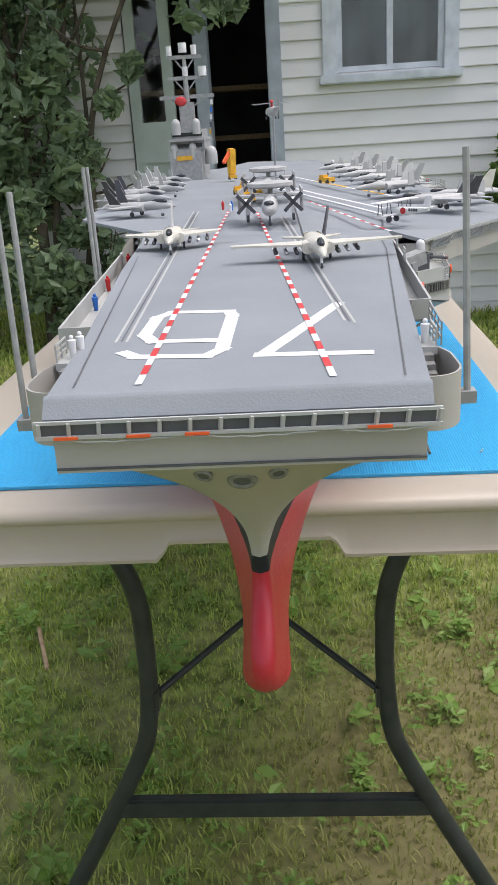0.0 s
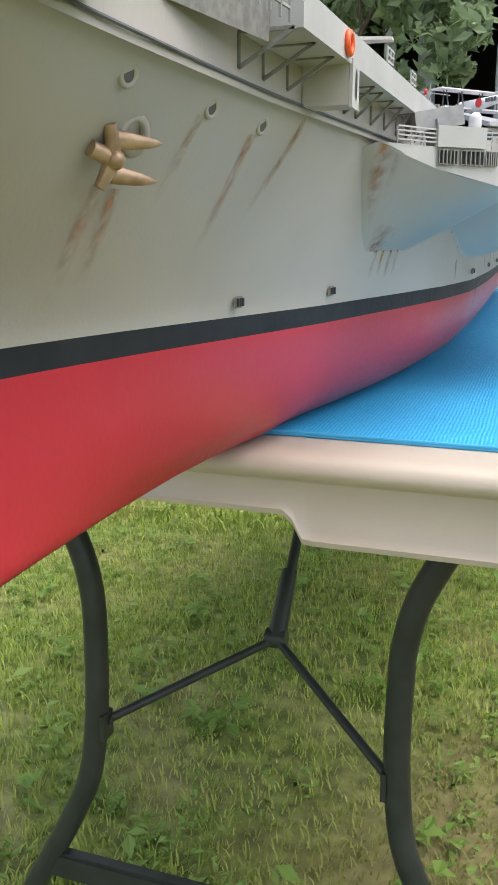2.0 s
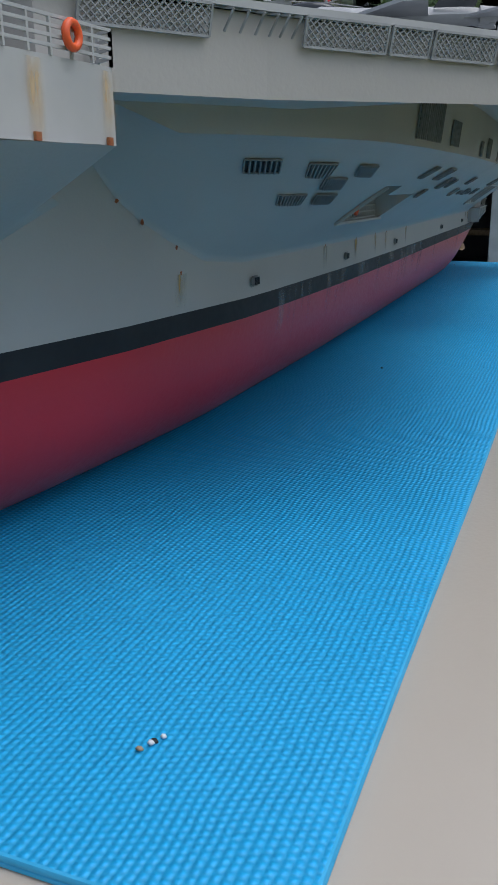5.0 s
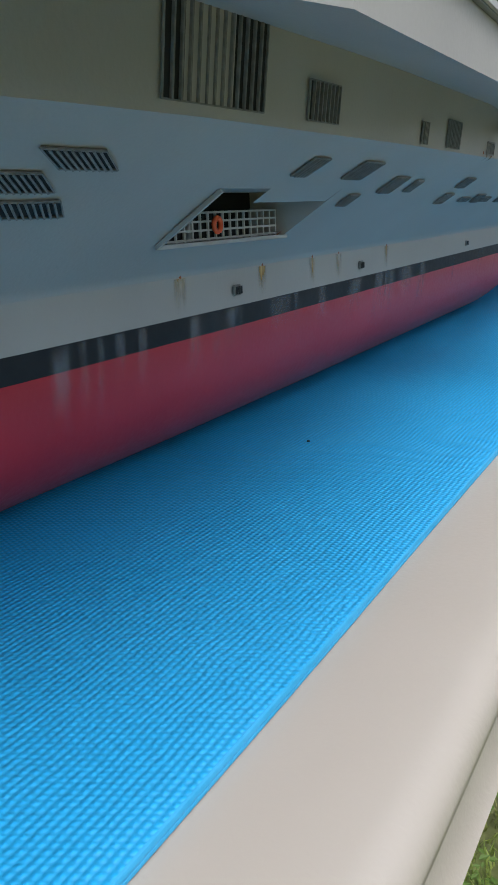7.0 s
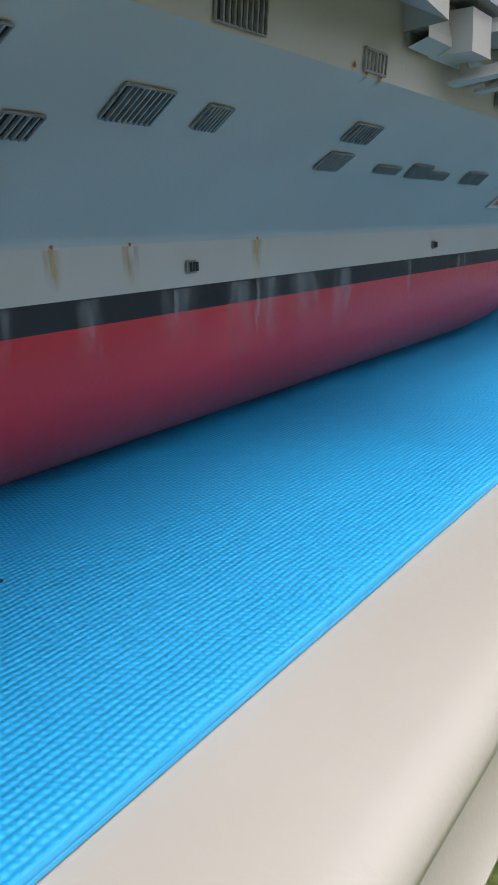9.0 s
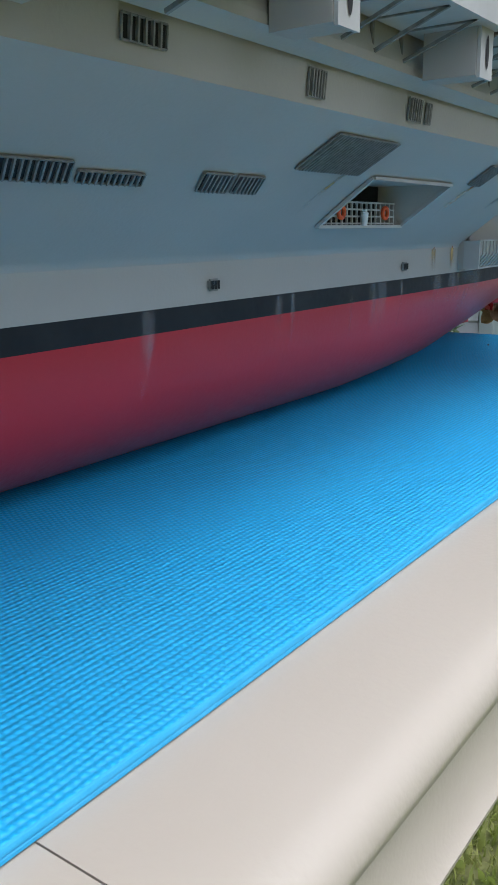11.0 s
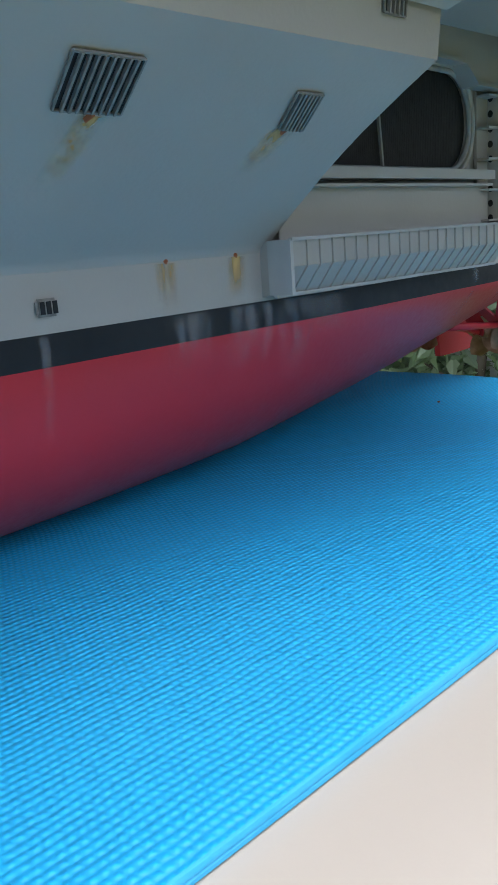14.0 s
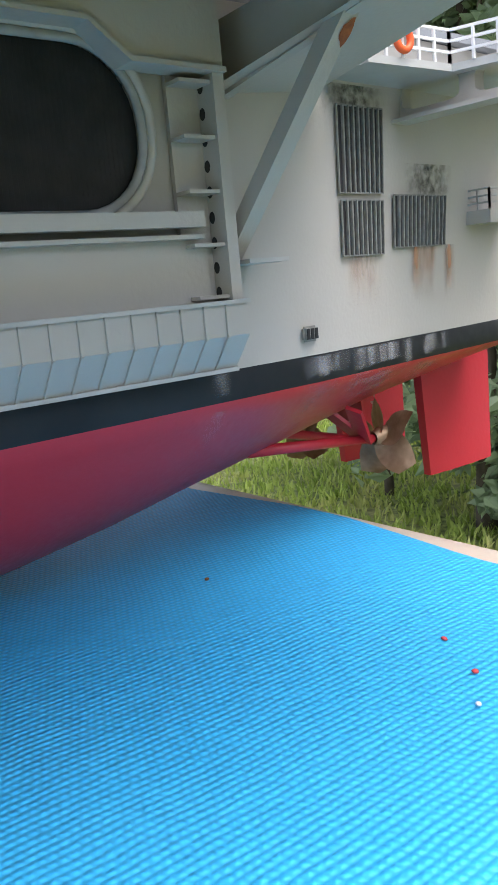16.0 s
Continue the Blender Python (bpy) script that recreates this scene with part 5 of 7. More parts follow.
# deck elevator, its beams and strut
part("elevator_platform", bmesh_of(lambda bm: prism(bm, [(0.19, 1.445), (0.345, 1.445), (0.345, 1.70), (0.19, 1.70)], 0.9600, 0.9675)), M_HULL, ship, "deck-edge elevator platform")
def web(bm):
    """A deep plate under the platform, its lower edge rising outwards."""
    ends = [[(x, y + o, z) for o, z in ((-0.002, z0), (0.002, z0), (0.002, 0.9598), (-0.002, 0.9598))] for x, y, z0 in ((0.150, 1.684, 0.9335), (0.345, 1.6735, 0.9565))]
    loft(bm, ends, True)
    for e in ends:
        bm.faces.new([bm.verts.new(p) for p in e])


beam = part("support_beam", bmesh_of(web), M_HULL, ship, "deep grey beam under the elevator")
part("beam_plate", bmesh_of(lambda bm: quad(bm, (0.150, 1.674, 0.9345), (0.345, 1.675, 0.9560), (0.345, 1.700, 0.9560), (0.142, 1.735, 0.9400))), M_HULL, beam, solid=False)
SA, SB = Vector((0.1641, 1.6740, 0.8780)), Vector((0.2316, 1.6810, 0.9535))
strut = part("strut", bmesh_of(lambda bm: bar(bm, SA, SB, 0.0062, 0.0062, (0, 1, 0))), M_HULL, ship, "slanting square grey strut")
part("foot_plate", bmesh_of(lambda bm: box(bm, 0.150, 0.178, 1.672, 1.690, 0.8745, 0.8760)), M_LIGHT, strut)
SD = (SB - SA).normalized()
SN = Vector((SD.z, 0, -SD.x))
part("rust_patch", bmesh_of(lambda bm: bm.faces.new([bm.verts.new(SA.lerp(SB, 0.83) + SN * 0.0034 + SD * 0.0042 * math.cos(a) * (1 + 0.3 * math.sin(3 * a)) + Vector((0, 0.0012 + 0.0022 * math.sin(a), 0))) for a in np.linspace(0, 2 * math.pi, 11, endpoint=False)])), M_RUSTCHIP, strut, "patch of bare rust", solid=False)


# stern quarter: grilles, truss platform, small balcony
def stern_side(y, z, out=0.0):
    return Vector((CX + breadth(y, min(z, ZTOP)) + 0.0006 + out, y, z))


for spec in ((1.7435, 1.7735, 0.9015, 0.9365, 0.0, 9), (1.7445, 1.7735, 0.8755, 0.8985, 0.0, 9), (1.7818, 1.8238, 0.8780, 0.9010, 0.0, 13)):
    vent(*spec, hull, stern_side)
stern_plat = part("stern_platform", bmesh_of(lambda bm: prism(bm, [(0.135, 1.735), (0.177, 1.738), (0.1775, 1.7865), (0.215, 1.800), (0.215, 1.86), (0.135, 1.89)], 0.9460, 0.9490)), M_LIGHT, ship, "light grey platform with railings on a truss")
truss_frame(1.788, 0.144, 0.214, 0.9330, 0.9475, 2, stern_plat, 0.006, 0.17, 0.1)
for pts in ([(0.1765, 1.739, 0.949), (0.177, 1.786, 0.949)], [(0.177, 1.786, 0.949), (0.2145, 1.800, 0.949), (0.2145, 1.858, 0.949)]):
    bm = bmesh.new()
    railing(bm, pts, 0.013, 3, 0.009, 0.0011)
    part("railing", bm, M_WHITE, stern_plat, "white guard railing")
part("life_ring", bmesh_of(lambda bm: ring(bm, (0.1782, 1.757, 0.9555), (1, 0, 0), 0.0040, 0.0015)), M_ORANGE, stern_plat, "orange life ring", True)
gun = part("gun_mount", bmesh_of(lambda bm: (box(bm, 0.182, 0.194, 1.812, 1.824, 0.949, 0.960), tube(bm, [(0.188, 1.815, 0.957), (0.197, 1.795, 0.960)], 0.0012, 8))), M_LIGHT, stern_plat, "white gun mount")
bm = bmesh.new()
tube(bm, [(0.188, 1.817, 0.960), (0.188, 1.817, 0.968)], 0.0055, 12)
ball(bm, (0.188, 1.817, 0.968), 0.0055, n=12)
part("dome", bm, M_WHITE, gun, "white rounded dome", True, 50)
balcony = part("balcony", bmesh_of(lambda bm: box(bm, 0.125, 0.150, 1.846, 1.880, 0.8870, 0.8935)), M_HULL, ship, "small grey balcony with a railing")
bm = bmesh.new()
railing(bm, [(0.149, 1.847, 0.8935), (0.149, 1.880, 0.8935)], 0.010, 3, 0.008)
railing(bm, [(0.128, 1.847, 0.8935), (0.149, 1.847, 0.8935)], 0.010, 3, 0.008)
part("railing", bm, M_LIGHT, balcony)
bm = bmesh.new()                                           # gallery wall at the stern
loft(bm, [[(CX + breadth(y, ZTOP), y, ZTOP - 0.0005), (CX + breadth(y, ZTOP) + 0.004, y, DECK - 0.004)] for y in (1.668, 1.74, 1.82, 1.92)])
quad(bm, (CX - 0.104, 1.92, ZTOP), (CX + 0.104, 1.92, ZTOP), (CX + 0.108, 1.92, DECK - 0.004), (CX - 0.108, 1.92, DECK - 0.004))
part("stern_wall", bm, M_HULL, ship, "upright wall under the stern deck", solid=False)


# shafts, brackets, propellers, rudders
def propeller(x, y, z):
    bm = bmesh.new()
    rows = []
    for t, r in ((0, 0.0035), (0.3, 0.0055), (0.7, 0.005), (1, 0.001)):
        rows.append([(x + r * math.cos(a), y - 0.006 + 0.018 * t, z + r * math.sin(a)) for a in np.linspace(0, 2 * math.pi, 10, endpoint=False)])
    loft(bm, rows, True)
    hub = part("propeller", bm, M_BRONZE, ship, "bronze-coloured propeller", True)
    for k in range(5):
        a0 = 2 * math.pi * k / 5 + 0.5
        bm = bmesh.new()
        rows = []
        for s in np.linspace(0, 1, 7):
            rad = 0.004 + 0.019 * s
            wide = 0.010 * math.sin(math.pi * (0.18 + 0.74 * s)) + 0.0015
            row = []
            for w in np.linspace(-1, 1, 6):
                a = a0 + w * wide / rad * 0.75
                row.append((x + rad * math.cos(a), y + 0.0045 * w + 0.001, z + rad * math.sin(a)))
            rows.append(row)
        loft(bm, rows)
        bmesh.ops.solidify(bm, geom=bm.faces, thickness=0.0008)
        part("blade", bm, M_BRONZE, hub, "", True, 50)


for sx in (1, -1):
    for off, ys, ye in ((0.078, 1.765, 1.803), (0.035, 1.775, 1.845)):
        x = CX + sx * off
        zs, ze = (0.7855, 0.7830) if off > 0.05 else (0.792, 0.7700)
        bm = bmesh.new()
        tube(bm, [(x, ys - 0.05, zs + 0.006), (x, ye - 0.006, ze)], [0.0030, 0.0024], 10)
        part("propeller_shaft", bm, M_RED, ship, "red propeller shaft tube", True)
        bm = bmesh.new()
        top = keel(ye - 0.02) + 0.012
        bar(bm, (x, ye - 0.012, ze), (x + 0.012, ye - 0.030, top), 0.0020, 0.009, (1, 0, 0))
        bar(bm, (x, ye - 0.012, ze), (x - 0.012, ye - 0.030, top), 0.0020, 0.009, (1, 0, 0))
        part("shaft_bracket", bm, M_RED, ship, "red v-shaped shaft bracket")
        propeller(x, ye, ze)
    bm = bmesh.new()
    x = CX + sx * 0.038
    rows = []
    for t in np.linspace(0, 1, 9):
        h = 0.0040 * math.sin(math.pi * min(1, t * 0.62 + 0.26)) + 0.0004
        rows.append([(x + h, 1.8775 + 0.069 * t, 0.820), (x + h * 0.8, 1.884 + 0.0625 * t, 0.7400), (x - h * 0.8, 1.884 + 0.0625 * t, 0.7400), (x - h, 1.8775 + 0.069 * t, 0.820)])
    loft(bm, rows, True)
    bm.faces.new([bm.verts.new(p) for p in rows[0]]); bm.faces.new([bm.verts.new(p) for p in rows[-1]])
    part("rudder", bm, M_RED, ship, "flat red rudder", True, 35)


# ---- stains ----
def streak(y, z, long, wide, mat, surface=on_side, lift=0.0005, name="rust_streak", slant=0.0):
    bm = bmesh.new()
    uv = bm.loops.layers.uv.new("UVMap")
    n = 5
    for k in range(n):
        za, zb = z - long * k / n, z - long * (k + 1) / n
        ya, yb = y - slant * k / n, y - slant * (k + 1) / n
        f = quad(bm, surface(yb - wide / 2, zb, lift), surface(yb + wide / 2, zb, lift), surface(ya + wide / 2, za, lift), surface(ya - wide / 2, za, lift))
        for lp, c in zip(f.loops, ((0, 1 - (k + 1) / n), (1, 1 - (k + 1) / n), (1, 1 - k / n), (0, 1 - k / n))):
            lp[uv].uv = c
    ob = part(name, bm, mat, hull, solid=False)
    ob.visible_shadow = False


def chip(y, z, size, surface=on_side):
    bm = bmesh.new()
    rnd = random.Random(int(y * 1e4 + z * 1e5))
    bm.faces.new([bm.verts.new(surface(y + size * rnd.uniform(0.4, 1) * math.cos(a), z + size * 0.8 * rnd.uniform(0.4, 1) * math.sin(a), 0.0007)) for a in np.linspace(0, 2 * math.pi, 9, endpoint=False)])
    part("rust_chip", bm, M_RUSTCHIP, hull, solid=False)


for y, z, ln, w, sl in ((-0.256, 0.898, 0.050, 0.010, -0.016), (-0.2175, 0.9245, 0.036, 0.008, -0.004), (-0.1655, 0.923, 0.056, 0.009, -0.008), (-0.118, 0.938, 0.060, 0.008, 0.018), (-0.244, 0.897, 0.045, 0.010, -0.018)):
    streak(y, z, ln, w, M_RUST, slant=sl)
for y in (0.075, 0.09, 0.105, 0.118):
    streak(y, 0.870, 0.022, 0.008, M_RUSTPALE)
    chip(y, 0.8695, 0.0018)
for y in (0.296, 0.520, 0.610, 0.684, 0.731, 0.837, 1.401, 1.441):
    streak(y, 0.8565, 0.0195, 0.0125, M_RUSTPALE)
    chip(y, 0.8572, 0.0016)
for y, z, ln, w in ((0.772, 0.921, 0.004, 0.005), (0.785, 0.921, 0.005, 0.006)):
    streak(y, z, ln, w, M_RUSTPALE)
for y, z in ((0.771, 0.9208), (0.785, 0.9206), (0.760, 0.922), (1.331, 0.900), (1.414, 0.8995), (0.585, 0.8765)):
    chip(y, z, 0.0022)
for y, z in ((0.2404, 0.8945), (0.2599, 0.8846), (0.2909, 0.8713), (0.205, 0.922)):
    chip(y, z - 0.001, 0.0020, lambda a, b, c=0.0: Vector((CX + breadth(a, b) + 0.0012, a, b)))
for y, z, ln, w in ((1.3325, 0.900, 0.02, 0.011), (1.4140, 0.8998, 0.014, 0.014), (1.15, 0.90, 0.02, 0.006)):
    streak(y, z, ln, w, M_RUSTPALE, slant=0.004)
for y, z, ln, w in ((1.76, 0.876, 0.026, 0.026), (1.81, 0.8785, 0.03, 0.016), (1.83, 0.878, 0.03, 0.012), (1.80, 0.878, 0.028, 0.01), (1.679, 0.862, 0.025, 0.010)):
    streak(y, z, ln, w, M_RUST, stern_side, 0.0004)
for y, z, ln, w in ((1.755, 0.951, 0.020, 0.045), (1.81, 0.915, 0.016, 0.04)):
    streak(y, z, ln, w, M_GRIME, stern_side, 0.0003, "grime")
rnd = random.Random(5)
for k in range(46):
    y = rnd.uniform(0.4, 1.85)
    streak(y, 0.8352, rnd.uniform(0.022, 0.048), rnd.choice((0.006, 0.010, 0.018, 0.026, 0.034)), M_SCUFF, lambda a, b, c=0.0: Vector((CX + breadth(a, b) + 0.0004, a, b)), 0.0, "scuff")
for y in (0.070, 0.105, 0.138):
    bm = bmesh.new(); uv = bm.loops.layers.uv.new("UVMap")
    x = 0.2190 + 0.0912 * (y - 0.058)
    f = quad(bm, (x + 0.0006, y - 0.004, 0.9115), (x + 0.0012, y + 0.004, 0.9115), (x + 0.0012, y + 0.004, 0.932), (x + 0.0006, y - 0.004, 0.932))
    for lp, c in zip(f.loops, ((0, 0.25), (1, 0.25), (1, 1), (0, 1))):
        lp[uv].uv = c
    part("rust_streak", bm, M_RUSTPALE, fwd_sponson, solid=False).visible_shadow = False
    part("rust_chip", bmesh_of(lambda bm: box(bm, x, x + 0.0009, y - 0.0012, y + 0.0014, 0.9112, 0.9135)), M_RUSTCHIP, fwd_sponson)


# ---- deck markings ----
def plan(x, y):
    """From the deck's drawn plan to its place: the plan lies slightly turned and drawn out on the ship."""
    w = 1 + 0.1818 * x - 0.1001 * y
    px, py = (0.9775 * x - 0.0165 * y + 0.0156) / w, (-0.1263 * x + 1.0383 * y - 0.0291) / w
    k = 1 - 0.5 * max(0.0, min(1.0, (y - 0.4) / 0.4))
    return px, y + (py - y) * k


def stroke(bm, pts, w, z=DECK + 0.00025):
    for k, ((x0, y0), (x1, y1)) in enumerate(zip(pts, pts[1:])):
        z += 0.00001 * k
        d = Vector((x1 - x0, y1 - y0)).normalized() * 0.5 * w
        n = Vector((-d.y, d.x))
        bm.faces.new([bm.verts.new((x, y, z)) for x, y in ((x0 - d.x - n.x, y0 - d.y - n.y), (x1 + d.x - n.x, y1 + d.y - n.y), (x1 + d.x + n.x, y1 + d.y + n.y), (x0 - d.x + n.x, y0 - d.y + n.y))])


def marking(name, lines, w, mat, label, z=DECK + 0.00025):
    bm = bmesh.new()
    for k, pts in enumerate(lines):
        stroke(bm, [plan(*p) for p in pts], w, z + 0.00002 * k)
    return part(name, bm, mat, deck, label, solid=False)


six = [[(0.0142, -0.1963), (-0.0235, -0.1947), (-0.0314, -0.2091), (-0.0325, -0.2558), (-0.0251, -0.2712), (0.0142, -0.2722)], [(0.0153, -0.1995), (0.0174, -0.2091), (0.0163, -0.2919), (0.0089, -0.3057), (-0.0304, -0.3035), (-0.0378, -0.2951)]]
seven = [[(0.0864, -0.1841), (0.0397, -0.3051)], [(0.0386, -0.3062), (0.0944, -0.3073)]]
marking("number_six", six, 0.0080, M_WHITE, "large white painted number six")
marking("number_seven", seven, 0.0080, M_WHITE, "large white painted number seven", DECK + 0.00025)


def dashes(p0, p1, n, w=0.0034):
    p0, p1 = Vector(p0), Vector(p1)
    for mat, s in ((M_WHITE, 0), (M_REDMARK, 1)):
        marking("dashed_line", [[tuple(p0.lerp(p1, (k + 0.12) / n)), tuple(p0.lerp(p1, (k + 0.88) / n))] for k in range(s, n, 2)], w, mat, "red and white dashed line", DECK + 0.00060)


dashes((-0.0203, -0.3556), (-0.0237, 0.428), 46)
dashes((0.0747, -0.3503), (0.0153, 0.3961), 44)
dashes((0.1634, 0.1647), (0.0869, 0.5129), 20)
marking("catapult_track", [[(-0.0474, -0.2696), (-0.0728, 0.4386)], [(-0.041, -0.2696), (-0.0659, 0.4386)], [(0.0938, -0.2388), (0.053, 0.3324)], [(0.088, -0.2324), (0.0471, 0.3324)]], 0.0016, M_LIGHT, "pale catapult track")
marking("catapult_slot", [[(-0.0442, -0.2685), (-0.0693, 0.4386)], [(0.0909, -0.2356), (0.05, 0.3324)], [(-0.0519, -0.3566), (-0.0868, 0.0532)], [(0.1095, -0.3503), (0.1458, 0.0511)], [(0.1458, 0.0511), (0.1475, 0.1095)], [(-0.067, 0.1254), (0.002, 0.1254)]], 0.0010, M_DARKGREY, "dark slot in the deck")
marking("landing_line", [[(0.1833, 0.2889), (0.0841, 0.629), (-0.0033, 0.9588)], [(0.2048, 0.3112), (0.1029, 0.6403), (0.0179, 0.98)]], 0.005, M_WHITE, "white landing line")
marking("landing_edge", [[(0.2128, 0.5447), (0.112, 0.9121), (0.0604, 1.1287)]], 0.005, M_WHITE, "white deck-edge line")
marking("yellow_line", [[(0.2021, 0.5785), (0.1719, 0.6881)], [(0.156, 0.7465), (0.112, 0.9121)]], 0.006, M_YELLOW, "yellow part of the line", DECK + 0.00060)
for y in (0.3789, 0.1732):
    marking("deck_seam", [[(-0.02, y), (0.075, y - 0.005)]], 0.0008, M_DARKGREY, "thin dark seam")


# ---- island and masts ----
island = part("island", bmesh_of(lambda bm: (box(bm, -0.190, -0.120, 1.12, 1.30, 0.969, 1.020), box(bm, -0.186, -0.112, 1.13, 1.29, 1.020, 1.038), box(bm, -0.182, -0.118, 1.14, 1.28, 1.038, 1.052), box(bm, -0.194, -0.110, 1.118, 1.305, 1.0335, 1.0365), box(bm, -0.188, -0.114, 1.125, 1.298, 1.0195, 1.0215))), M_MASTGREY, ship, "grey stepped island superstructure")
for k, (x, y, z, r) in enumerate(((-0.178, 1.128, 1.022, 0.009), (-0.138, 1.128, 1.022, 0.009), (-0.172, 1.14, 1.060, 0.010), (-0.128, 1.14, 1.060, 0.009), (-0.102, 1.16, 1.010, 0.014))):
    bm = bmesh.new()
    tube(bm, [(x, y, z - 0.016), (x, y, z)], r, 12)
    ball(bm, (x, y, z), r, n=12)
    part("radar_dome", bm, M_LIGHT, island, "pale radar dome", True, 50)
for z in (1.0265, 1.044):
    part("window_band", bmesh_of(lambda bm: box(bm, -0.183, -0.117, 1.1265 if z < 1.04 else 1.1385, 1.128 if z < 1.04 else 1.14, z - 0.003, z + 0.003)), M_CANOPY, island, "dark bridge windows")
part("yellow_panel", bmesh_of(lambda bm: box(bm, -0.173, -0.139, 1.118, 1.1195, 1.003, 1.010)), M_YELLOW, island, "small yellow panel")
mast = part("mast", bmesh_of(lambda bm: (tube(bm, [(-0.150, 1.20, 1.05), (-0.150, 1.20, 1.165)], [0.008, 0.004], 10), box(bm, -0.168, -0.136, 1.19, 1.21, 1.052, 1.096))), M_MASTGREY, island, "grey lattice mast with yards")
for z, w in ((1.105, 0.060), (1.135, 0.040), (1.168, 0.036)):
    part("yard", bmesh_of(lambda bm: (bar(bm, (-0.150 - w, 1.20, z), (-0.150 + w, 1.20, z), 0.006, 0.006), bar(bm, (-0.150 - w * 0.6, 1.20, z - 0.002), (-0.150, 1.20, z - 0.024), 0.0025), bar(bm, (-0.150 + w * 0.6, 1.20, z - 0.002), (-0.150, 1.20, z - 0.024), 0.0025))), M_MASTGREY, mast)
for x, z, r in ((-0.152, 1.184, 0.009), (-0.112, 1.146, 0.009), (-0.150, 1.147, 0.006), (-0.128, 1.180, 0.006), (-0.182, 1.180, 0.006)):
    bm = bmesh.new()
    tube(bm, [(x, 1.20, z - 0.009), (x, 1.20, z + 0.006)], r, 12)
    part("antenna_drum", bm, M_WHITE, mast, "pale antenna drum", True, 40)
part("antenna_panel", bmesh_of(lambda bm: ball(bm, (-0.163, 1.19, 1.098), 0.013, 0.004, 0.008)), M_REDMARK, mast, "faded red antenna dish", True)
flags = part("signal_line", bmesh_of(lambda bm: tube(bm, smooth_path([(-0.092, 1.20, 1.105), (-0.096, 1.19, 1.07), (-0.102, 1.18, 1.035)]), 0.0008, 6)), M_DARKGREY, mast)
for k, m in enumerate((M_WHITE, M_BLUEFIG, M_WHITE, M_DARKGREY, M_YELLOW)):
    part("signal_flag", bmesh_of(lambda bm: box(bm, -0.098 - 0.0016 * k, -0.093 - 0.0016 * k, 1.185, 1.1858, 1.090 - 0.012 * k, 1.098 - 0.012 * k)), m, flags)
for o in (island, *island.children_recursive):             # the island stands taller than drawn above
    for v in o.data.vertices:
        v.co = Vector((-0.0080 + 1.0617 * v.co.x, 0.0858 + 1.0617 * v.co.y, 0.9800 + 1.348 * (v.co.z - 0.978)))


# ---- aircraft on the deck ----
def wing_plate(bm, pts, z0, z1):
    prism(bm, pts, z0, z1)


def upright(bm, y0, y1, x, zb, zt, sweep, chord, cant=0.0, thick=0.0012):
    """A tail fin: root from y0 to y1, leaning out by cant."""
    a = [(x, y0, zb), (x, y1, zb), (x + cant, y1 + sweep, zt), (x + cant, y1 + sweep - chord, zt)]
    lo = [bm.verts.new((p[0] - thick / 2, p[1], p[2])) for p in a]
    hi = [bm.verts.new((p[0] + thick / 2, p[1], p[2])) for p in a]
    bm.faces.new(lo[::-1]); bm.faces.new(hi)
    for i in range(4):
        j = (i + 1) % 4
        bm.faces.new((lo[i], lo[j], hi[j], hi[i]))


def fuselage(bm, stations, n=12):
    """Rings of (y, half width, half height, centre height)."""
    rows = [[(w * math.cos(a), y, zc + h * math.sin(a)) for a in np.linspace(0, 2 * math.pi, n, endpoint=False)] for y, w, h, zc in stations]
    vs = loft(bm, rows, True)
    bm.faces.new(vs[0]); bm.faces.new(vs[-1])


def wheel(bm, x, y, r=0.0028, w=0.0018):
    tube(bm, [(x - w / 2, y, r), (x + w / 2, y, r)], r, 10)


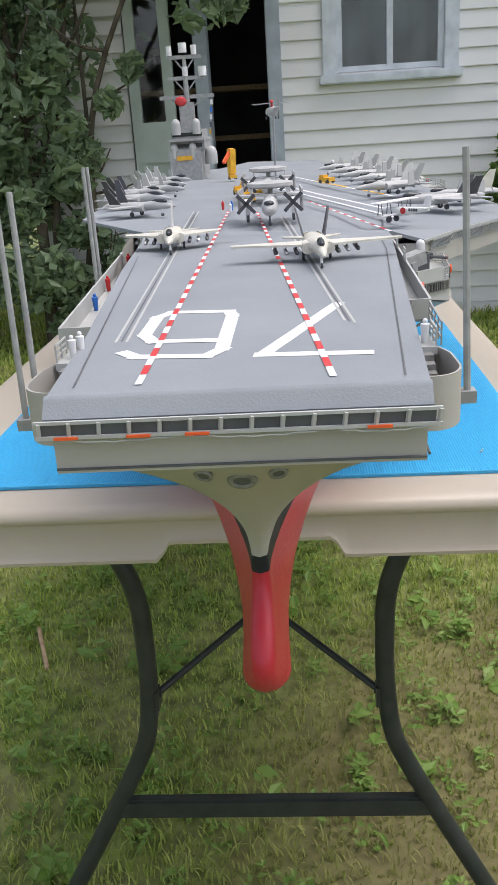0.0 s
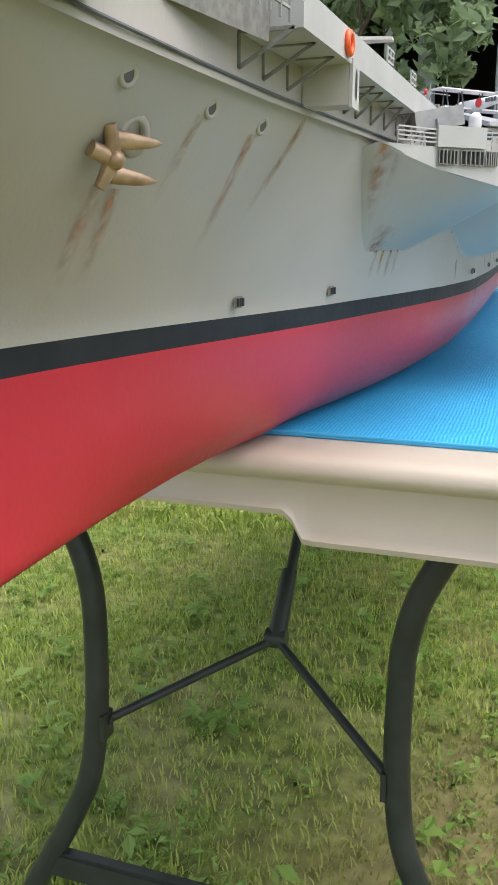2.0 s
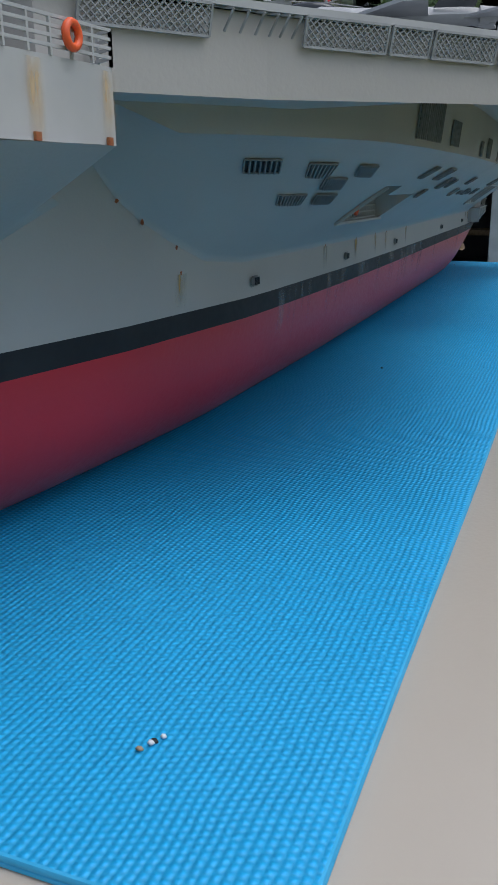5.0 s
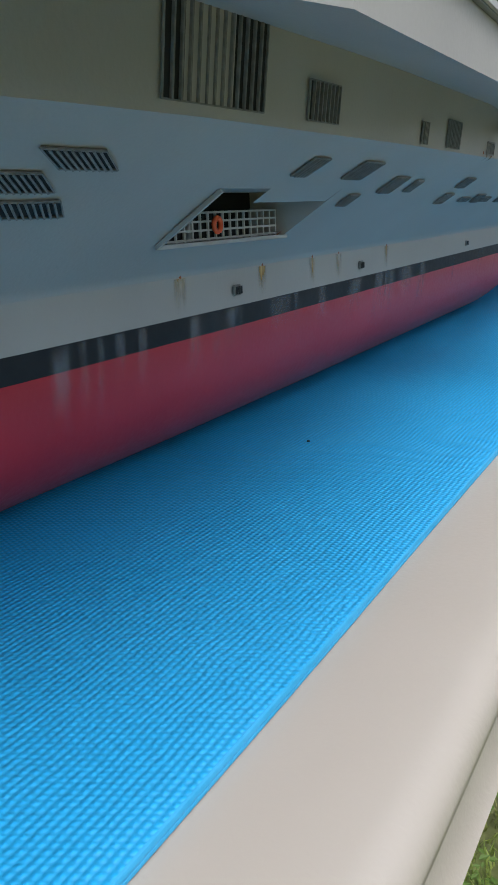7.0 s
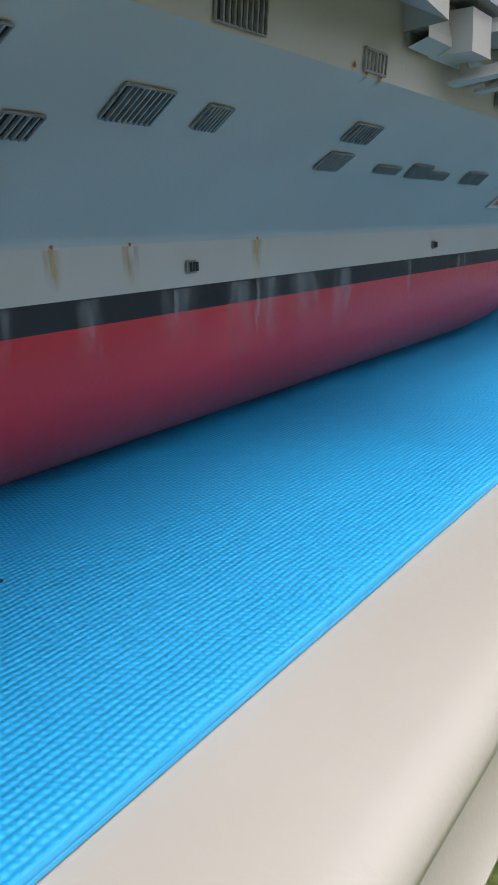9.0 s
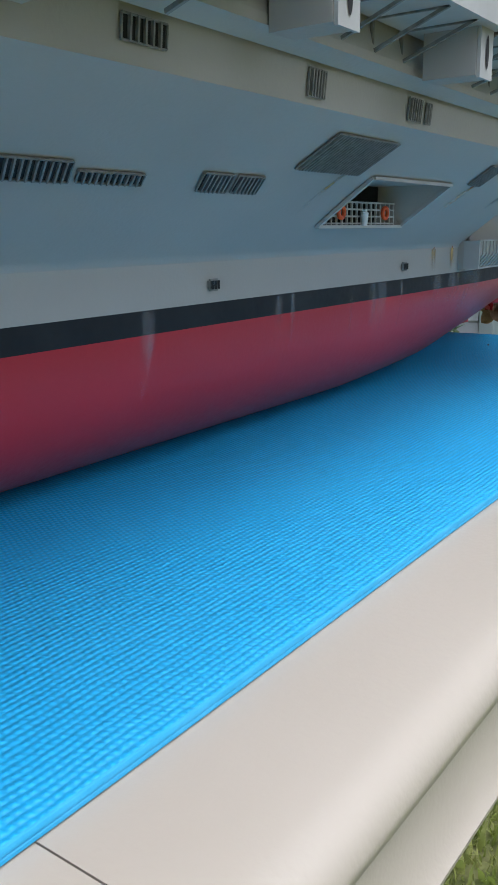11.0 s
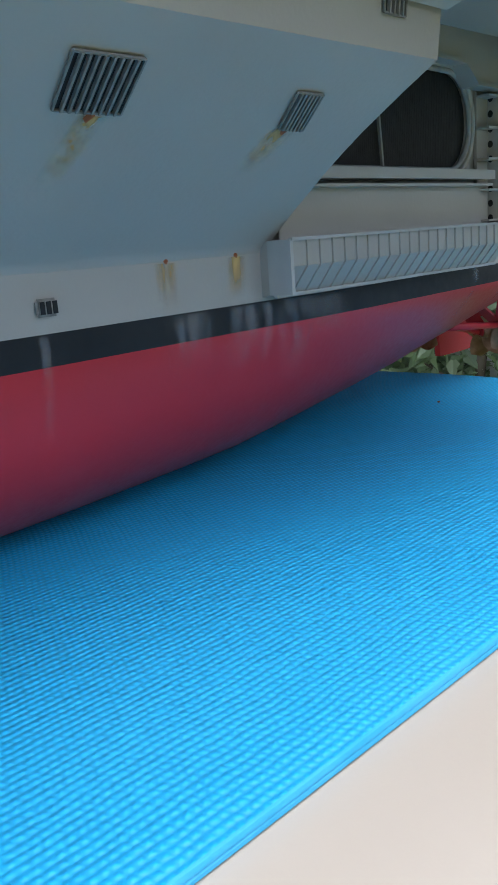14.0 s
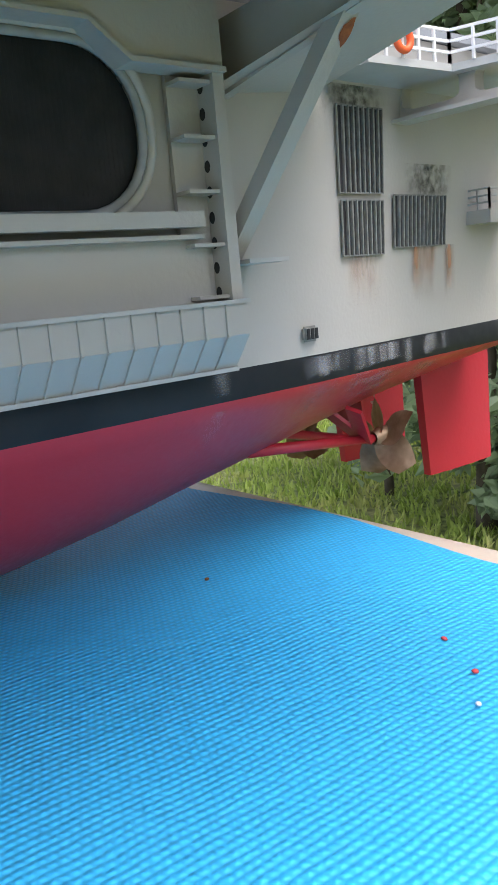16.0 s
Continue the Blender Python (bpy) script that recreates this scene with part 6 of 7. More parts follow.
def jet(label, span=0.084, length=0.118, body=M_JET, tail=M_JET, twin=True, folded=False, stores=True, swing=False, name="jet_fighter"):
    """A carrier jet, nose towards -y, wheels on z = 0."""
    ob = thing(name, label, "model aircraft", group="aircraft on the deck", world_space=False)
    L, zc = length, 0.0125
    bm = bmesh.new()
    fuselage(bm, [(-0.5 * L, 0.0004, 0.0004, zc), (-0.44 * L, 0.0022, 0.0023, zc), (-0.34 * L, 0.0040, 0.0042, zc + 0.0008), (-0.22 * L, 0.0050, 0.0058, zc + 0.0014), (-0.08 * L, 0.0085, 0.0056, zc), (0.15 * L, 0.0095, 0.0050, zc),
                  (0.33 * L, 0.0085, 0.0042, zc), (0.44 * L, 0.0065, 0.0032, zc)])
    for s in (1, -1):
        tube(bm, [(s * 0.0082, -0.10 * L, zc - 0.0012), (s * 0.0082, 0.05 * L, zc - 0.0012)], [0.0046, 0.0046], 8)
        tube(bm, [(s * 0.0044, 0.40 * L, zc), (s * 0.0044, 0.47 * L, zc)], [0.0040, 0.0030], 8)
    part("fuselage", bm, body, ob, "", True, 45)
    bm = bmesh.new()
    ball(bm, (0, -0.27 * L, zc + 0.0058), 0.0030, 0.0125, 0.0034)
    part("canopy", bm, M_CANOPY, ob, "dark glazed canopy", True)
    half = span / 2
    for s in (1, -1):
        bm = bmesh.new()
        if swing:
            pts = [(s * 0.008, -0.06 * L), (s * half, 0.06 * L), (s * half, 0.105 * L), (s * 0.010, 0.13 * L)]
        else:
            pts = [(s * 0.008, -0.10 * L), (s * (half if not folded else half * 0.62), 0.10 * L), (s * (half if not folded else half * 0.62), 0.19 * L), (s * 0.009, 0.20 * L)]
        prism(bm, pts if s > 0 else pts[::-1], zc - 0.0004, zc + 0.0012)
        if folded:
            x = s * half * 0.62
            upright(bm, 0.10 * L, 0.19 * L, x, zc, zc + 0.016, 0.0, 0.07 * L, -s * 0.002)
        part("wing", bm, body, ob)
        bm = bmesh.new()
        prism(bm, [(s * 0.006, 0.33 * L), (s * 0.0245, 0.45 * L), (s * 0.0245, 0.49 * L), (s * 0.006, 0.46 * L)], zc - 0.0015, zc - 0.0004)
        part("tailplane", bm, body, ob)
        if twin:
            bm = bmesh.new()
            upright(bm, 0.22 * L, 0.38 * L, s * 0.0085, zc + 0.003, zc + 0.0235, 0.045 * L, 0.075 * L, s * 0.005)
            part("fin", bm, tail, ob, "dark tail fin" if tail is M_JETDARK else "")
    if not twin:
        bm = bmesh.new()
        upright(bm, 0.20 * L, 0.42 * L, 0, zc + 0.003, zc + 0.026, 0.05 * L, 0.08 * L)
        part("fin", bm, tail, ob)
    for x, y, r in ((0.0, -0.30 * L, 0.0021), (0.0105, 0.06 * L, 0.0031), (-0.0105, 0.06 * L, 0.0031)):
        g = part("landing_gear", bmesh_of(lambda bm: tube(bm, [(x, y, r), (x * 0.8, y + 0.001, zc - 0.002)], 0.0010, 8)), M_WHITE, ob, "white landing gear leg")
        part("tyre", bmesh_of(lambda bm: wheel(bm, x, y, r)), M_JETDARK, g, "black tyre", True, 40)
    if stores:
        for s in (1, -1):
            for k, x in enumerate((0.016, 0.024, 0.032)):
                if x < half * (0.62 if folded else 1) - 0.004:
                    bm = bmesh.new()
                    y = 0.05 * L + 0.004 * k
                    tube(bm, [(s * x, y - 0.014, zc - 0.0052), (s * x, y - 0.011, zc - 0.0052), (s * x, y + 0.013, zc - 0.0052)], [0.0003, 0.0018, 0.0016], 8)
                    bar(bm, (s * x, y, zc - 0.004), (s * x, y, zc), 0.0010, 0.006, (0, 1, 0))
                    part("store", bm, M_WHITE if k == 1 else M_DARKGREY, ob, "bomb or missile under the wing", True, 40)
    return ob


def twin_prop():
    ob = thing("radar_plane", "grey twin-propeller radar plane with folded wings and dome", "model aircraft", group="aircraft on the deck", world_space=False)
    zc, L = 0.019, 0.12
    bm = bmesh.new()
    fuselage(bm, [(-0.5 * L, 0.002, 0.002, zc - 0.002), (-0.46 * L, 0.006, 0.006, zc - 0.001), (-0.38 * L, 0.0085, 0.0095, zc), (0.1 * L, 0.0085, 0.0098, zc), (0.42 * L, 0.003, 0.004, zc + 0.004)])
    part("fuselage", bm, M_JET, ob, "", True, 40)
    part("canopy", bmesh_of(lambda bm: ball(bm, (0, -0.445 * L, zc + 0.0045), 0.0055, 0.005, 0.003)), M_CANOPY, ob, "dark cockpit windows", True)
    part("wing", bmesh_of(lambda bm: prism(bm, [(-0.036, -0.014), (0.036, -0.014), (0.036, 0.010), (-0.036, 0.010)], zc + 0.0085, zc + 0.0105)), M_JET, ob)
    part("wing_outer", bmesh_of(lambda bm: (bar(bm, (0.036, 0.0, zc + 0.002), (0.034, 0.07, zc + 0.002), 0.0016, 0.024, (0, 0, 1)), bar(bm, (-0.036, 0.0, zc + 0.002), (-0.034, 0.07, zc + 0.002), 0.0016, 0.024, (0, 0, 1)))), M_JET, ob, "wing folded back")
    bm = bmesh.new()
    tube(bm, [(0, 0.015, zc + 0.016), (0, 0.015, zc + 0.018), (0, 0.015, zc + 0.0215), (0, 0.015, zc + 0.023)], [0.020, 0.0262, 0.0262, 0.018], 28)
    tube(bm, [(0, 0.015, zc + 0.008), (0, 0.015, zc + 0.017)], 0.003, 8)
    part("radar_dome", bm, M_JET, ob, "round flat radar dome", True, 35)
    for s in (1, -1):
        n = part("engine", bmesh_of(lambda bm: tube(bm, [(s * 0.0255, -0.030, zc + 0.003), (s * 0.0255, -0.024, zc + 0.003), (s * 0.0255, 0.012, zc + 0.003)], [0.002, 0.0048, 0.0040], 10)), M_WHITE, ob, "white engine housing", True, 40)
        for k in range(4):
            a = math.pi / 4 + k * math.pi / 2
            part("propeller_blade", bmesh_of(lambda bm: bar(bm, (s * 0.0255, -0.0305, zc + 0.003), (s * 0.0255 + 0.0135 * math.cos(a), -0.0305, zc + 0.003 + 0.0135 * math.sin(a)), 0.0038, 0.0009, (0, 1, 0))), M_JETDARK, n, "black propeller blade")
        g = part("landing_gear", bmesh_of(lambda bm: bar(bm, (s * 0.0255, -0.005, 0.003), (s * 0.0255, -0.004, zc), 0.0045, 0.003)), M_WHITE, ob, "white landing gear leg")
        part("tyre", bmesh_of(lambda bm: wheel(bm, s * 0.0255, -0.005, 0.0042, 0.003)), M_JETDARK, g, "black tyre", True, 40)
        part("fin", bmesh_of(lambda bm: upright(bm, 0.045, 0.058, s * 0.022, zc, zc + 0.018, 0.002, 0.010)), M_JET, ob)
    part("tailplane", bmesh_of(lambda bm: box(bm, -0.023, 0.023, 0.046, 0.057, zc + 0.006, zc + 0.0075)), M_JET, ob)
    part("nose_wheel", bmesh_of(lambda bm: (wheel(bm, 0, -0.048, 0.0028, 0.003), tube(bm, [(0, -0.048, 0.003), (0, -0.047, zc - 0.006)], 0.001, 8))), M_JETDARK, ob, "black nose wheel")
    return ob


def biplane():
    ob = thing("biplane", "small white biplane with a red disc on its side", "model aircraft", group="aircraft on the deck", world_space=False)
    zc = 0.012
    bm = bmesh.new()
    fuselage(bm, [(-0.026, 0.003, 0.003, zc), (-0.02, 0.0042, 0.0048, zc), (0.0, 0.0040, 0.0048, zc), (0.035, 0.0014, 0.0022, zc + 0.003)])
    part("fuselage", bm, M_WHITE, ob, "white fuselage", True, 40)
    for z, h in ((zc - 0.003, 0.032), (zc + 0.0105, 0.036)):
        part("wing", bmesh_of(lambda bm: box(bm, -h, h, -0.016, -0.003, z, z + 0.0010)), M_WHITE, ob)
    for s in (1, -1):
        for x in (0.010, 0.026):
            part("wing_strut", bmesh_of(lambda bm: (bar(bm, (s * x, -0.013, zc - 0.003), (s * (x + 0.001), -0.011, zc + 0.0105), 0.0008), bar(bm, (s * x, -0.006, zc - 0.003), (s * (x + 0.001), -0.008, zc + 0.0105), 0.0008))), M_DARKGREY, ob)
        disc = bmesh.new()
        disc.faces.new([disc.verts.new((s * 0.0040, 0.004 + 0.0036 * math.cos(a), zc + 0.001 + 0.0036 * math.sin(a))) for a in np.linspace(0, 2 * math.pi, 16, endpoint=False)])
        part("red_disc", disc, M_REDMARK, ob, "red disc", solid=False)
        for k in range(4):
            part("lettering_bar", bmesh_of(lambda bm: box(bm, s * 0.0033 - 0.0004, s * 0.0033 + 0.0004, 0.011 + 0.0030 * k, 0.0130 + 0.0030 * k, zc + 0.0005, zc + 0.0035)), M_DARKGREY, ob)
    part("fin", bmesh_of(lambda bm: upright(bm, 0.026, 0.036, 0, zc + 0.003, zc + 0.0165, 0.002, 0.007)), M_WHITE, ob)
    part("tailplane", bmesh_of(lambda bm: box(bm, -0.012, 0.012, 0.028, 0.036, zc + 0.004, zc + 0.0050)), M_WHITE, ob)
    part("landing_gear", bmesh_of(lambda bm: (wheel(bm, 0.007, -0.012, 0.0035), wheel(bm, -0.007, -0.012, 0.0035), bar(bm, (0.007, -0.012, 0.0035), (0.002, -0.010, zc), 0.0010), bar(bm, (-0.007, -0.012, 0.0035), (-0.002, -0.010, zc), 0.0010))), M_JETDARK, ob, "black wheels")
    return ob


def helicopter():
    ob = thing("helicopter", "grey model helicopter with long rotor blades", "model aircraft", group="aircraft on the deck", world_space=False)
    zc = 0.015
    bm = bmesh.new()
    fuselage(bm, [(-0.040, 0.003, 0.003, zc - 0.002), (-0.034, 0.0078, 0.0085, zc), (0.01, 0.0085, 0.0098, zc), (0.022, 0.004, 0.004, zc + 0.004), (0.055, 0.002, 0.003, zc + 0.006)])
    part("fuselage", bm, M_JET, ob, "", True, 40)
    part("canopy", bmesh_of(lambda bm: ball(bm, (0, -0.033, zc + 0.003), 0.0066, 0.006, 0.005)), M_CANOPY, ob, "dark cockpit windows", True)
    part("tail_fin", bmesh_of(lambda bm: upright(bm, 0.045, 0.056, 0, zc + 0.006, zc + 0.022, 0.004, 0.008)), M_JET, ob)
    rotor = part("rotor_head", bmesh_of(lambda bm: (tube(bm, [(0, -0.008, zc + 0.008), (0, -0.008, zc + 0.018)], 0.0022, 8), ball(bm, (0, -0.008, zc + 0.019), 0.004))), M_REDMARK, ob, "red rotor head", True, 50)
    for k in range(4):
        a = 0.5 + k * math.pi / 2
        part("rotor_blade", bmesh_of(lambda bm: bar(bm, (0, -0.008, zc + 0.017), (0.054 * math.cos(a), -0.008 + 0.054 * math.sin(a), zc + 0.0150), 0.0030, 0.0008)), M_JET, rotor)
    for x, y in ((0.010, -0.018), (-0.010, -0.018), (0.0, 0.045)):
        part("tyre", bmesh_of(lambda bm: (wheel(bm, x, y, 0.0030), bar(bm, (x, y, 0.003), (x * 0.6, y, zc), 0.0012))), M_JETDARK, ob, "black wheel")
    return ob


def deck_at(x, y):
    """The deck's height, which falls towards the edge of the angled part."""
    return DECK + 0.0004 - (0.0085 * max(0, min(1, (x - 0.16) / 0.14)) if y > 0.2 else 0)


def set_on_deck(ob, x, y, turn, size=1.06):
    x, y = plan(x, y)
    ob.matrix_basis = pose(x, y, deck_at(x, y), 0, 0, turn) @ Matrix.Scale(size, 4)
    return ob


def another(ob, x, y, turn):
    x, y = plan(x, y)
    return copy_thing(ob, pose(x, y, deck_at(x, y), 0, 0, turn) @ Matrix.Scale(1.06, 4))


f14 = set_on_deck(jet("cream-grey swing-wing jet fighter on the catapult track", 0.134, 0.128, M_JETTAN, M_JETDARK, swing=True), 0.08, -0.0073, 3)
a7 = set_on_deck(jet("pale grey attack jet with many bombs under its wings", 0.086, 0.112, M_JETTAN, M_JET, twin=False), -0.0585, 0.0882, 5)
raptor = set_on_deck(jet("grey jet fighter with dark twin tails near the deck edge", 0.088, 0.118, M_JET, M_JETDARK, stores=False), 0.2536, 0.4067, -78)
folded = set_on_deck(jet("light grey jet fighter with folded wings parked in a row", 0.084, 0.112, M_LIGHT, M_LIGHT, folded=True, stores=False), 0.2356, 0.704, -55)
for x, y, a in ((0.2218, 0.8102, -55), (0.2069, 0.9163, -55), (0.1899, 1.0225, -55), (0.1719, 1.1287, -55), (0.2143, 0.6085, -60), (-0.1519, 0.704, 55), (-0.1604, 0.8314, 55), (-0.1626, 0.9588, 55)):
    another(folded, x, y, a)
dark_tail = set_on_deck(jet("grey jet fighter with one dark fin parked at the deck edge", 0.084, 0.115, M_JET, M_JETDARK, stores=False), -0.1392, 0.4014, 62)
for x, y, a in ((-0.1626, 0.5235, 60), (-0.1785, 0.6403, 58)):
    another(dark_tail, x, y, a)
tan = set_on_deck(jet("tan and grey single-fin jet at the deck edge", 0.080, 0.110, M_JET, M_JETTAN, twin=False, folded=True, stores=False), 0.2993, 0.4917, -70)
e2 = set_on_deck(twin_prop(), 0.0355, 0.2953, 0)
another(e2, 0.0286, 0.5766, 0)
bi = set_on_deck(biplane(), 0.186, 0.250, -132, 1.0)
heli = helicopter()
heli.matrix_basis = pose(0.0392, 1.01, 1.088, 0, 0, -165) @ Matrix.Scale(0.95, 4)
part("display_rod", bmesh_of(lambda bm: tube(bm, [(0, 0, 0.008), (0, 0, (DECK - 1.088) / 0.95)], 0.0022, 8)), M_MASTGREY, heli, "thin grey rod that holds it over the deck")


def tractor(name, label, mat):
    ob = thing(name, label, "model vehicle", group="deck vehicles", world_space=False)
    part("body", bmesh_of(lambda bm: (box(bm, -0.007, 0.007, -0.012, 0.012, 0.003, 0.009), box(bm, -0.006, 0.006, 0.002, 0.011, 0.009, 0.013))), mat, ob, "yellow body")
    for x in (-0.0065, 0.0065):
        for y in (-0.008, 0.008):
            part("tyre", bmesh_of(lambda bm: wheel(bm, x, y, 0.0032, 0.002)), M_JETDARK, ob, "black tyre", True, 40)
    return ob


tug = set_on_deck(tractor("tow_tractor", "small yellow tow tractor on the deck", M_YELLOW), -0.0203, 0.6828, 20)
for x, y, a in ((0.0073, 0.6297, 80), (-0.0097, 0.7889, 60), (0.0179, 0.7465, 10), (-0.0033, 0.5341, 30), (0.1283, 0.8526, 45)):
    another(tug, x, y, a)
crane = set_on_deck(tractor("deck_crane", "orange and yellow mobile crane beside the island", M_YELLOW), -0.0511, 1.0862, 15)
part("mast", bmesh_of(lambda bm: bar(bm, (0, 0.004, 0.012), (0.001, 0.0, 0.060), 0.012, 0.016)), M_YELLOW, crane, "yellow lift mast")
part("boom", bmesh_of(lambda bm: bar(bm, (0, 0.0, 0.058), (-0.020, -0.018, 0.034), 0.006)), M_ORANGE, crane, "orange boom")


def figure(label, mat, h=0.0125):
    bm = bmesh.new()
    tube(bm, [(0, 0, 0), (0, 0, h * 0.45), (0, 0, h * 0.8), (0, 0, h * 0.85)], [0.0016, 0.0020, 0.0024, 0.0008], 8)
    ball(bm, (0, 0, h * 0.92), 0.0013)
    ob = part("crew_figurine", bm, mat, None, label, True, 50)
    return tagged(ob, label, "figurine", "crew figurines")


def put(ob, x, y, z):
    ob.matrix_basis = pose(x, y, z)
    return ob


white_fig = put(figure("tiny white crew figurine standing on the deck edge", M_WHITE), 0.1400, -0.318, 0.968)
copy_thing(white_fig, pose(-0.0450, -0.317, 0.968))
copy_thing(white_fig, pose(-0.0425, -0.309, 0.968))
copy_thing(white_fig, pose(-0.012, 0.42, DECK))
copy_thing(white_fig, pose(-0.0985, 0.09, 0.9560))
red_fig = put(figure("tiny red-shirted crew figurine on the walkway", M_REDFIG), 0.164, 0.055, 0.9560)
copy_thing(red_fig, pose(-0.083, -0.05, 0.9560))
copy_thing(red_fig, pose(-0.025, 0.46, DECK))
copy_thing(red_fig, pose(-0.0895, 0.08, 0.9560))
blue_fig = put(figure("tiny blue-shirted crew figurine on the walkway", M_BLUEFIG), 0.158, 0.0, 0.9560)
copy_thing(blue_fig, pose(-0.076, -0.13, 0.9560))
copy_thing(blue_fig, pose(-0.012, 0.45, DECK))
sitter = put(figure("tiny white crew figurine standing behind a railing", M_WHITE, 0.0098), 0.2005, 1.236, 0.8745)
copy_thing(sitter, pose(0.1990, 0.508, 0.8765))


# ---- table, mat ----
TX, TY0, TY1, TW = 0.0, -0.02, 1.80, 0.38
table = thing("folding_table", "pale beige plastic folding table with dark steel legs on grass", "table", (TX, 0.9, 0))


def table_half(y0, y1, outer):
    """One half of the top: rounded outer rim with a deep skirt that is cut away in the middle of the end."""
    bm = bmesh.new()
    r = 0.06
    xs = TW
    # outline from the seam round the outer end
    end, seam = (y0, y1) if outer < 0 else (y1, y0)
    s = -1 if outer < 0 else 1
    pts = [(-xs, seam)]
    for k in range(9):
        a = radians(90 * k / 8)
        pts.append((-xs + r - r * math.cos(a), end - s * r + s * r * math.sin(a)))
    for x in np.linspace(-xs + r, xs - r, 90)[1:-1]:
        pts.append((x, end))
    for k in range(9):
        a = radians(90 * k / 8)
        pts.append((xs - r + r * math.sin(a), end - s * r + s * r * math.cos(a)))
    pts.append((xs, seam))

    def inset(p, d):
        x, y = p
        cx, cy = math.copysign(xs - r, x), end - s * r
        if abs(y - seam) < 1e-6:
            return math.copysign(abs(x) - d, x), y
        if abs(x) <= xs - r + 1e-6:
            return x, end - s * d
        return cx + (x - cx) * (r - d) / r, cy + (y - cy) * (r - d) / r

    def skirt(p):
        if abs(p[1] - end) < 1e-6:
            d = abs(p[0] - 0.0195)
            t = max(0, min(1, (d - 0.080) / 0.0135))
            return 0.6970 - 0.0200 * t * t * (3 - 2 * t)
        return 0.677
    prof = [(0.030, 0.7400), (0.015, 0.7399), (0.0075, 0.7388), (0.0028, 0.7358), (0.0005, 0.7305), (0.0008, 0.7262), (0.0045, 0.7232), (0.0078, 0.7212), (0.0080, 0.7180), (0.0070, None), (0.0030, -0.0035), (0.0040, -0.0075), (0.010, -0.0085)]
    rows = []
    for d, z in prof:
        row = []
        for p in pts:
            x, y = inset(p, d)
            zz = z if (z is not None and z > 0.5) else (skirt(p) + 0.010 if z is None else skirt(p) + 0.0085 + z)
            row.append((x + TX, y, zz))
        rows.append(row)
    loft(bm, rows)
    top = rows[0]
    n = len(top)
    for i in range(n // 2):                                # the flat top
        a, b, c, d = top[i], top[i + 1], top[n - 2 - i], top[n - 1 - i]
        if i + 1 >= n - 2 - i:
            break
        quad(bm, a, b, c, d)
    seam_pts = [(x, seam, 0.740) for x in (-xs + 0.03, xs - 0.03)]
    quad(bm, (seam_pts[0][0], seam, 0.740), (seam_pts[1][0], seam, 0.740), (seam_pts[1][0], seam, 0.700), (seam_pts[0][0], seam, 0.700))
    quad(bm, (-xs + 0.012, y0 + 0.012, 0.712), (xs - 0.012, y0 + 0.012, 0.712), (xs - 0.012, y1 - 0.012, 0.712), (-xs + 0.012, y1 - 0.012, 0.712))
    bmesh.ops.remove_doubles(bm, verts=bm.verts, dist=1e-6)
    return part("table_top_half", bm, M_TABLE, table, "moulded beige plastic top", True, 50, solid=False)


SEAM = 0.8605
table_half(TY0, SEAM - 0.0003, -1)
table_half(SEAM + 0.0003, TY1, 1)


def leg_frame(yt, s):
    """A bent-tube leg frame; s: the way its foot leans along the table."""
    yf = lambda z: yt + s * 0.03 * (1 - z / 0.66)
    cx = 0.0165
    for m in (-1, 1):
        p = [(cx + m * 0.218, 0.700), (cx + m * 0.196, 0.660), (cx + m * 0.174, 0.620), (cx + m * 0.158, 0.585), (cx + m * 0.1495, 0.550), (cx + m * 0.1468, 0.512), (cx + m * 0.1470, 0.435), (cx + m * 0.155, 0.362),
             (cx + m * 0.174, 0.312), (cx + m * 0.217, 0.228), (cx + m * 0.270, 0.128), (cx + m * 0.332, 0.012)]
        bm = bmesh.new()
        tube(bm, smooth_path([(x, yf(z), z) for x, z in p], 5), 0.0118, 14)
        leg = part("leg", bm, M_STEEL, table, "bent dark steel tube leg", True, 50)
        part("foot_cap", bmesh_of(lambda bm: tube(bm, [(cx + m * 0.3385, yf(0), 0.0), (cx + m * 0.322, yf(0.03), 0.03)], 0.0140, 12)), M_JETDARK, leg, "black foot cap", True, 50)
    bm = bmesh.new()
    z = 0.247
    box(bm, cx - 0.209, cx + 0.209, yf(z) - 0.008, yf(z) + 0.008, z - 0.016, z + 0.014)
    bmesh.ops.bevel(bm, geom=bm.edges, offset=0.003, segments=2, affect="EDGES")
    part("crossbar", bm, M_STEEL, table, "flat dark steel crossbar", True, 40)
    back = -s                                              # the braces run inwards, under the table
    hub = (0.0125, yt + back * 0.122, 0.4640)
    for m in (-1, 1):
        brace = part("brace", bmesh_of(lambda bm: tube(bm, [(cx + m * 0.1385, yf(0.416) + back * 0.006, 0.416), hub], 0.0046, 10)), M_STEEL, table, "slim steel brace", True, 50)
        part("brace_bracket", bmesh_of(lambda bm: (box(bm, cx + m * 0.1375 - 0.0025, cx + m * 0.1375 + 0.0025, yf(0.41) - 0.009, yf(0.41) + 0.010, 0.400, 0.427),
                                                   tube(bm, [(cx + m * 0.1330, yf(0.416) + back * 0.004, 0.416), (cx + m * 0.1430, yf(0.416) + back * 0.004, 0.416)], 0.0042, 10))), M_STEEL, brace, "small bolted bracket", True, 40)
    up = part("stay", bmesh_of(lambda bm: tube(bm, [hub, (0.0150, hub[1] + back * 0.205, 0.700)], 0.0058, 10)), M_STEEL, table, "steel stay up to the top", True, 50)
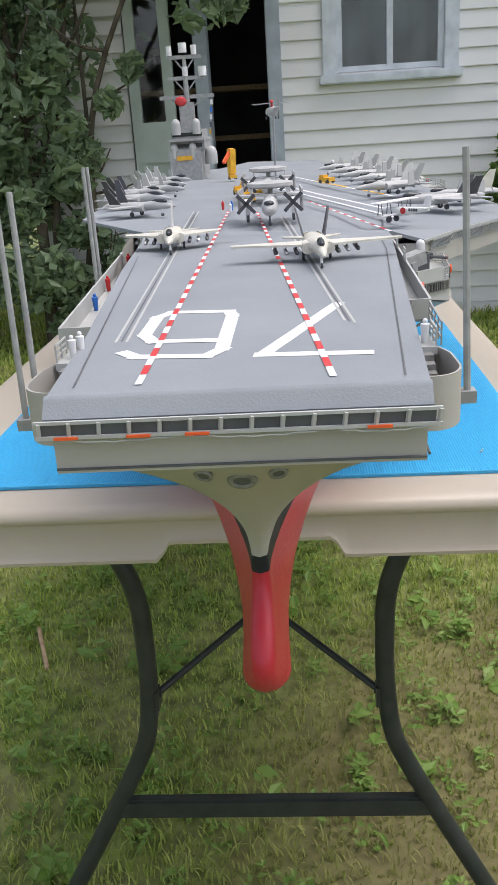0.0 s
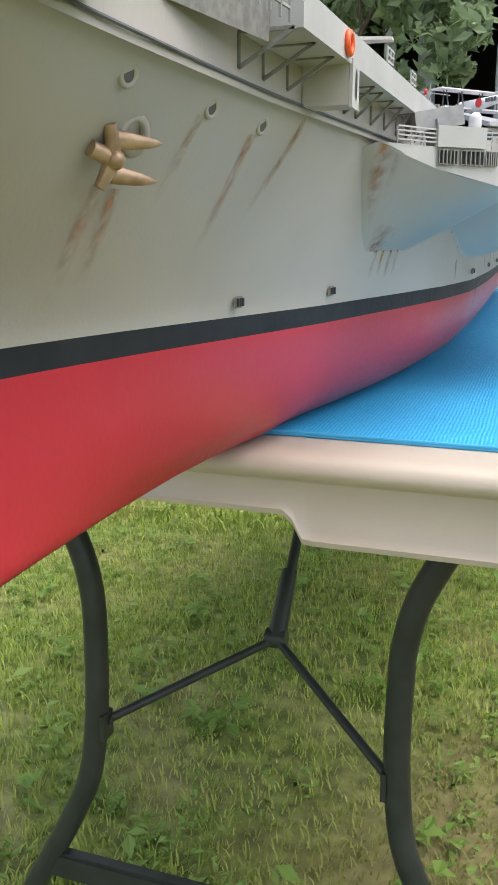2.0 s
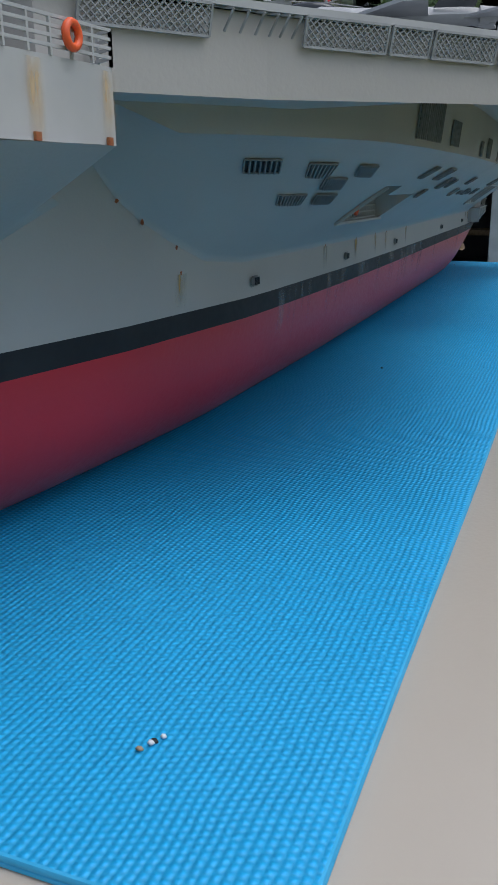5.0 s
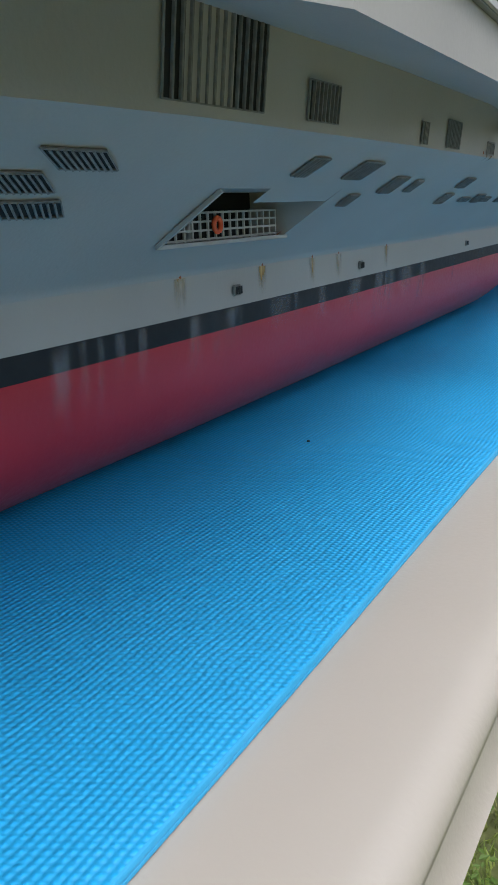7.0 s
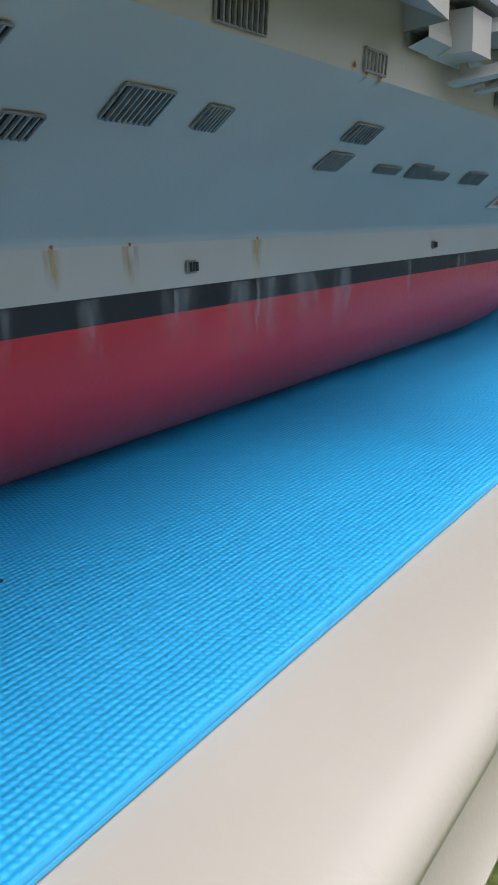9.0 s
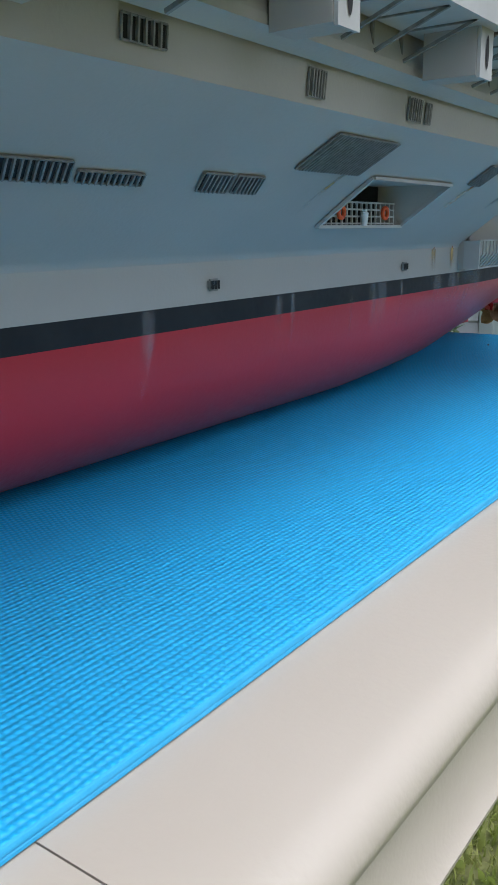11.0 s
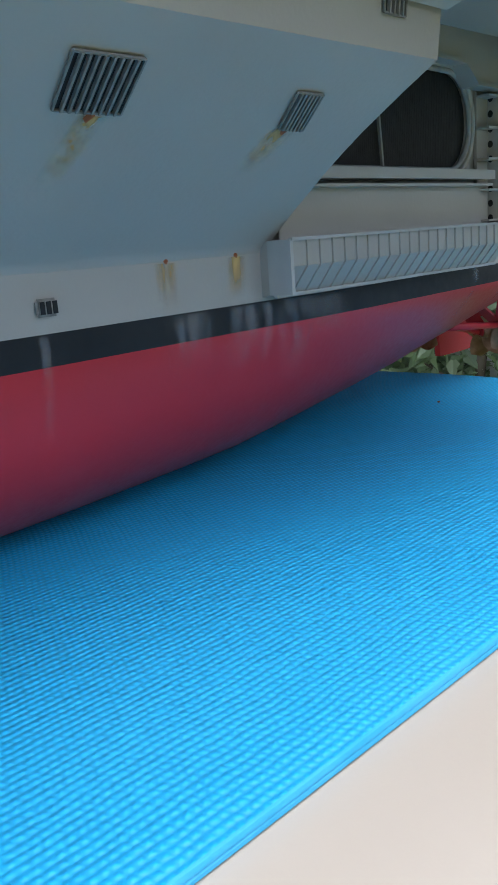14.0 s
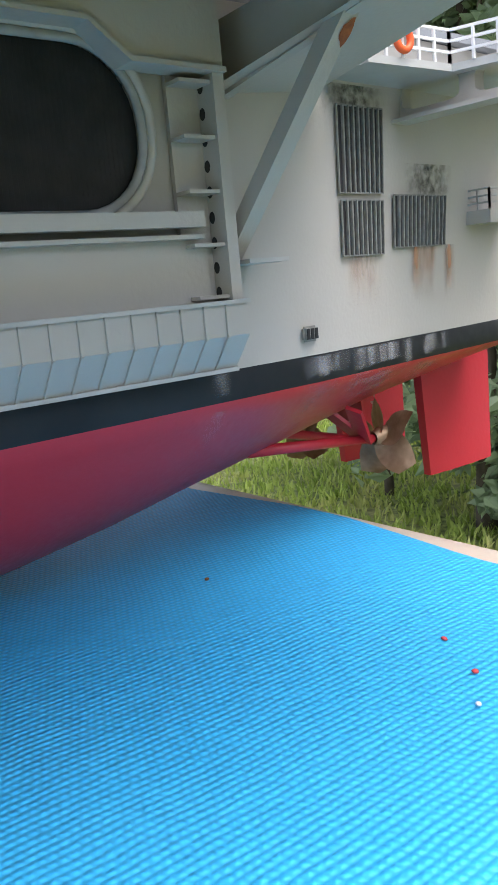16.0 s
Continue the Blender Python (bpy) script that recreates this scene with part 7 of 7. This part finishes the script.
    part("joint", bmesh_of(lambda bm: (tube(bm, [(hub[0] - 0.011, hub[1], hub[2]), (hub[0] + 0.011, hub[1], hub[2])], 0.0105, 12), tube(bm, [(hub[0], hub[1], hub[2]), (hub[0] + 0.001, hub[1] + back * 0.046, hub[2] + 0.060)], [0.0105, 0.0085], 10))), M_STEEL, up, "black joint block", True, 40)


leg_frame(0.128, -1)
leg_frame(1.66, 1)


def foam_mat():
    bm = bmesh.new()
    x0, x1, y0, y1, h = -0.292, 0.3212, 0.0350, 1.7775, 0.0042
    nx, ny = 40, 110
    rows = []
    for j in range(ny + 1):
        y = y0 + (y1 - y0) * j / ny
        row = []
        for i in range(nx + 1):
            x = x0 + (x1 - x0) * i / nx
            lift = 0.0012 * noise.noise((x * 6, y * 6, 0.3)) if 0 < i < nx else 0.0
            row.append((x + 0.001 * noise.noise((0, y * 4, 2)), y - (0.012 * min(1.0, max(0.0, abs(x - 0.085) - 0.02) / 0.09) if j == ny else 0.0) + 0.0015 * noise.noise((x * 4, 0, 5)), 0.7402 + h + max(-0.0005, lift) * 0.6))
        rows.append(row)
    vs = loft(bm, rows)
    ring_ = [v for v in vs[0]] + [r[-1] for r in vs[1:]] + [v for v in reversed(vs[-1][:-1])] + [r[0] for r in reversed(vs[1:-1])]
    mid = Vector(((x0 + x1) / 2, (y0 + y1) / 2, 0))

    def outward(v, d, z):
        """Past the edge of the sheet by d, at height z."""
        ox = 0 if x0 + 0.004 < v.co.x < x1 - 0.004 else math.copysign(d, v.co.x - mid.x)
        oy = 0 if y0 + 0.004 < v.co.y < y1 - 0.016 else math.copysign(d, v.co.y - mid.y)
        return bm.verts.new((v.co.x + ox, v.co.y + oy, z))
    layers = [ring_]                                       # rounded rim with a groove half way down
    for d, drop in ((0.0007, 0.0003), (0.0011, 0.0011), (0.0010, 0.0019), (0.0006, 0.0022), (0.0010, 0.0026), (0.0010, 0.0036), (0.0004, 0.0042)):
        layers.append([outward(v, d, max(0.7402, v.co.z - drop)) for v in ring_])
    for hi, lo in zip(layers, layers[1:]):
        for i in range(len(ring_)):
            j = (i + 1) % len(ring_)
            bm.faces.new((hi[i], lo[i], lo[j], hi[j])).material_index = 1
    bm.faces.new(layers[-1])
    bmesh.ops.recalc_face_normals(bm, faces=bm.faces)
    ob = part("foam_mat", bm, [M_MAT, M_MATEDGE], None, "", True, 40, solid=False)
    return tagged(ob, "bright blue textured foam exercise mat under the ship", "mat")


foam_mat()
# crumbs on the mat
for k, (x, y, c) in enumerate(((0.2593, 0.0805, M_CHAR), (0.2611, 0.0842, M_WHITE), (0.2632, 0.0880, M_WHITE), (0.2616, 0.0850, M_VOID), (0.2089, 0.6224, M_VOID), (0.1242, 1.6752, M_RUSTCHIP), (0.2378, 1.6936, M_REDMARK), (0.2598, 1.6814, M_REDMARK), (0.2727, 1.6660, M_WHITE))):
    bm = bmesh.new()
    ball(bm, (x, y, 0.7452), 0.0015 - 0.0002 * (k % 3), 0.0009 + 0.0003 * (k % 2), 0.0007, 5, 4)
    tagged(part("crumb", bm, c, None, "", True), "small fleck of debris lying on the mat", "debris", "flecks on the mat")

bm = bmesh.new()                                           # worn patch on the table's rim
loft(bm, [[(x + dx, y, z) for x in (0.2835, 0.288, 0.2935, 0.2985)] for dx, y, z in ((0.0, -0.0130, 0.7391), (0.0006, -0.0178, 0.7361), (-0.0008, -0.0201, 0.7305))])
part("scuff", bm, material("worn_tan_patch", (0.50, 0.28, 0.12), (0.58, 0.42, 0.28), 160, 0.6, spread=(0.42, 0.55)), table, "tan worn patch on the rim", True, solid=False)


# ---- ground ----
bm = bmesh.new()
quad(bm, (-60, -60, 0), (60, -60, 0), (60, 60, 0), (-60, 60, 0))
tagged(part("ground", bm, M_GROUND, None, solid=False), "mown lawn with worn brown patches", "lawn", kind="structure")


def blades(name, count, region, tall, wide, mat, seed, label):
    """Tufts of bent grass blades, three corners low and two bent tips each."""
    r = np.random.RandomState(seed)
    x0, x1, y0, y1 = region
    x, y = r.uniform(x0, x1, count), r.uniform(y0, y1, count)
    patch = np.array([noise.noise((float(a) * 2.2, float(b) * 2.2, 7.0)) for a, b in zip(x, y)])
    h = tall * r.uniform(0.45, 1.15, count) * (1 + 0.5 * patch)
    a = r.uniform(0, 2 * np.pi, count)
    lean = r.uniform(0.15, 1.0, count) * h
    w = wide * r.uniform(0.6, 1.3, count)
    dx, dy = np.cos(a), np.sin(a)
    v = np.zeros((count, 5, 3))
    v[:, 0] = np.stack([x - dy * w, y + dx * w, 0 * x], 1)
    v[:, 1] = np.stack([x + dy * w, y - dx * w, 0 * x], 1)
    v[:, 2] = np.stack([x + dy * w * 0.8 + dx * lean * 0.35, y - dx * w * 0.8 + dy * lean * 0.35, h * 0.6], 1)
    v[:, 3] = np.stack([x - dy * w * 0.8 + dx * lean * 0.35, y + dx * w * 0.8 + dy * lean * 0.35, h * 0.6], 1)
    v[:, 4] = np.stack([x + dx * lean, y + dy * lean, h], 1)
    base = np.arange(count)[:, None] * 5
    faces = [tuple(f) for f in (base + np.array([0, 1, 2, 3])).tolist()] + [tuple(f) for f in (base + np.array([3, 2, 4])).tolist()]
    me = bpy.data.meshes.new(name)
    me.from_pydata(v.reshape(-1, 3).tolist(), [], faces)
    me.materials.append(mat)
    return tagged(new(name, me), label, "grass", kind="stuff")


def leaf_cloud(count, centres, size, mat, name, seed, parent=None, label="", flat=0.0):
    """Many small pointed leaves round the given centres (x, y, z, spread)."""
    r = np.random.RandomState(seed)
    c = np.array(centres)[r.randint(0, len(centres), count)]
    d = r.normal(size=(count, 3)); d /= np.linalg.norm(d, axis=1)[:, None]
    p = c[:, :3] + d * c[:, 3:4] * r.uniform(0.35, 1.0, (count, 1)) ** 0.6
    n = r.normal(size=(count, 3)) + np.array([0, 0, 0.8 + flat * 6]); n /= np.linalg.norm(n, axis=1)[:, None]
    u = np.cross(n, r.normal(size=(count, 3))); u /= np.linalg.norm(u, axis=1)[:, None]
    w = np.cross(n, u)
    s = size * r.uniform(0.5, 1.3, (count, 1))
    v = np.stack([p - u * s, p - w * s * 0.55 - u * s * 0.1 + n * s * 0.12, p + u * s * 1.1 - n * s * 0.15, p + w * s * 0.55 - u * s * 0.1 + n * s * 0.12], 1)
    v[..., 2] = np.maximum(v[..., 2], 0.004)
    base = np.arange(count)[:, None] * 4
    me = bpy.data.meshes.new(name)
    me.from_pydata(v.reshape(-1, 3).tolist(), [], [tuple(f) for f in (base + np.array([0, 1, 2])).tolist()] + [tuple(f) for f in (base + np.array([0, 2, 3])).tolist()])
    me.materials.append(mat)
    ob = new(name, me)
    if parent is not None:
        ob.parent = parent
        ob.matrix_parent_inverse = BASE.get(parent.name, Matrix())
    if label:
        ob["label"] = label
    return ob


blades("grass", 80000, (-1.3, 1.2, -0.25, 2.2), 0.021, 0.0017, M_GRASS, 1, "short lawn grass")
blades("grass", 70000, (-5.2, 2.4, 1.7, 6.4), 0.045, 0.0055, M_GRASS, 2, "lawn grass further off")
rr = np.random.RandomState(4)
spots = [(rr.uniform(-1.0, 1.0), rr.uniform(-0.2, 1.9), 0.012, rr.uniform(0.02, 0.05)) for _ in range(330)]
tagged(leaf_cloud(8000, spots, 0.0082, M_CLOVER, "clover", 6, flat=1.0), "low clover and weed leaves in the lawn", "weeds", kind="stuff")
weeds = [(rr.uniform(-0.9, 0.8), rr.uniform(0.0, 1.6), 0.02, 0.035) for _ in range(80)]
tagged(leaf_cloud(560, weeds, 0.018, M_CLOVER, "broadleaf_weeds", 8, flat=0.6), "broad plantain leaves in the lawn", "weeds", kind="stuff")
bm = bmesh.new()
tube(bm, [(-0.497, 0.743, 0.012), (-0.557, 0.890, 0.018)], 0.005, 7)
tagged(part("stick", bm, M_CHAR, None), "short dry stick lying in the grass", "stick")


# ---- house ----
HY = 4.10
DOOR_X, WIN = (-0.360, -0.045), (0.322, 0.878, 1.313, 1.833)
wall = thing("wall_house", "pale horizontal siding on the house wall", "wall", (0, HY, 0), kind="structure")


def wall_block(x0, x1, z0, z1):
    bm = bmesh.new()
    box(bm, x0, x1, HY + 0.014, HY + 0.16, z0, z1)
    part("wall_core", bm, M_SIDING, wall)


for blk in ((-1.35, -0.80, 0, 3.1), (-0.80, DOOR_X[0], 2.45, 3.1), (DOOR_X[0], DOOR_X[1], 2.45, 3.1), (DOOR_X[1], WIN[0], 0, 3.1), (WIN[0], WIN[1], 0, WIN[2]), (WIN[0], WIN[1], WIN[3], 3.1), (WIN[1], 5.2, 0, 3.1)):
    wall_block(*blk)
PLANK = {}


def plank(x0, x1, z):
    key = round(x1 - x0, 3)
    if key not in PLANK:
        bm = bmesh.new()
        w = x1 - x0
        loft(bm, [[(x, 0.014, 0.0), (x, -0.009, 0.0), (x, -0.010, 0.004), (x, 0.002, 0.089), (x, 0.014, 0.089)] for x in (0, w)], True)
        bmesh.ops.recalc_face_normals(bm, faces=bm.faces)
        me = bpy.data.meshes.new("plank"); bm.to_mesh(me); bm.free()
        me.materials.append(M_SIDING)
        PLANK[key] = me
    ob = new("plank", PLANK[key])
    ob.parent, ob.matrix_parent_inverse = wall, BASE[wall.name]
    ob.location = (x0, HY, z)


for k in range(34):
    z = 0.058 + 0.089 * (k - 1)
    plank(-1.35, -0.80, z)
    mid = z + 0.04
    if WIN[2] - 0.03 < mid < WIN[3] + 0.05:
        plank(0.030, WIN[0] - 0.07, z); plank(WIN[1] + 0.07, 5.2, z)
    else:
        plank(0.030, 5.2, z)


def house_window():
    x0, x1, z0, z1 = WIN
    ob = thing("window_1", "sliding house window with pale blue frame and peeling sill", "window", (x0, HY, z0), kind="structure")
    y = HY - 0.025
    for n, b in (("window_frame", (x0 - 0.075, x0, z0 - 0.02, z1)), ("window_frame", (x1, x1 + 0.075, z0 - 0.02, z1)), ("window_frame", (x0 - 0.075, x1 + 0.075, z1, z1 + 0.07))):
        bm = bmesh.new()
        box(bm, b[0], b[1], y, y + 0.12, b[2], b[3])
        bmesh.ops.bevel(bm, geom=bm.edges, offset=0.004, segments=2, affect="EDGES")
        part(n, bm, M_FRAME, ob)
    for b in ((x0, x0 + 0.03, z0, z1), (x1 - 0.03, x1, z0, z1), ((x0 + x1) / 2 - 0.016, (x0 + x1) / 2 + 0.016, z0, z1), (x0, x1, z0, z0 + 0.03), (x0, x1, z1 - 0.03, z1)):
        bm = bmesh.new()
        box(bm, b[0], b[1], y + (0.03 if b[1] - b[0] < 0.1 else 0.033), y + (0.06 if b[1] - b[0] < 0.1 else 0.057), b[2] + 0.001, b[3] - 0.001)
        part("sash", bm, M_FRAME, ob)
    bm = bmesh.new()
    box(bm, x0 - 0.095, x1 + 0.095, y - 0.03, y + 0.10, z0 - 0.055, z0 - 0.012)
    bmesh.ops.bevel(bm, geom=bm.edges, offset=0.006, segments=2, affect="EDGES")
    part("window_sill", bm, M_FRAME, ob, "weathered sill")
    for a, b in ((x0, (x0 + x1) / 2), ((x0 + x1) / 2, x1)):
        part("pane", bmesh_of(lambda bm: box(bm, a + 0.01, b - 0.01, y + 0.042, y + 0.046, z0 + 0.02, z1 - 0.02)), M_GLASS, ob, "clear glass pane").visible_shadow = False


house_window()


def door_opening():
    x0, x1 = DOOR_X
    ob = thing("door_1", "open doorway with blue-grey frame and dark room behind", "doorway", (x0, HY, 0), kind="structure")
    for b in ((x1, x1 + 0.075, 0, 2.45), (x0 - 0.07, x0, 0, 2.45), (x0 - 0.07, x1 + 0.075, 2.37, 2.45)):
        bm = bmesh.new()
        box(bm, b[0], b[1], HY - 0.035, HY + 0.16, b[2], b[3])
        bmesh.ops.bevel(bm, geom=bm.edges, offset=0.005, segments=2, affect="EDGES")
        part("door_frame", bm, M_DOORFRAME, ob)
    leaf = thing("door_2", "pale green house door with a long glass light", "door", (-0.60, HY, 0), kind="structure")
    lx0, lx1 = -0.790, -0.550
    for n, b in (("stile", (lx0, lx0 + 0.055, 0, 2.4)), ("stile", (lx1 - 0.055, lx1, 0, 2.4)), ("rail", (lx0 + 0.055, lx1 - 0.055, 0, 0.30)), ("rail", (lx0 + 0.055, lx1 - 0.055, 0.92, 1.13)), ("rail", (lx0 + 0.055, lx1 - 0.055, 2.2, 2.4))):
        bm = bmesh.new()
        box(bm, b[0], b[1], HY - 0.02, HY + 0.03, b[2], b[3])
        part(n, bm, M_DOOR, leaf)
    part("panel", bmesh_of(lambda bm: box(bm, lx0 + 0.055, lx1 - 0.055, HY - 0.005, HY + 0.02, 0.30, 0.92)), M_DOOR, leaf)
    part("pane", bmesh_of(lambda bm: box(bm, lx0 + 0.055, lx1 - 0.055, HY + 0.004, HY + 0.008, 1.13, 2.2)), M_GLASS, leaf, "long glass light").visible_shadow = False


door_opening()
bm = bmesh.new()                                           # room behind the openings, its unlit gloom put into the grey
for a in (((-1.3, HY + 0.16), (-1.3, 7)), ((-1.3, 7), (2.4, 7)), ((2.4, 7), (2.4, HY + 0.16))):
    (xa, ya), (xb, yb) = a
    quad(bm, (xa, ya, 0), (xb, yb, 0), (xb, yb, 3.0), (xa, ya, 3.0))
tagged(part("wall_inner", bm, M_ROOM, None, solid=False), "plastered room walls behind the doorway, coloured dark as unlit", "wall", kind="structure")
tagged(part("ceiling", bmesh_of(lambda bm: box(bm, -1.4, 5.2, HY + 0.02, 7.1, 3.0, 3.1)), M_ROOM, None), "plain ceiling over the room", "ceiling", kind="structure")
tagged(part("floor", bmesh_of(lambda bm: box(bm, -1.3, 2.4, HY + 0.16, 7.0, 0.0, 0.35)), M_ROOM, None), "floor inside the doorway, coloured dark as unlit", "floor", kind="structure")
part_wall = bmesh.new()
box(part_wall, 0.0, 0.03, HY + 0.17, 7.0, 0.35, 3.0)
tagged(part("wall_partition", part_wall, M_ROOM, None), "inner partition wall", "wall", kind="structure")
# added sheet behind the panes; its colour carries their dark reflection
pane_sheet = bmesh.new()
loft(pane_sheet, [[(x, HY + 0.22 + 0.005 * math.sin(x * 60), z) for x in np.linspace(0.2, 1.0, 80)] for z in (1.2, 2.4)])
tagged(part("net_curtain", pane_sheet, M_PANE_BACK, None, "", True, solid=False), "added grey sheet inside the window, toned for reflections in the panes", "curtain")
shelf = bmesh.new()
for z in (0.62, 1.0, 1.3):
    box(shelf, -1.0, -0.02, HY + 1.0, HY + 1.3, z, z + 0.03)
tagged(part("shelf", shelf, M_CHAR, None), "brown wooden shelf inside the dark room", "shelf")
roof = thing("roof", "dark overhanging roof of the house", "roof", (0, HY, 3.1), kind="structure")
part("roof_slab", bmesh_of(lambda bm: box(bm, -1.6, 5.5, HY - 0.35, 7.4, 3.1, 3.22)), M_DARKGREY, roof)


# ---- bushes and trees ----
def shrub(name, label, base, trunks, crowns, count, size, mat, seed, category="shrub"):
    ob = thing(name, label, category, (*base, 0))
    r = random.Random(seed)
    for pts, rad in trunks:
        bm = bmesh.new()
        path = smooth_path([(base[0] + x, base[1] + y, z) for x, y, z in pts], 5)
        tube(bm, path, [rad * (1 - 0.75 * i / (len(path) - 1)) for i in range(len(path))], 8)
        part("trunk", bm, M_BARK, ob, "slender brown trunk", True)
        for k in range(5):
            p = path[int(len(path) * (0.35 + 0.12 * k))]
            q = p + Vector((r.uniform(-0.35, 0.35), r.uniform(-0.3, 0.3), r.uniform(0.1, 0.4)))
            bm = bmesh.new()
            tube(bm, smooth_path([p, p.lerp(q, 0.5) + Vector((0, 0, -0.03)), q], 4), [rad * 0.35 * (1 - 0.08 * i) for i in range(9)], 6)
            part("limb", bm, M_BARK, ob, "", True)
    cs = [(base[0] + x + r.uniform(-0.1, 0.1), base[1] + y + r.uniform(-0.1, 0.1), z, s) for x, y, z, s in crowns]
    leaf_cloud(count, cs, size, mat, "crown", seed, ob, "leafy green crown")
    return ob


def clumps(x0, x1, y0, y1, z0, z1, n, s, seed):
    r = random.Random(seed)
    return [(r.uniform(x0, x1), r.uniform(y0, y1), r.uniform(z0, z1), r.uniform(0.5, 1.0) * s) for _ in range(n)]


shrub("tree", "leafy small tree with several thin trunks by the house", (-1.165, 3.72),
      [([(0.0, 0, 0), (-0.02, 0.02, 0.7), (0.10, 0, 1.3), (0.30, -0.15, 2.3)], 0.035), ([(0.05, 0.05, 0), (0.15, 0.05, 0.6), (0.30, -0.1, 1.3), (0.75, -0.25, 2.1)], 0.028), ([(-0.12, 0, 0), (-0.10, 0, 0.9), (-0.2, 0, 2.4)], 0.04), ([(0.12, 0, 0), (0.20, 0, 0.8), (0.22, 0, 2.0)], 0.022)],
      clumps(-0.02, 0.16, -0.2, 0.15, 0.1, 0.9, 14, 0.13, 1) + clumps(-0.42, 0.22, -0.35, 0.2, 0.9, 2.6, 38, 0.20, 2) + clumps(0.25, 1.15, -0.5, 0.1, 1.62, 2.35, 34, 0.17, 3) + clumps(0.15, 0.42, -0.3, 0.0, 0.9, 1.5, 5, 0.10, 4) + clumps(-0.9, -0.1, -0.3, 0.2, 0.3, 2.4, 34, 0.24, 21), 15000, 0.040, M_LEAF, 11, "tree")
shrub("bush", "leafy bush filling the corner beside the tree", (-1.85, 3.85), [([(0, 0, 0), (0, 0, 0.5), (0.1, 0, 1.1)], 0.02)], clumps(-0.5, 0.45, -0.2, 0.3, 0.50, 1.6, 34, 0.22, 31), 7000, 0.04, M_LEAF, 32)
shrub("bush", "low dark green bush at the foot of the wall", (-0.95, 3.75), [([(0, 0, 0), (0, 0, 0.3), (0.05, 0, 0.6)], 0.012)], clumps(-0.05, 0.55, -0.1, 0.2, 0.08, 0.45, 12, 0.13, 5), 2000, 0.035, M_LEAF, 12)
shrub("bush", "bright green bush beside the house wall", (1.42, 3.75), [([(0, 0, 0), (0, 0, 0.5), (0.05, 0, 1.0)], 0.015)], clumps(-0.35, 0.5, -0.2, 0.2, 0.3, 1.05, 16, 0.14, 6), 2400, 0.040, M_LEAF2, 13)
shrub("hedge", "tall leafy hedge beyond the lawn", (-4.6, 7.0), [([(-0.8, 0, 0), (-0.8, 0, 1.0), (-0.6, 0, 2.4)], 0.05), ([(1.6, 0, 0), (1.5, 0, 1.0), (1.7, 0, 2.4)], 0.05)],
      clumps(-3.6, 3.4, -0.4, 0.5, 0.2, 3.3, 130, 0.5, 7), 15000, 0.075, M_LEAF, 14, "hedge")
shrub("hedge", "dark hedge at the far side of the garden", (-7.6, 3.0), [([(0, 0, 0), (0, 0, 1.2), (0.2, 0, 2.4)], 0.06)], clumps(-0.5, 0.6, -4.0, 3.8, 0.2, 2.6, 80, 0.5, 9), 9000, 0.08, M_LEAF, 16, "hedge")
# never in view: added to hold low light off the ship's port side
shrub("hedge", "unseen hedge added beside the lawn to cut low side light", (4.6, 1.5), [([(0, y, 0), (0, y, 0.9), (0.1, y, 1.6)], 0.05) for y in (-3.5, -1.5, 0.5)], clumps(-0.35, 0.5, -5.0, 2.3, 0.2, 1.5, 90, 0.5, 41), 9000, 0.085, M_LEAF, 42, "hedge")
